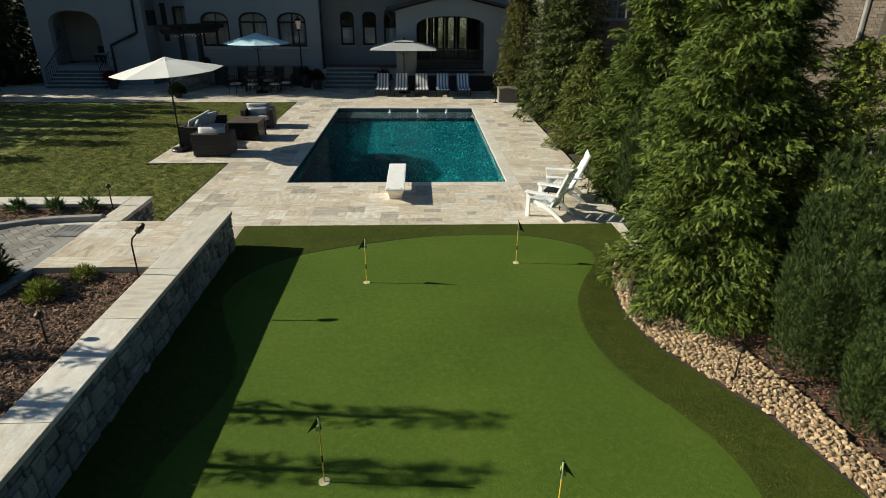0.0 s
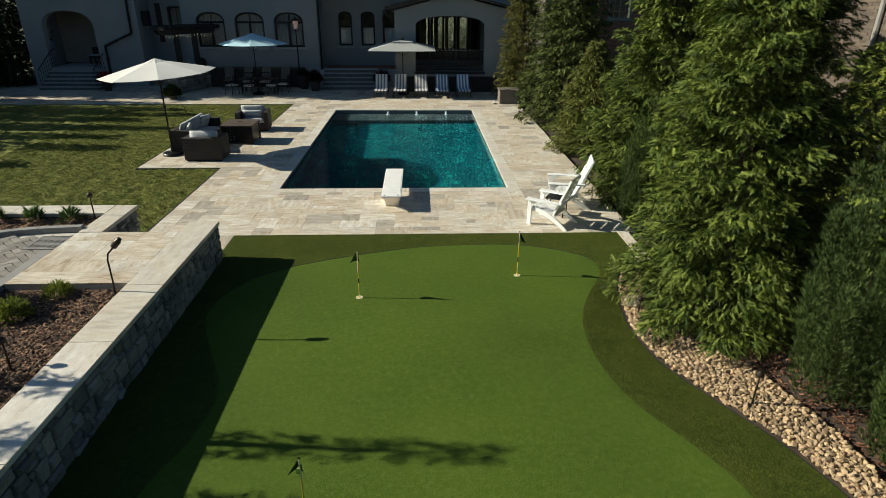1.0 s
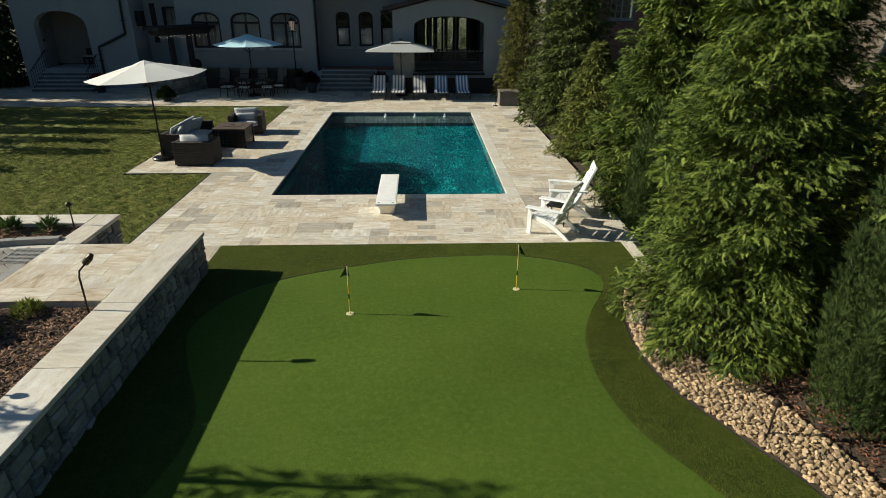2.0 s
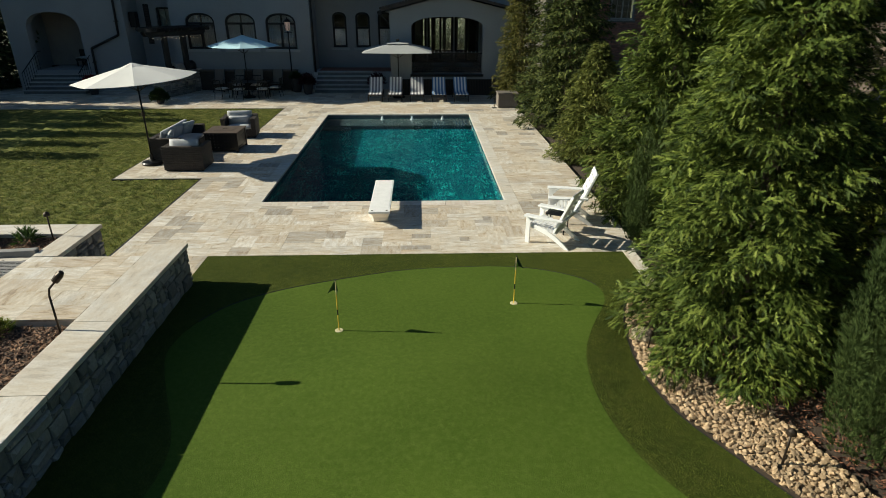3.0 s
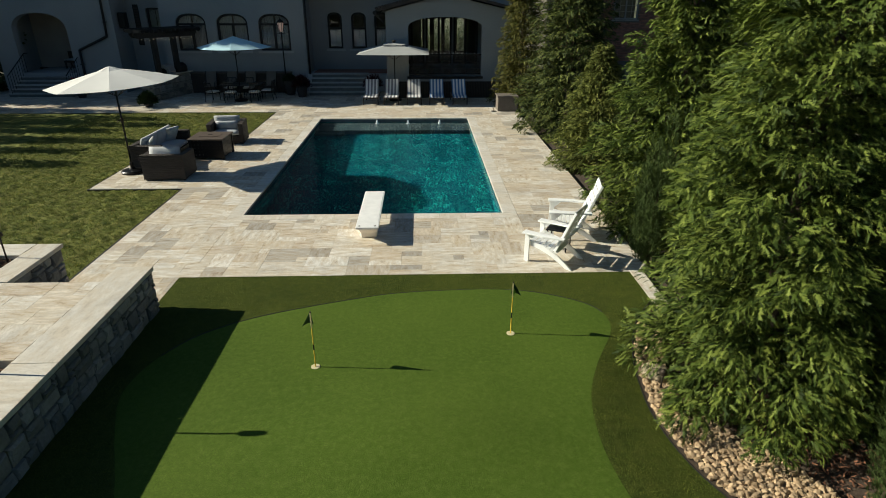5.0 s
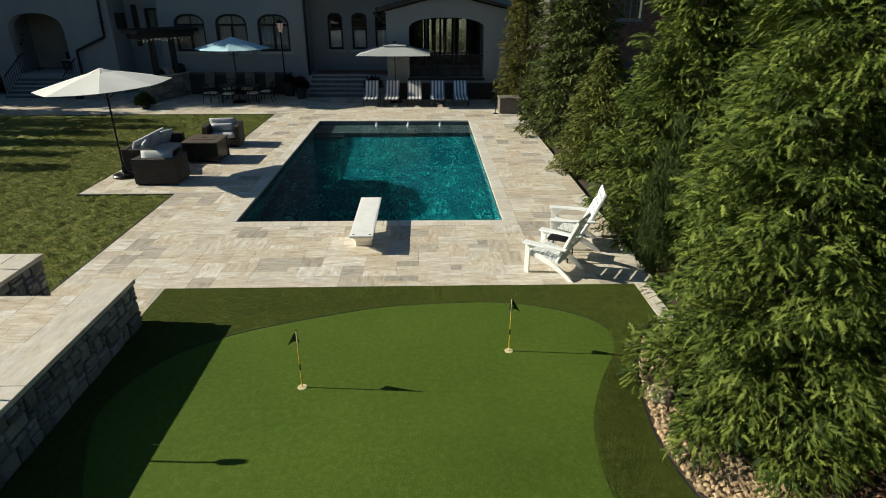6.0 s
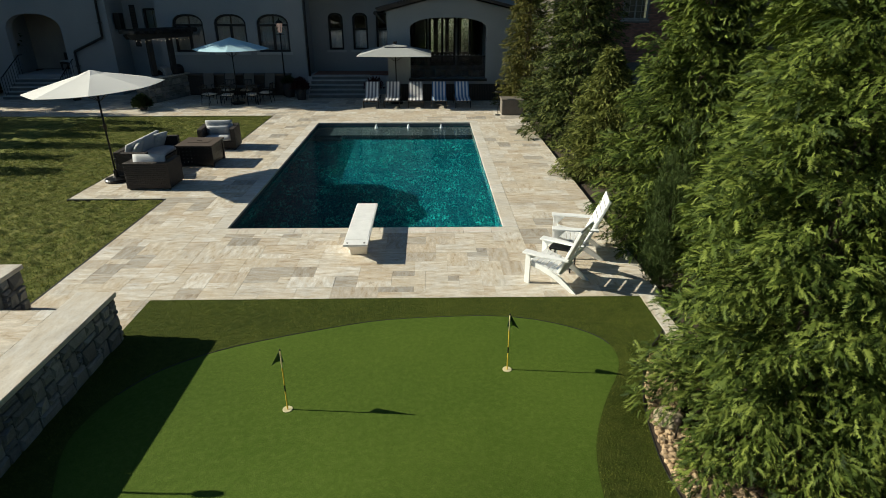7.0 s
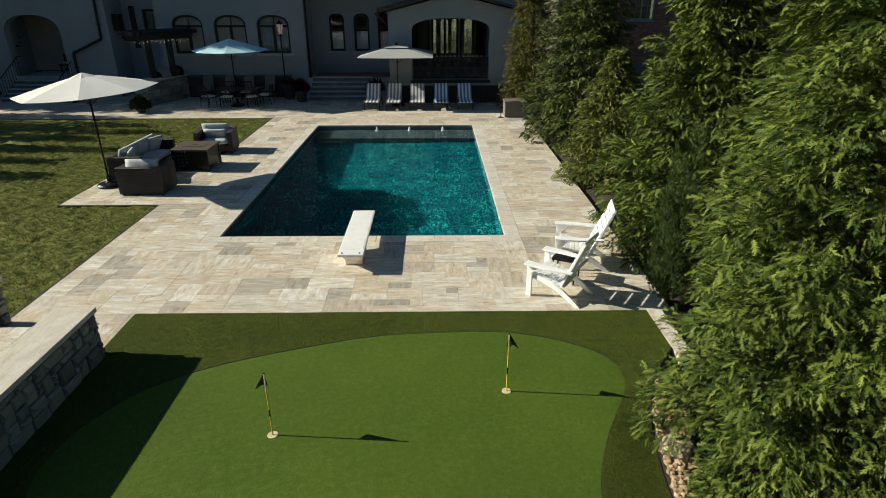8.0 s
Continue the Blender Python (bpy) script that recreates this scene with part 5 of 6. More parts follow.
def adirondack(m, label):
    """A slatted lounge chair facing -y."""
    t = thing("adirondack_chair", m, label, "chair", "white deck chairs")
    for s in (-1, 1):
        part("front_leg", Geo().box(s * 0.33 - 0.02, s * 0.33 + 0.02, -0.44, -0.35, 0, 0.55), WHITE_PLASTIC, t, bevel=0.006)
        pts = [(-0.36, 0.37), (-0.30, 0.385), (-0.05, 0.32), (0.18, 0.22), (0.36, 0.09), (0.46, 0.0), (0.36, 0.0), (0.20, 0.10), (0.02, 0.20), (-0.20, 0.28), (-0.36, 0.31)]
        part("side_rail", Geo().prism(pts, "x", s * 0.29 - 0.016, s * 0.29 + 0.016), WHITE_PLASTIC, t, bevel=0.004)
        arm = [(s * 0.26, -0.47), (s * 0.42, -0.47), (s * 0.42, -0.1), (s * 0.37, 0.30), (s * 0.29, 0.30), (s * 0.29, -0.1)]
        part("armrest", Geo().prism(arm, "z", 0.55, 0.578), WHITE_PLASTIC, t, bevel=0.006)
        part("arm_bracket", Geo().prism([(-0.35, 0.42), (-0.35, 0.55), (-0.22, 0.55)], "x", s * 0.335 - 0.012, s * 0.335 + 0.012), WHITE_PLASTIC, t)
        part("back_stile", Geo().beam((s * 0.255, 0.10, 0.24), (s * 0.255, 0.44, 1.06), 0.05, 0.035), WHITE_PLASTIC, t, bevel=0.005)
    for k in range(7):
        y, z = -0.33 + 0.078 * k, 0.388 - 0.019 * k
        part("seat_slat", Geo().box(-0.30, 0.30, -0.034, 0.034, -0.009, 0.009, pose(0, y, z, -14)), WHITE_PLASTIC, t, bevel=0.004)
    for k in range(7):
        s = 0.09 + 0.142 * k
        y, z = 0.10 + 0.34 * s - 0.018, 0.24 + 0.82 * s + 0.01
        part("back_slat", Geo().box(-0.275, 0.275, -0.010, 0.010, -0.054, 0.054, pose(0, y, z, -22.5)), WHITE_PLASTIC, t, bevel=0.004)
    part("rear_brace", Geo().box(-0.33, 0.33, 0.26, 0.30, 0.52, 0.549), WHITE_PLASTIC, t, bevel=0.005)
    return t


c1 = adirondack(pose(6.72, -2.62, 0, 0, 0, -124.5) @ Matrix.Scale(1.06, 4), "white slatted adirondack chair at the edge of the deck")
copy_thing(c1, pose(7.37, -1.39, 0, 0, 0, -100.5) @ Matrix.Scale(1.06, 4))


def side_table():
    t = thing("side_table", pose(6.93, -2.05, 0, 0, 0, -26), "small black side table between the white chairs", "table")
    part("tabletop", Geo().box(-0.22, 0.22, -0.22, 0.22, 0.42, 0.45), BLACK_METAL, t, "black slatted top", bevel=0.008)
    for x in (-0.19, 0.19):
        for y in (-0.19, 0.19):
            part("leg", Geo().cyl((x * 1.05, y * 1.05, 0), (x, y, 0.42), 0.014, 0.014, 8), BLACK_METAL, t)
    return t


side_table()

# ---- parasols ----


def umbrella(m, r, top, rim, canvas, label, sides=8, tilt=(0, 0), pole_r=0.024, vent=True, base=True, handle=True, finial=False, vent_r=0.30, tier=False):
    t = thing("patio_umbrella", m, label, "umbrella")
    if base:
        part("base", Geo().lathe([(0.30, 0), (0.31, 0.05), (0.28, 0.085), (0.10, 0.12), (0.05, 0.16), (0.05, 0.30), (0.035, 0.31)], 24), BLACK_METAL, t, "round black weighted base", smooth=False)
    part("pole", Geo().cyl((0, 0, 0.05), (0, 0, top - 0.05), pole_r, pole_r, 12), BLACK_METAL, t, smooth=True)
    if handle:
        part("crank", Geo().cyl((0, 0, 1.42), (0, 0, 1.56), 0.045, 0.045, 10).cyl((0, 0, 1.5), (-0.10, -0.04, 1.5), 0.012, 0.012, 6).cyl((-0.10, -0.04, 1.5), (-0.10, -0.04, 1.44), 0.012, 0.012, 6), BRONZE, t)
    piv = Matrix.Translation((0, 0, top - 0.5)) @ pose(0, 0, 0, tilt[0], tilt[1], 0) @ Matrix.Translation((0, 0, 0.5 - top))

    def canopy(r0, r1, z0, z1, sag):
        vs, fs, seg, rows = [], [], 6, 6
        for e in (0.0, -0.012):
            for i in range(rows + 1):
                s = i / rows
                for k in range(sides):
                    a0, a1 = 2 * math.pi * k / sides, 2 * math.pi * (k + 1) / sides
                    for j in range(seg):
                        q = j / seg
                        rr = r0 + (r1 - r0) * s
                        x = rr * (math.cos(a0) * (1 - q) + math.cos(a1) * q)
                        y = rr * (math.sin(a0) * (1 - q) + math.sin(a1) * q)
                        dip = sag * 4 * q * (1 - q) * s
                        vs.append((x, y, z0 + (z1 - z0) * (s ** 1.08) - dip + e))
        n, o = sides * seg, (rows + 1) * sides * seg
        for i in range(rows):
            for k in range(n):
                a, b = i * n + k, i * n + (k + 1) % n
                fs += [(a, b, b + n, a + n), (o + a, o + a + n, o + b + n, o + b)]
        for k in range(n):
            a, b = rows * n + k, rows * n + (k + 1) % n
            fs += [(a, b, o + b, o + a), (k, o + k, o + (k + 1) % n, (k + 1) % n)]
        return Geo().add([tuple(piv @ Vector(p)) for p in vs], fs)

    can = part("canopy", canopy(0.60 if tier else 0.16 if vent else 0.03, r, top - 0.10 if tier else top - 0.06 if vent else top, rim, 0.015), canvas, t)
    if vent:
        part("vent", canopy(0.02, vent_r, top - 0.01 if tier else top + 0.01, top - 0.065 if tier else top - 0.085 - (top - rim) * (vent_r - 0.30) / r, 0.01), canvas, can)
    for k in range(sides):
        a = 2 * math.pi * k / sides
        p0, p1 = piv @ Vector((0.05 * math.cos(a), 0.05 * math.sin(a), top - 0.09)), piv @ Vector(((r - 0.03) * math.cos(a), (r - 0.03) * math.sin(a), rim - 0.025))
        rib = part("rib", Geo().beam(p0, p1, 0.014, 0.018), BRONZE, t)
        q0 = piv @ Vector((0.04 * math.cos(a), 0.04 * math.sin(a), rim - 0.35))
        part("strut", Geo().beam(q0, p0.lerp(p1, 0.5), 0.01, 0.012), BRONZE, rib)
    if finial:
        part("finial", Geo().lathe([(0.03, top), (0.03, top + 0.06), (0.05, top + 0.07), (0.02, top + 0.11)], 10).box(-0.09, -0.05, -0.02, 0.02, top + 0.02, top + 0.12).box(0.05, 0.09, -0.02, 0.02, top + 0.02, top + 0.12), BRONZE, t)
    return t


umbrella(pose(-4.12, 3.64, 0, 0, 0, 22.5), 1.66, 2.92, 2.51, CANVAS, "open white canvas market umbrella over the wicker seats", tilt=(0, -3.5))
umbrella(pose(-4.48, 15.9, 0, 0, 0, 10), 1.66, 2.92, 2.45, CANVAS_BLUE, "open pale blue canvas umbrella over the dining table", handle=False)
umbrella(pose(2.92, 15.95, 0, 0, 0, 45), 2.3, 2.64, 2.25, CANVAS_GREY, "open square grey umbrella behind the loungers", sides=4, handle=False, finial=True, vent_r=0.74, tier=True)

# ---- wicker seating ----


def cushion(name, x0, x1, y0, y1, z0, z1, material, parent, m=None, label=""):
    """A stuffed cushion: a soft rounded box that swells in the middle."""
    n = 6
    vs, fs = [], []
    for top in (1, 0):
        for i in range(n + 1):
            for j in range(n + 1):
                u, v = i / n, j / n
                puff = (1 - (2 * u - 1) ** 4) * (1 - (2 * v - 1) ** 4)
                zc, h = (z0 + z1) / 2, (z1 - z0) / 2
                z = zc + (h * (0.45 + 0.62 * puff ** 0.5)) * (1 if top else -1)
                vs.append((x0 + (x1 - x0) * u, y0 + (y1 - y0) * v, z))
    o = (n + 1) ** 2
    for i in range(n):
        for j in range(n):
            a = i * (n + 1) + j
            fs += [(a, a + n + 1, a + n + 2, a + 1), (o + a, o + a + 1, o + a + n + 2, o + a + n + 1)]
    ring = [i * (n + 1) for i in range(n)] + [n * (n + 1) + j for j in range(n)] + [(n - i) * (n + 1) + n for i in range(n)] + [n - j for j in range(n)]
    for a, b in zip(ring, ring[1:] + ring[:1]):
        fs.append((a, b, o + b, o + a))
    return part(name, Geo().add(vs, fs), material, parent, label, smooth=True, m=m)


def wicker_band(g, x0, x1, y0, y1, z0, z1, n):
    """Woven courses, laid one over the other, each slightly proud of the next."""
    rings = []
    for k in range(n):
        a, b = z0 + (z1 - z0) * k / n, z0 + (z1 - z0) * (k + 1) / n
        rings += [(a, 0.0), (a + (b - a) * 0.25, 0.006), (a + (b - a) * 0.8, 0.006)]
    rings.append((z1, 0.0))
    vs = [p for z, e in rings for p in ((x0 - e, y0 - e, z), (x1 + e, y0 - e, z), (x1 + e, y1 + e, z), (x0 - e, y1 + e, z))]
    fs = [(0, 1, 2, 3), tuple(len(vs) - 4 + i for i in range(4))] + [(4 * r + i, 4 * r + (i + 1) % 4, 4 * r + 4 + (i + 1) % 4, 4 * r + 4 + i) for r in range(len(rings) - 1) for i in range(4)]
    return g.add(vs, fs)


def wicker_seat(m, width, label, seats, group=""):
    """A boxy woven seat, facing +y."""
    t = thing("wicker_sofa" if seats > 1 else "wicker_armchair", m, label, "sofa" if seats > 1 else "armchair", group)
    w, d, h = width / 2, 0.88, 0.72
    part("back", wicker_band(Geo(), -w, w, 0, 0.14, 0.04, h, 13), WICKER, t)
    for s in (-1, 1):
        part("arm", wicker_band(Geo(), s * w - (0.14 if s > 0 else 0), s * w + (0.14 if s < 0 else 0), 0.144, d, 0.04, h - 0.02, 13), WICKER, t)
    part("seat_base", wicker_band(Geo(), -w + 0.144, w - 0.144, 0.144, d - 0.01, 0.06, 0.28, 5), WICKER, t)
    for x in (-w + 0.06, w - 0.06):
        for y in (0.06, d - 0.06):
            part("foot", Geo().box(x - 0.03, x + 0.03, y - 0.03, y + 0.03, 0, 0.05), BLACK_METAL, t)
    cw = (width - 0.29) / seats
    for k in range(seats):
        x0 = -w + 0.145 + cw * k
        cushion("seat_cushion", x0 + 0.005, x0 + cw - 0.005, 0.15, d - 0.02, 0.27, 0.44, CUSHION, t, label="light grey seat cushion")
        cushion("back_cushion", x0 + 0.01, x0 + cw - 0.01, -0.24, 0.24, -0.08, 0.08, CUSHION, t, pose(0, 0.27, 0.64, 74), "light grey back cushion")
    return t


def pillow(seat, w, h, material, m, label):
    p = cushion("throw_pillow", -w / 2, w / 2, -h / 2, h / 2, -0.075, 0.075, material, None, seat.matrix_basis @ m)
    return tagged(p, label, "pillow", "throw pillows")


a1 = wicker_seat(pose(-2.87, 2.80, 0, 0, 0, 1), 1.12, "dark brown wicker armchair with light grey cushions", 1, "wicker armchairs round the fire table")
pillow(a1, 0.78, 0.34, CREAM, pose(0, 0.30, 0.70, 70), "pale cream pillow on the wicker armchair")
a2 = wicker_seat(pose(-2.56, 7.86, 0, 0, 0, 186), 1.16, "dark brown wicker armchair facing the fire table", 1, "wicker armchairs round the fire table")
pillow(a2, 0.72, 0.32, CUSHION, pose(0, 0.40, 0.56, 66), "grey pillow leaning in the wicker armchair")
s1 = wicker_seat(pose(-4.22, 5.05, 0, 0, 0, -90), 2.30, "dark brown wicker sofa with grey cushions and patterned pillows", 2)
pillow(s1, 0.48, 0.48, PILLOW, pose(0.78, 0.42, 0.62, 62, 0, 18), "patterned grey pillow on the wicker sofa")
pillow(s1, 0.48, 0.48, PILLOW, pose(-0.80, 0.42, 0.62, 62, 0, -22), "patterned grey pillow on the wicker sofa")


def pierced(w, h, nx, nz, d=0.006):
    """A plate in the xz plane with a grid of square holes."""
    def lines(size, n):
        step = size / n
        return [v for k in range(n) for v in (k * step, k * step + step * 0.68)] + [size]
    xs, zs = lines(w, nx), lines(h, nz)
    vs = [(x, y, z) for y in (-d, d) for z in zs for x in xs]
    a, b = len(xs), len(xs) * len(zs)
    solid_cell = lambda i, j: 0 <= i < a - 1 and 0 <= j < len(zs) - 1 and not (i % 2 and j % 2)
    fs = []
    for j in range(len(zs) - 1):
        for i in range(a - 1):
            if not solid_cell(i, j):
                continue
            p = j * a + i
            fs += [(p, p + 1, p + a + 1, p + a), (b + p, b + p + a, b + p + a + 1, b + p + 1)]
            for q, r, ii, jj in ((p, p + 1, i, j - 1), (p + 1, p + a + 1, i + 1, j), (p + a + 1, p + a, i, j + 1), (p + a, p, i - 1, j)):
                if not solid_cell(ii, jj):
                    fs.append((q, b + q, b + r, r))
    return Geo().add(vs, fs)


def fire_table():
    t = thing("fire_table", pose(-2.45, 5.52, 0), "dark square fire pit table with a brown stone top", "fire table")
    part("top", Geo().box(-0.54, 0.54, -0.56, 0.56, 0.60, 0.645), TABLE_TOP, t, "brown stone tabletop", bevel=0.008)
    part("burner_lid", Geo().box(-0.30, 0.30, -0.17, 0.17, 0.646, 0.655), TABLE_TOP, t, bevel=0.003)
    part("handle", Geo().tube([(-0.06, 0, 0.656), (-0.06, 0, 0.68), (0.06, 0, 0.68), (0.06, 0, 0.656)], 0.008, 6), BLACK_METAL, t)
    for x in (-0.48, 0.48):
        for y in (-0.48, 0.48):
            part("post", Geo().box(x - 0.035, x + 0.035, y - 0.035, y + 0.035, 0, 0.60), BLACK_METAL, t, bevel=0.004)
    part("tank_box", Geo().box(-0.08, 0.43, -0.40, 0.42, 0.05, 0.58), BLACK_METAL, t)
    for y in (-0.485, 0.485):
        part("side_panel", pierced(0.89, 0.52, 8, 5), BLACK_METAL, t, "black pierced metal panel", m=pose(-0.445, y, 0.06))
    for x in (-0.485, 0.485):
        part("side_panel", pierced(0.90, 0.52, 7, 5), BLACK_METAL, t, "black pierced metal panel", m=pose(x, -0.45, 0.06, 0, 0, 90))
    return t


fire_table()

# ---- loungers, storage box, planters ----


def lounger(m, towel, colour):
    t = thing("sun_lounger", m, "sun lounger with a %s and white striped towel, back raised" % colour, "lounger", "sun loungers by the pool")
    for s in (-1, 1):
        part("side_rail", Geo().beam((s * 0.33, 0.0, 0.33), (s * 0.33, 1.75, 0.33), 0.035, 0.05), DARK_WOOD, t)
        for y in (0.12, 1.5):
            part("leg", Geo().box(s * 0.33 - 0.022, s * 0.33 + 0.022, y - 0.025, y + 0.025, 0, 0.31), DARK_WOOD, t)
        part("back_frame", Geo().beam((s * 0.30, 0.70, 0.36), (s * 0.30, 1.24, 0.97), 0.03, 0.04), DARK_WOOD, t)
    part("end_rail", Geo().box(-0.33, 0.33, -0.02, 0.02, 0.305, 0.355), DARK_WOOD, t)
    for k in range(5):
        part("slat", Geo().box(-0.31, 0.31, 0.08 + 0.13 * k, 0.16 + 0.13 * k, 0.345, 0.36), DARK_WOOD, t)
    pts = [(-0.03, 0.345), (-0.02, 0.385), (0.15, 0.40), (0.42, 0.40), (0.62, 0.405), (0.76, 0.46), (1.0, 0.73), (1.22, 0.99), (1.27, 1.01), (1.28, 0.96), (1.02, 0.68), (0.78, 0.40), (0.64, 0.362), (0.1, 0.362)]
    part("towel", Geo().prism(pts, "x", -0.325, 0.325), towel, t, "%s and white striped terry towel" % colour)
    return t


l0 = lounger(pose(1.83, 14.55, 0), STRIPE_GREY, "grey")
for x, a in ((2.77, -1), (3.84, 0.8)):
    copy_thing(l0, pose(x, 14.55, 0, 0, 0, a))
l1 = lounger(pose(4.90, 14.55, 0), STRIPE, "blue")
copy_thing(l1, pose(5.98, 14.55, 0, 0, 0, 1.5))


def storage_box():
    t = thing("storage_box", pose(7.97, 13.3, 0), "taupe resin storage box at the deck edge", "storage box")
    part("body", Geo().box(-0.44, 0.44, -0.40, 0.40, 0.02, 0.60), BOX_TAUPE, t, bevel=0.012)
    for k in range(4):
        part("panel", Geo().box(-0.42 + 0.212 * k, -0.225 + 0.212 * k, -0.408, -0.398, 0.06, 0.56), BOX_TAUPE, t)
    part("lid", Geo().box(-0.47, 0.47, -0.43, 0.43, 0.60, 0.66), BOX_TAUPE, t, bevel=0.015)
    return t


storage_box()


def accent_stand():
    t = thing("plant_stand", pose(7.36, 12.95, 0), "thin black metal stand beside the storage box", "stand")
    part("foot", Geo().lathe([(0.12, 0), (0.12, 0.02), (0.02, 0.03)], 14), BLACK_METAL, t)
    part("stem", Geo().cyl((0, 0, 0.02), (0, 0, 0.95), 0.012, 0.012, 8), BLACK_METAL, t)
    part("tray", Geo().lathe([(0.16, 0.95), (0.17, 0.97), (0.165, 0.99), (0.02, 0.96)], 14), BLACK_METAL, t)
    return t


accent_stand()


def leafy(seed, count, r, h, size, drop=0.0):
    """A small dense plant of plumes."""
    rng = np.random.default_rng(seed)
    az, el = rng.uniform(0, 6.283, count), np.arccos(rng.uniform(0, 1, count))
    rr = rng.uniform(0.35, 1.0, count)
    pos = np.stack([r * rr * np.sin(el) * np.cos(az), r * rr * np.sin(el) * np.sin(az), h * rr * np.cos(el) + 0.02], 1)
    dirs = np.stack([np.cos(az) * np.sin(el), np.sin(az) * np.sin(el), np.cos(el) + 0.25 - drop], 1) + rng.normal(0, 0.25, (count, 3))
    v, f = scatter(*PLUME, pos, turn_to(dirs, rng.uniform(0, 6.28, count)), size * rng.uniform(0.6, 1.3, count))
    return raw_mesh("foliage", v, f)


def shrub(x, y, z, r, h, count, size, seed, material, label, name="shrub", category="shrub", drop=0.0):
    t = thing(name, pose(x, y, z), label, category)
    part("stem", Geo().cyl((0, 0, -0.03), (0, 0, h * 0.4), 0.018, 0.008, 6), BARK, t)
    part("foliage", leafy(seed, count, r, h, size, drop), material, t)
    return t


def potted(x, y, z, pr, ph, r, h, count, seed, material, label, name="potted_plant"):
    t = thing(name, pose(x, y, z), label, "potted plant")
    part("pot", Geo().lathe([(pr * 0.7, 0), (pr * 0.95, ph * 0.55), (pr, ph * 0.9), (pr * 1.08, ph), (pr * 0.9, ph), (pr * 0.85, ph * 0.9)], 18), POT, t, "dark glazed pot", smooth=False)
    part("foliage", leafy(seed, count * 3, r, h, 0.12), material, t, m=pose(0, 0, ph * 0.88))
    return t


potted(-1.78, 17.05, 0, 0.27, 0.55, 0.42, 0.5, 260, 71, PURPLE_LEAF, "dark pot with reddish foliage beside the stairs")
potted(1.75, 17.3, 0, 0.27, 0.5, 0.45, 0.55, 260, 72, PURPLE_LEAF, "dark pot with purple foliage beside the stairs")
potted(-8.2, 14.35, 0, 0.2, 0.16, 0.38, 0.46, 420, 73, DARK_SHRUB, "dark green bush in a low pot by the grill island")
potted(-12.55, 17.0, 0, 0.24, 0.5, 0.40, 0.45, 240, 74, RED_LEAF, "pot of red flowers beside the portico stairs")
potted(-2.5, 17.85, 0, 0.3, 0.72, 0.3, 0.3, 160, 75, DARK_SHRUB, "square dark planter under the lamp post")


def lamp_post():
    t = thing("lamp_post", pose(-2.78, 18.25, 0), "black garden lamp post with a glass lantern", "lamp post")
    part("base", Geo().lathe([(0.12, 0), (0.12, 0.1), (0.07, 0.16), (0.05, 0.6), (0.04, 0.64)], 14), BLACK_METAL, t)
    part("pole", Geo().cyl((0, 0, 0.6), (0, 0, 3.0), 0.036, 0.03, 12), BLACK_METAL, t, smooth=True)
    part("ladder_bar", Geo().cyl((-0.2, 0, 2.92), (0.2, 0, 2.92), 0.012, 0.012, 6), BLACK_METAL, t)
    ln = part("lantern", Geo().lathe([(0.07, 3.0), (0.10, 3.04), (0.16, 3.4), (0.17, 3.42)], 6), LANTERN, t, "lit glass lantern")
    for k in range(6):
        a = math.pi / 3 * k
        part("lantern_bar", Geo().beam((0.105 * math.cos(a), 0.105 * math.sin(a), 3.03), (0.168 * math.cos(a), 0.168 * math.sin(a), 3.42), 0.014, 0.014), BLACK_METAL, ln)
    part("cap", Geo().lathe([(0.20, 3.42), (0.12, 3.52), (0.03, 3.58), (0.015, 3.66)], 12), BLACK_METAL, t)
    return t


lamp_post()

# ---- grill island and pergola ----


ISLAND = pose(-8.82, 15.92, 0, 0, 0, -18)


def grill_island():
    t = thing("grill_island", ISLAND, "long tan stone grill island with a pale stone counter", "grill island")
    core = part("body", Geo().box(-0.31, 0.31, 0.04, 2.71, 0, 1.06), MORTAR, t)
    rng = random.Random(8)
    stone_face(core, pose(-0.35, 0.04, 0, 0, 0, -90), 0.70, 1.06, rng, STONE_LIT, 0.11, 0.085)
    stone_face(core, pose(0.31, 0.0, 0), 2.75, 1.06, rng, STONE_LIT, 0.13, 0.10)
    part("counter", Geo().box(-0.42, 0.44, -0.08, 2.82, 1.065, 1.12), TRAV_SLAB, t, "pale stone counter", bevel=0.012)
    oven = part("oven", Geo().prism([(-0.30, 0), (0.30, 0), (0.30, 0.14), (0.20, 0.34), (0.0, 0.42), (-0.20, 0.34), (-0.30, 0.14)], "y", 1.25, 1.75), KERB, t, "grey rounded oven hood", bevel=0.02, m=pose(0.02, 0, 1.122))
    part("door", Geo().prism([(-0.17, 0.03), (0.17, 0.03), (0.17, 0.16), (0.0, 0.27), (-0.17, 0.16)], "y", 1.235, 1.251), BLACK_METAL, oven)
    grill = part("grill", Geo().lathe([(0.30, 0), (0.32, 0.06), (0.32, 0.22), (0.28, 0.34), (0.16, 0.43), (0.02, 0.45)], 18, pose(0.12, 2.35, 1.122)), BLACK_METAL, t, "round black covered grill", smooth=True)
    part("handle", Geo().tube([(0.30, 2.08, 1.40), (0.38, 2.2, 1.40), (0.42, 2.35, 1.40)], 0.012, 6), BRONZE, grill)
    return t


grill_island()


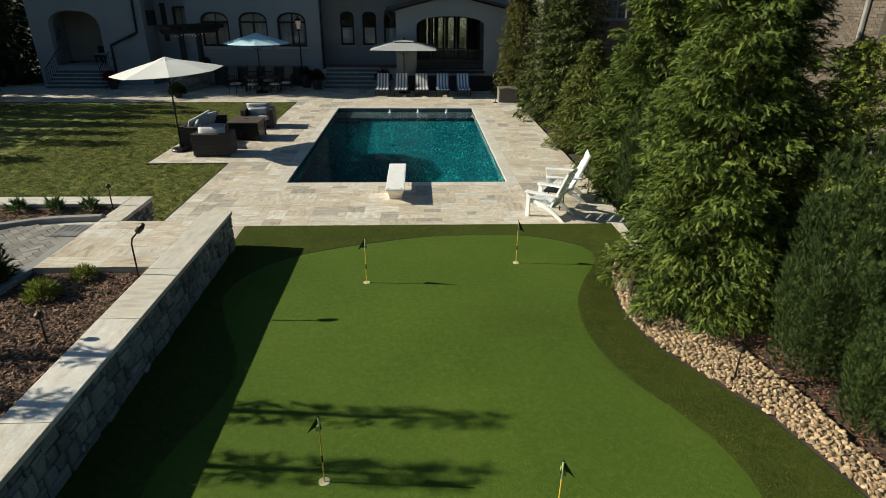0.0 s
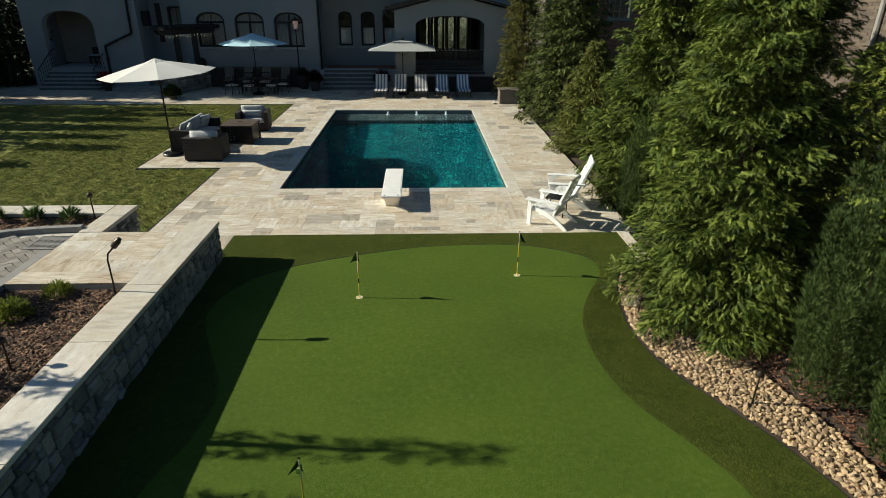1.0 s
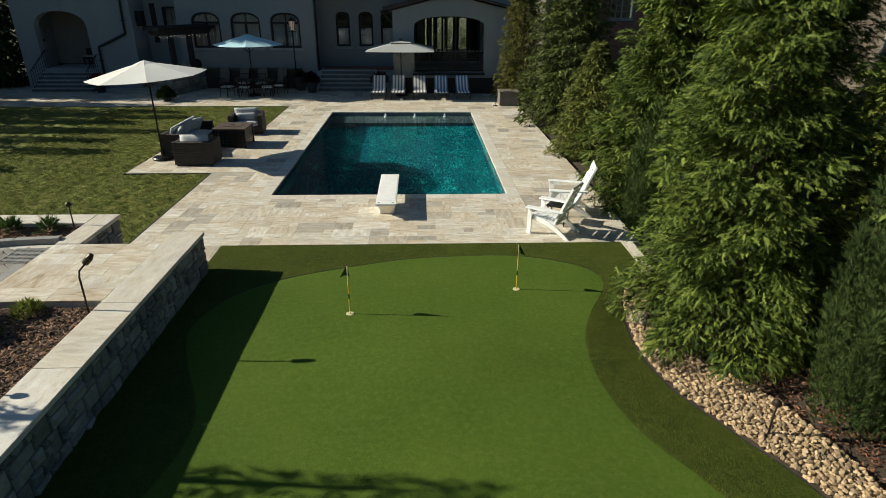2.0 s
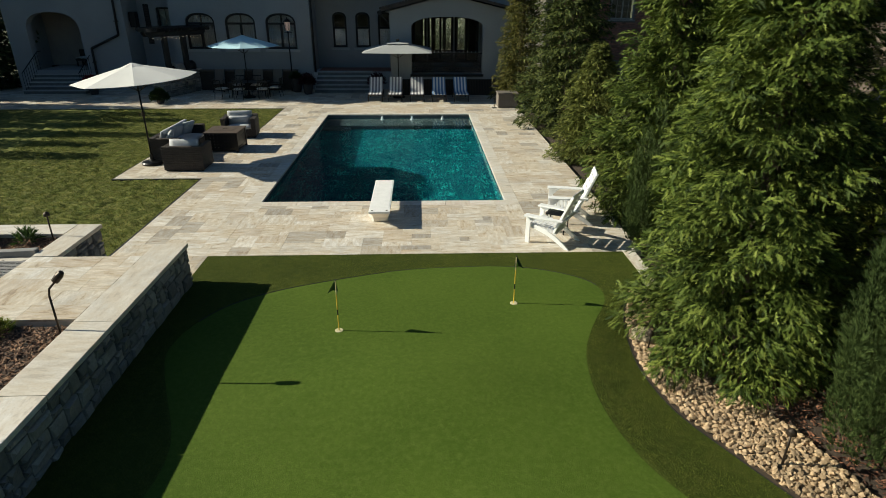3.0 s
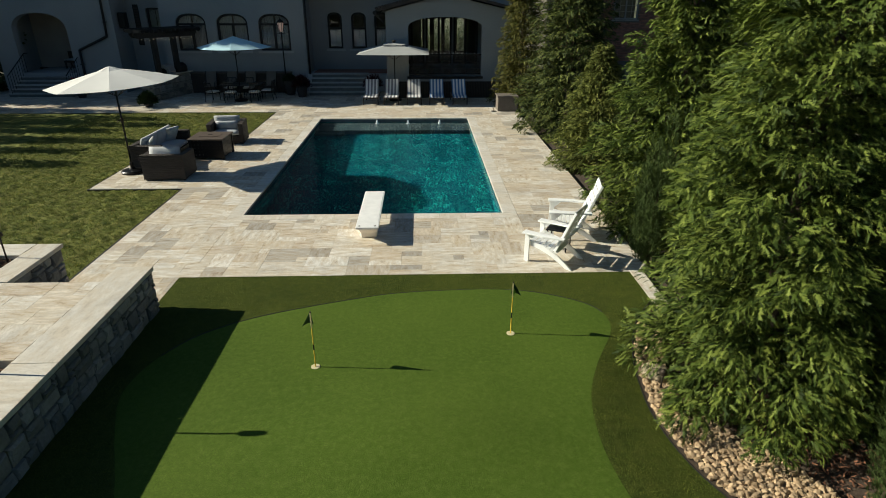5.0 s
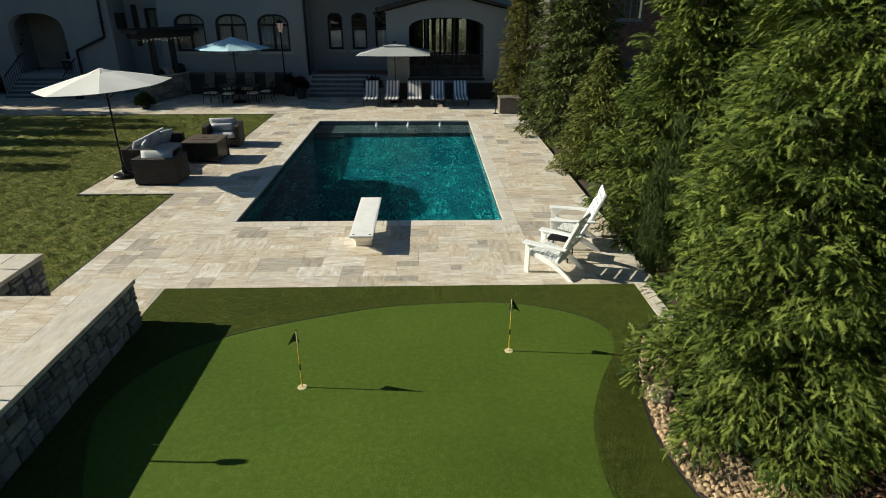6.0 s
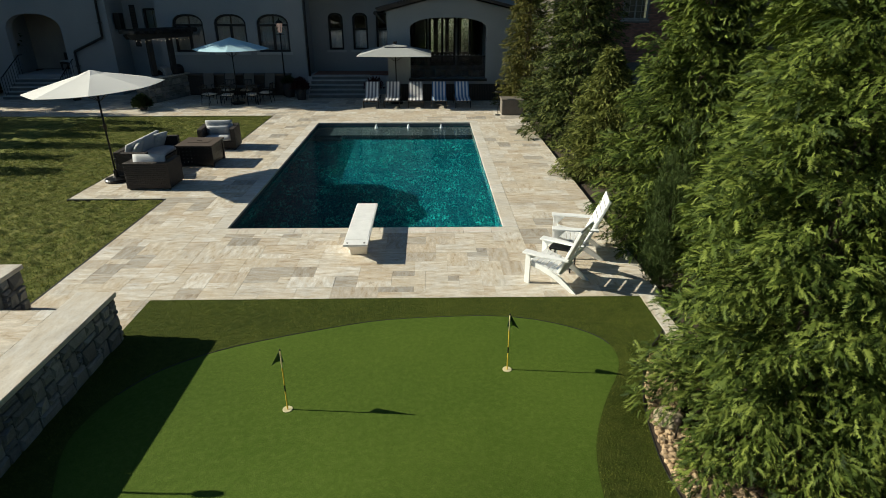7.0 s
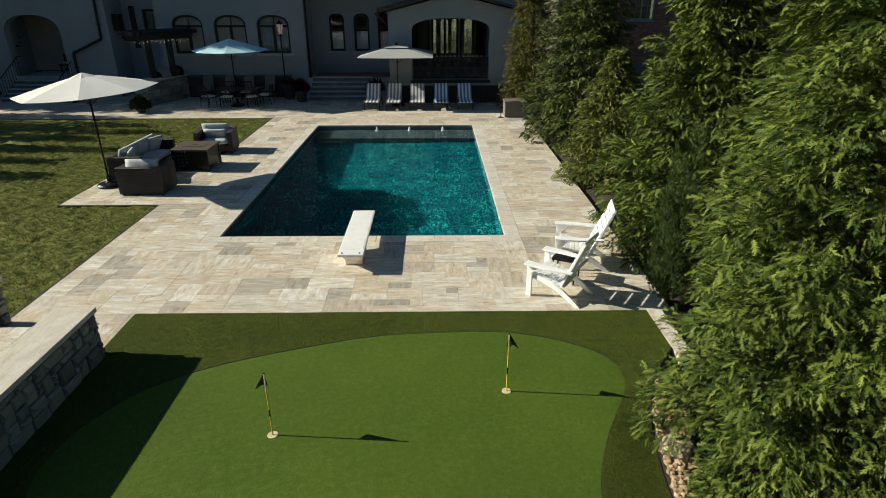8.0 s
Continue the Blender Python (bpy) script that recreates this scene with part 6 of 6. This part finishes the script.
def pergola():
    t = thing("pergola", pose(-8.23, 17.43, 0, 0, 0, 53.6), "dark timber pergola with string lights above the grill island", "pergola")
    for x in (-0.60, 0.42):
        part("post", Geo().box(x - 0.11, x + 0.11, -0.11, 0.11, 1.122, 2.85), DARK_FRAME, t, bevel=0.012)
    for y in (-0.17, 0.17):
        part("beam", Geo().prism([(-1.62, 2.95), (-1.50, 2.80), (1.50, 2.80), (1.62, 2.95), (1.62, 3.03), (-1.62, 3.03)], "y", y - 0.05, y + 0.05), DARK_FRAME, t, bevel=0.006)
    for k in range(15):
        x = -1.54 + 0.22 * k
        part("rafter", Geo().prism([(-0.70, 3.11), (-0.60, 3.035), (0.60, 3.035), (0.70, 3.11), (0.70, 3.19), (-0.70, 3.19)], "x", x - 0.025, x + 0.025), DARK_FRAME, t)
    for k in range(5):
        part("lath", Geo().box(-1.58, 1.58, -0.62 + 0.3 * k, -0.57 + 0.3 * k, 3.195, 3.23), DARK_FRAME, t)
    sl = thing("string_lights", pose(-8.23, 17.43, 0, 0, 0, 53.6), "string of small warm bulbs along the pergola beam", "string lights")
    pts = [(-1.5 + 0.2 * k, -0.24, 2.80 - 0.10 * math.sin(k * math.pi / 5) ** 2) for k in range(16)]
    part("cable", Geo().tube(pts, 0.006, 5), BLACK_METAL, sl)
    bulb = Geo().lathe([(0.006, 0.0), (0.013, -0.012), (0.015, -0.028), (0.005, -0.042)], 8).mesh("bulb", smooth=True)
    for p in pts[1:-1]:
        part("bulb", bulb, BULB, sl, m=pose(*p))
    return t


pergola()

# ---- dining corner ----


def dining_table():
    t = thing("dining_table", pose(-4.5, 16.35, 0), "dark metal dining table under the blue umbrella", "table")
    part("tabletop", Geo().box(-0.95, 0.95, -0.50, 0.50, 0.70, 0.735), BLACK_METAL, t, bevel=0.008)
    for x in (-0.82, 0.82):
        for y in (-0.40, 0.40):
            part("leg", Geo().cyl((x, y, 0), (x * 0.95, y * 0.95, 0.70), 0.025, 0.025, 8), BLACK_METAL, t)
    return t


dining_table()


def iron_chair(m, label, group):
    t = thing("iron_chair", m, label, "chair", group)
    for x in (-0.22, 0.22):
        part("front_leg", Geo().tube([(x, -0.24, 0), (x, -0.22, 0.42)], 0.014, 6), BLACK_METAL, t)
        part("back_leg", Geo().tube([(x, 0.30, 0), (x, 0.22, 0.42), (x, 0.30, 0.92)], 0.014, 6), BLACK_METAL, t)
        part("arm", Geo().tube([(x * 1.1, -0.22, 0.42), (x * 1.15, -0.22, 0.64), (x * 1.1, 0.25, 0.66)], 0.013, 6), BLACK_METAL, t)
    part("seat_frame", Geo().box(-0.24, 0.24, -0.25, 0.24, 0.40, 0.425), BLACK_METAL, t)
    cushion("seat_cushion", -0.25, 0.25, -0.27, 0.22, 0.425, 0.51, CREAM, t, label="white seat cushion")
    part("back_rail", Geo().box(-0.23, 0.23, 0.285, 0.31, 0.87, 0.91), BLACK_METAL, t)
    for k in range(6):
        part("back_bar", Geo().cyl((-0.18 + 0.072 * k, 0.23, 0.46), (-0.18 + 0.072 * k, 0.295, 0.88), 0.008, 0.008, 5), BLACK_METAL, t)
    return t


i0 = iron_chair(pose(-5.75, 15.75, 0, 0, 0, 155), "black iron dining chair with a white seat cushion", "iron chairs round the dining table")
for x, y_, a in ((-4.85, 15.55, 185), (-3.75, 15.7, 200), (-3.25, 16.3, 265), (-4.4, 17.1, 5), (-5.3, 17.1, -8)):
    copy_thing(i0, pose(x, y_, 0, 0, 0, a))


def sling_chair(m, label, group):
    t = thing("sling_chair", m, label, "chair", group)
    part("sling", Geo().prism([(-0.28, 0.44), (0.18, 0.40), (0.40, 1.08), (0.42, 1.07), (0.20, 0.38), (-0.28, 0.42)], "x", -0.25, 0.25), BOX_TAUPE, t, "taupe mesh sling")
    for s in (-1, 1):
        part("side_frame", Geo().tube([(s * 0.27, -0.30, 0), (s * 0.27, -0.28, 0.62), (s * 0.27, 0.25, 0.62), (s * 0.27, 0.32, 0.0)], 0.016, 6), BLACK_METAL, t)
        part("back_tube", Geo().tube([(s * 0.26, -0.28, 0.43), (s * 0.26, 0.18, 0.39), (s * 0.26, 0.41, 1.10)], 0.015, 6), BLACK_METAL, t)
    return t


k0 = sling_chair(pose(-6.55, 17.95, 0, 0, 0, 4), "taupe sling chair against the low ledge", "sling chairs in a row by the house")
for x, a in ((-5.55, -5), (-4.55, 3), (-3.55, -3)):
    copy_thing(k0, pose(x, 17.95, 0, 0, 0, a))
lg = thing("stone_ledge", pose(-5.6, 18.65, 0), "long dark low ledge along the house wall", "ledge")
part("body", Geo().box(-3.0, 3.0, -0.2, 0.24, 0, 0.96), DARK_WOOD, lg)
part("top", Geo().box(-3.05, 3.05, -0.26, 0.24, 0.96, 1.02), TABLE_TOP, lg, bevel=0.01)

# ---- path lights ----


def path_light(x, y, z, h, reach, label):
    """A bronze stake with a bent neck and a small hooded head."""
    t = thing("path_light", pose(x, y, z), label, "path light")
    pts = [(0, 0, -0.04), (0, 0, h * 0.70), (reach * 0.15, 0, h * 0.82), (reach * 0.7, 0, h * 0.93), (reach, 0, h)]
    part("stem", Geo().tube(pts if reach else [(0, 0, -0.04), (0, 0, h)], 0.013, 8), BRONZE, t, smooth=True)
    if reach:
        part("head", Geo().lathe([(0.015, -0.07), (0.045, -0.05), (0.05, 0.05), (0.03, 0.11), (0.005, 0.12)], 12, pose(reach, 0, h, 0, 42, 0)), BRONZE, t, "hooded spot head")
    else:
        part("shade", Geo().lathe([(0.050, -0.045), (0.054, -0.034), (0.047, 0.004), (0.024, 0.024), (0.006, 0.036)], 16, pose(0, 0, h)), BRONZE, t, "domed bronze shade")
        part("lens", Geo().lathe([(0.03, -0.05), (0.03, -0.01)], 10, pose(0, 0, h)), CREAM, t)
    return t


path_light(-0.70, -7.15, TOP - 0.08, 0.82, 0.16, "bronze bent-neck spotlight in the mulch bed")
path_light(-2.62, -3.92, TOP - 0.08, 0.50, 0.0, "bronze path light with a domed shade in the bed")
path_light(-1.06, -8.95, TOP - 0.08, 0.42, 0.0, "bronze path light with a domed shade in the mulch")
path_light(7.95, -8.95, -0.07, 0.50, 0.0, "bronze path light with a domed shade in the river rock")
path_light(7.30, -6.62, -0.07, 0.30, 0.0, "bronze path light half hidden under the arborvitae")

# ---- beds: plants, mulch, drain, kerb ----
shrub(-1.80, -7.75, TOP - 0.08, 0.22, 0.24, 420, 0.08, 81, SHRUB, "yellow-green young shrub in the mulch")
shrub(-1.55, -7.08, TOP - 0.08, 0.19, 0.13, 260, 0.07, 82, SHRUB, "low yellow-green perennial in the mulch")
for k, x in enumerate((-4.42, -3.70, -3.02)):
    shrub(x, -4.02, TOP - 0.08, 0.13, 0.16, 60, 0.15, 84 + k, TUFT, "tuft of dark blade-like leaves in the bed", "grass_tuft", "plant")
shrub(-2.92, -7.32, TOP - 0.08, 0.38, 0.78, 900, 0.12, 88, DARK_SHRUB, "dark rounded evergreen shrub beside the drive")
g = Geo()
kp = [(-9.0, -5.6), (-5.0, -5.35), (-4.13, -5.06), (-3.6, -4.80), (-3.2, -4.70), (-2.47, -4.62)]
for a, b in zip(kp, kp[1:]):
    g.beam((*a, TOP - 0.03), (*b, TOP - 0.03), 0.14, 0.16)
solid("kerb", g, KERB, "grey concrete kerb between bed and drive", "kerb", bevel=0.02)
solid("drive_border", Geo().box(-2.62, -2.46, -9, -5.6, TOP - 0.06, TOP - 0.012), KERB, "grey concrete border along the drive", "kerb", bevel=0.008)
dr = thing("drain_grate", pose(-2.99, -5.56, TOP - 0.03), "square grey drain grate in the drive", "drain")
part("grate_frame", Geo().box(0, 0.56, 0, 0.03, 0, 0.022).box(0, 0.56, 0.55, 0.58, 0, 0.022).box(0, 0.03, 0.03, 0.55, 0, 0.022).box(0.53, 0.56, 0.03, 0.55, 0, 0.022), KERB, dr)
# No hole is cut: a black plate gives the shade below the bars.
part("pit", Geo().box(0.03, 0.53, 0.03, 0.55, -0.004, 0.003), EDGING, dr, "flat black plate in place of the shade inside the drain")
for k in range(9):
    part("bar", Geo().box(0.03, 0.53, 0.06 + k * 0.055, 0.085 + k * 0.055, 0.003, 0.02), KERB, dr)
for k in range(4):
    part("bar", Geo().box(0.12 + 0.105 * k, 0.135 + 0.105 * k, 0.03, 0.55, 0.003, 0.019), KERB, dr)


def chips(name, rects, density, z, seed, size, material, label):
    """Shredded bark: thin bent slivers lying at all angles."""
    rng = np.random.default_rng(seed)
    tv = np.array([(-0.5, -0.16, 0), (0.5, -0.12, 0.03), (0.48, 0.14, 0), (-0.46, 0.17, 0.02), (0.02, 0.0, 0.13)])
    tf = [(0, 1, 4), (1, 2, 4), (2, 3, 4), (3, 0, 4)]
    pos = []
    for x0, x1, y0, y1 in rects:
        n = int((x1 - x0) * (y1 - y0) * density)
        pos.append(np.stack([rng.uniform(x0, x1, n), rng.uniform(y0, y1, n), z + rng.uniform(0, 0.03, n)], 1))
    pos = np.concatenate(pos)
    n = len(pos)
    a = rng.uniform(0, 6.283, n)
    dirs = np.stack([np.cos(a), np.sin(a), rng.normal(0, 0.35, n)], 1)
    v, f = scatter(tv, tf, pos, turn_to(dirs, rng.normal(0, 0.5, n)), size * rng.uniform(0.5, 1.5, n))
    stuff(name, raw_mesh(name, v, f), material, None, label, "mulch")


chips("bark_mulch", [(-2.6, -0.66, -12.5, -6.92), (-5.6, -2.47, -4.6, -3.86)], 1900, TOP - 0.10, 90, 0.05, MULCH, "shredded brown bark mulch in the raised beds")
chips("bed_mulch", [(7.9, 9.6, -8.6, -5.0), (8.55, 9.6, -11.2, -8.6)], 420, -0.108, 91, 0.05, NEEDLES, "rusty bark mulch under the evergreens")

# ---- river rock ----


def pebble(seed):
    rng = random.Random(seed)
    vs, fs, n = [(0, 0, 0.5)], [], 6
    ex, ey = rng.uniform(0.75, 1.05), rng.uniform(0.50, 0.90)
    for r, z in ((0.62, 0.38), (1.0, 0.02), (0.66, -0.36)):
        for k in range(n):
            a = 2 * math.pi * (k + rng.uniform(-0.38, 0.38)) / n
            q = r * rng.uniform(0.6, 1.25)
            vs.append((0.5 * ex * q * math.cos(a), 0.5 * ey * q * math.sin(a), z * 0.46 + rng.uniform(-0.05, 0.05)))
    vs[0] = (rng.uniform(-0.15, 0.15), rng.uniform(-0.1, 0.1), 0.22)
    for k in range(n):
        j = (k + 1) % n
        fs.append((0, 1 + k, 1 + j))
        for row in (0, 1):
            a = 1 + row * n
            fs.append((a + k, a + n + k, a + n + j, a + j))
    return Geo().add(vs, fs)


def river_rock():
    rng = random.Random(17)
    kinds = [pebble(100 + k) for k in range(10)]
    meshes = [q.mesh("stone") for q in kinds]
    arr = [(np.array(q.v), q.f) for q in kinds]
    bed = solid("rock_bed", Geo().prism([(p[0] + 0.02, p[1]) for p in ROCK_EDGE[6:]] + [(8.8, -19), (8.75, -10.4), (8.75, -9.3), (8.5, -7.9), (8.2, -5.5)], "z", -0.118, -0.104), SOIL, "bed of tan river rock along the turf edge", "rock bed")
    pts = []
    for _ in range(90000):
        k = rng.randrange(6, len(ROCK_EDGE) - 9)
        s, w = rng.random(), rng.random()
        a, b = Vector(ROCK_EDGE[k]), Vector(ROCK_EDGE[k + 1])
        p = a.lerp(b, s)
        d = (b - a).normalized()
        out = Vector((-d.y, d.x))
        if out.x < 0:
            out = -out
        width = 0.36 + 0.56 * max(0.0, min(1.0, (-p.y - 6.6) / 1.8)) - 0.48 * max(0.0, min(1.0, (-p.y - 8.9) / 1.5))
        q = p + out * (0.05 + w * width)
        size = rng.choice((0.020, 0.023, 0.026, 0.030, 0.034, 0.042, 0.055, 0.085)) * rng.uniform(0.85, 1.2)
        pts.append((q.x, q.y, size))
    cell, keep = {}, []
    pts.sort(key=lambda q: -q[2])
    for x, y, s in pts:
        c = (int(x / 0.085), int(y / 0.085))
        near = [o for i in (-1, 0, 1) for j in (-1, 0, 1) for o in cell.get((c[0] + i, c[1] + j), ())]
        hits = sum((x - o[0]) ** 2 + (y - o[1]) ** 2 < (0.34 * (s + o[2])) ** 2 for o in near)
        if hits > 2:
            continue
        cell.setdefault(c, []).append((x, y, s))
        keep.append((x, y, s, 0.022 * hits))
    keep.sort(key=lambda q: abs(q[1] + 8.6) + abs(q[0] - 7.5))
    fv, ff, n0 = [], [], 0
    for i, (x, y, s, lift) in enumerate(keep):
        m = pose(x, y, -0.02 - float(bank_fall(y)) * 0.85 + s * 0.2 + lift, rng.uniform(-38, 38), rng.uniform(-38, 38), rng.uniform(0, 360)) @ Matrix.Scale(s * 1.12, 4)
        k = rng.randrange(10)
        if i < 290:
            part("stone", meshes[k], ROCK_PIECE, bed, m=m)
        else:
            v = arr[k][0] @ np.array(m.to_3x3()).T + np.array(m.translation)
            fv.append(v)
            ff += [tuple(q + n0 for q in f) for f in arr[k][1]]
            n0 += len(v)
    me = raw_mesh("stone_field", np.concatenate(fv), ff)
    stuff("stone_field", me, ROCK_FIELD, bed)


river_rock()

# ---- grass blades ----


def blades(name, keep, rect, density, z, seed, h, w, material, label, cat):
    rng = np.random.default_rng(seed)
    x0, x1, y0, y1 = rect
    n = int((x1 - x0) * (y1 - y0) * density)
    x, y = rng.uniform(x0, x1, n), rng.uniform(y0, y1, n)
    ok = keep(x, y)
    x, y = x[ok], y[ok]
    n = len(x)
    a, hh = rng.uniform(0, 6.283, n), h * rng.uniform(0.5, 1.4, n)
    lx, ly = rng.normal(0, 0.55, n) * hh, rng.normal(0, 0.55, n) * hh
    dx, dy = np.cos(a) * w, np.sin(a) * w
    z = z(x, y) if callable(z) else np.full(n, z)
    v = np.stack([np.stack([x - dx, y - dy, z], 1), np.stack([x + dx, y + dy, z], 1), np.stack([x + lx, y + ly, z + hh], 1)], 1).reshape(-1, 3)
    stuff(name, raw_mesh(name, v, np.arange(3 * n).reshape(-1, 3)), material, None, label, cat)


GLX, GLY = np.array([p[0] for p in GREEN_L]), np.array([-p[1] for p in GREEN_L])
blades("fringe_grass", lambda x, y: (x < np.interp(-y, REY, REX) - 0.02) & ((y > -3.835) | (x < np.interp(-y, GLY, GLX) - 0.01) | (x > np.interp(-y, GRY, GRX) + 0.01)), (-0.23, 8.4, -13.6, DECK_Y0 - 0.01), 6000, lambda x, y: turf_height(x, y) - 0.003, 95, 0.017, 0.0028, FRINGE_BLADE, "olive artificial grass blades of the fringe", "grass")
blades("lawn_grass", lambda x, y: ~((x > -4.58) & (y > 2.09) & (y < 8.24)) & ((y > -3.3)), (-9.5, DECK_X0 - 0.05, -3.3, PATIO_Y - 0.06), 1500, lawn_z, 96, 0.04, 0.006, BLADE, "mown lawn blades with dry tips", "grass")

# ---- neighbouring houses ----


def brick_wall(parent, x0, x1, z0, z1, y, material, skip=None):
    """Courses of brick along x, facing -y."""
    rng = random.Random(5)
    fv, ff = [], []
    z, row = z0, 0
    while z < z1:
        x = x0 - (row % 2) * 0.11
        while x < x1:
            if not (skip and skip(x, z)):
                g = Geo().box(max(x, x0), min(x + 0.21, x1), y - 0.012 - rng.uniform(0, 0.004), y + 0.02, z, z + 0.064)
                n = len(fv)
                fv += g.v
                ff += [tuple(i + n for i in f) for f in g.f]
            x += 0.22
        z += 0.075
        row += 1
    stuff("brick_field", raw_mesh("brick_field", fv, ff), material, parent)


def brick_house():
    h = thing("brick_house", pose(14.0, 22.2, 0), "brown brick neighbouring house in shade behind the trees", "house")
    part("wall", Geo().box(-2.2, 1.08, 0, 0.3, -0.1, 7).box(2.55, 12, 0, 0.3, -0.1, 7).box(1.08, 2.55, 0, 0.3, -0.1, 3.4).box(1.08, 2.55, 0, 0.3, 5.2, 7).box(-2.2, -1.9, 0.3, 9, -0.1, 7), MORTAR, h)
    brick_wall(h, -2.2, 6.0, 1.2, 5.6, 0, BRICK, lambda x, z: 0.88 < x < 2.5 and 3.3 < z < 5.2)
    part("roof", Geo().prism([(-0.5, 6.9), (9, 6.9), (4.5, 10)], "x", -2.7, 12.5), ROOF, h)
    w = part("window", Geo().box(1.10, 1.18, 0.05, 0.12, 3.45, 5.15).box(2.45, 2.53, 0.05, 0.12, 3.45, 5.15).box(1.18, 2.45, 0.05, 0.12, 3.45, 3.53).box(1.18, 2.45, 0.05, 0.12, 5.07, 5.15).box(1.78, 1.85, 0.05, 0.12, 3.53, 5.07), KERB, h, "grey-framed window with glazing bars")
    for k in range(3):
        part("glazing_bar", Geo().box(1.18, 2.45, 0.07, 0.10, 3.85 + 0.32 * k, 3.875 + 0.32 * k), KERB, w)
    for x in (1.48, 2.15):
        part("glazing_bar", Geo().box(x - 0.012, x + 0.012, 0.07, 0.10, 3.53, 5.07), KERB, w)
    part("pane", Geo().box(1.17, 2.46, 0.10, 0.106, 3.5, 5.1), PANE, w)
    part("room", Geo().box(1.0, 2.6, 0.9, 0.95, 3.2, 5.3), INTERIOR, h, "dark room behind the window")
    part("sill", Geo().box(1.02, 2.6, -0.05, 0.06, 3.36, 3.44), KERB, h)
    return h


brick_house()


def tan_house():
    h = thing("brick_house", pose(14.6, 4.0, 0, 0, 0, -90), "tan brick neighbouring house in the sun behind the trees", "house")
    part("wall", Geo().box(0, 12, 0, 0.3, -0.1, 7.5), MORTAR, h)
    brick_wall(h, 0, 9.5, 2.0, 6.8, 0, BRICK_TAN)
    part("roof", Geo().prism([(-0.5, 7.4), (9, 7.4), (4.5, 10.4)], "x", -0.5, 12.5), ROOF, h)
    part("downpipe", Geo().tube([(4.6, -0.07, 7.2), (4.6, -0.07, 0.1)], 0.06), KERB, h, "pale downpipe")
    part("shutter", Geo().box(5.2, 5.6, -0.05, 0.0, 3.6, 5.4), DARK_WOOD, h)
    return h


tan_house()

# Added behind the house, in place of pale reflections in the porch windows.
for k, (x, y_) in enumerate(((4.6, 28.6), (6.3, 29.4))):
    shrub(x, y_, -0.1, 1.5, 3.6, 2600, 0.26, 120 + k, PALE_BACKDROP, "pale shrub added beyond the house for bright patches in the porch windows", "flowering_shrub")

# ---- portico furniture ----


def bench(m):
    t = thing("bench", m, "dark cushioned bench inside the shaded portico", "bench")
    part("seat", Geo().box(-0.9, 0.9, -0.3, 0.3, 0.30, 0.40), DARK_WOOD, t, bevel=0.01)
    part("backrest", Geo().box(-0.9, 0.9, 0.24, 0.32, 0.40, 0.85), DARK_WOOD, t, bevel=0.01)
    cushion("seat_cushion", -0.88, 0.88, -0.28, 0.24, 0.40, 0.52, PILLOW, t)
    for x in (-0.84, 0.84):
        for y in (-0.26, 0.26):
            part("leg", Geo().box(x - 0.03, x + 0.03, y - 0.03, y + 0.03, 0, 0.30), DARK_WOOD, t)
    return t


bench(pose(-14.1, 20.7, 0.996))

pave()
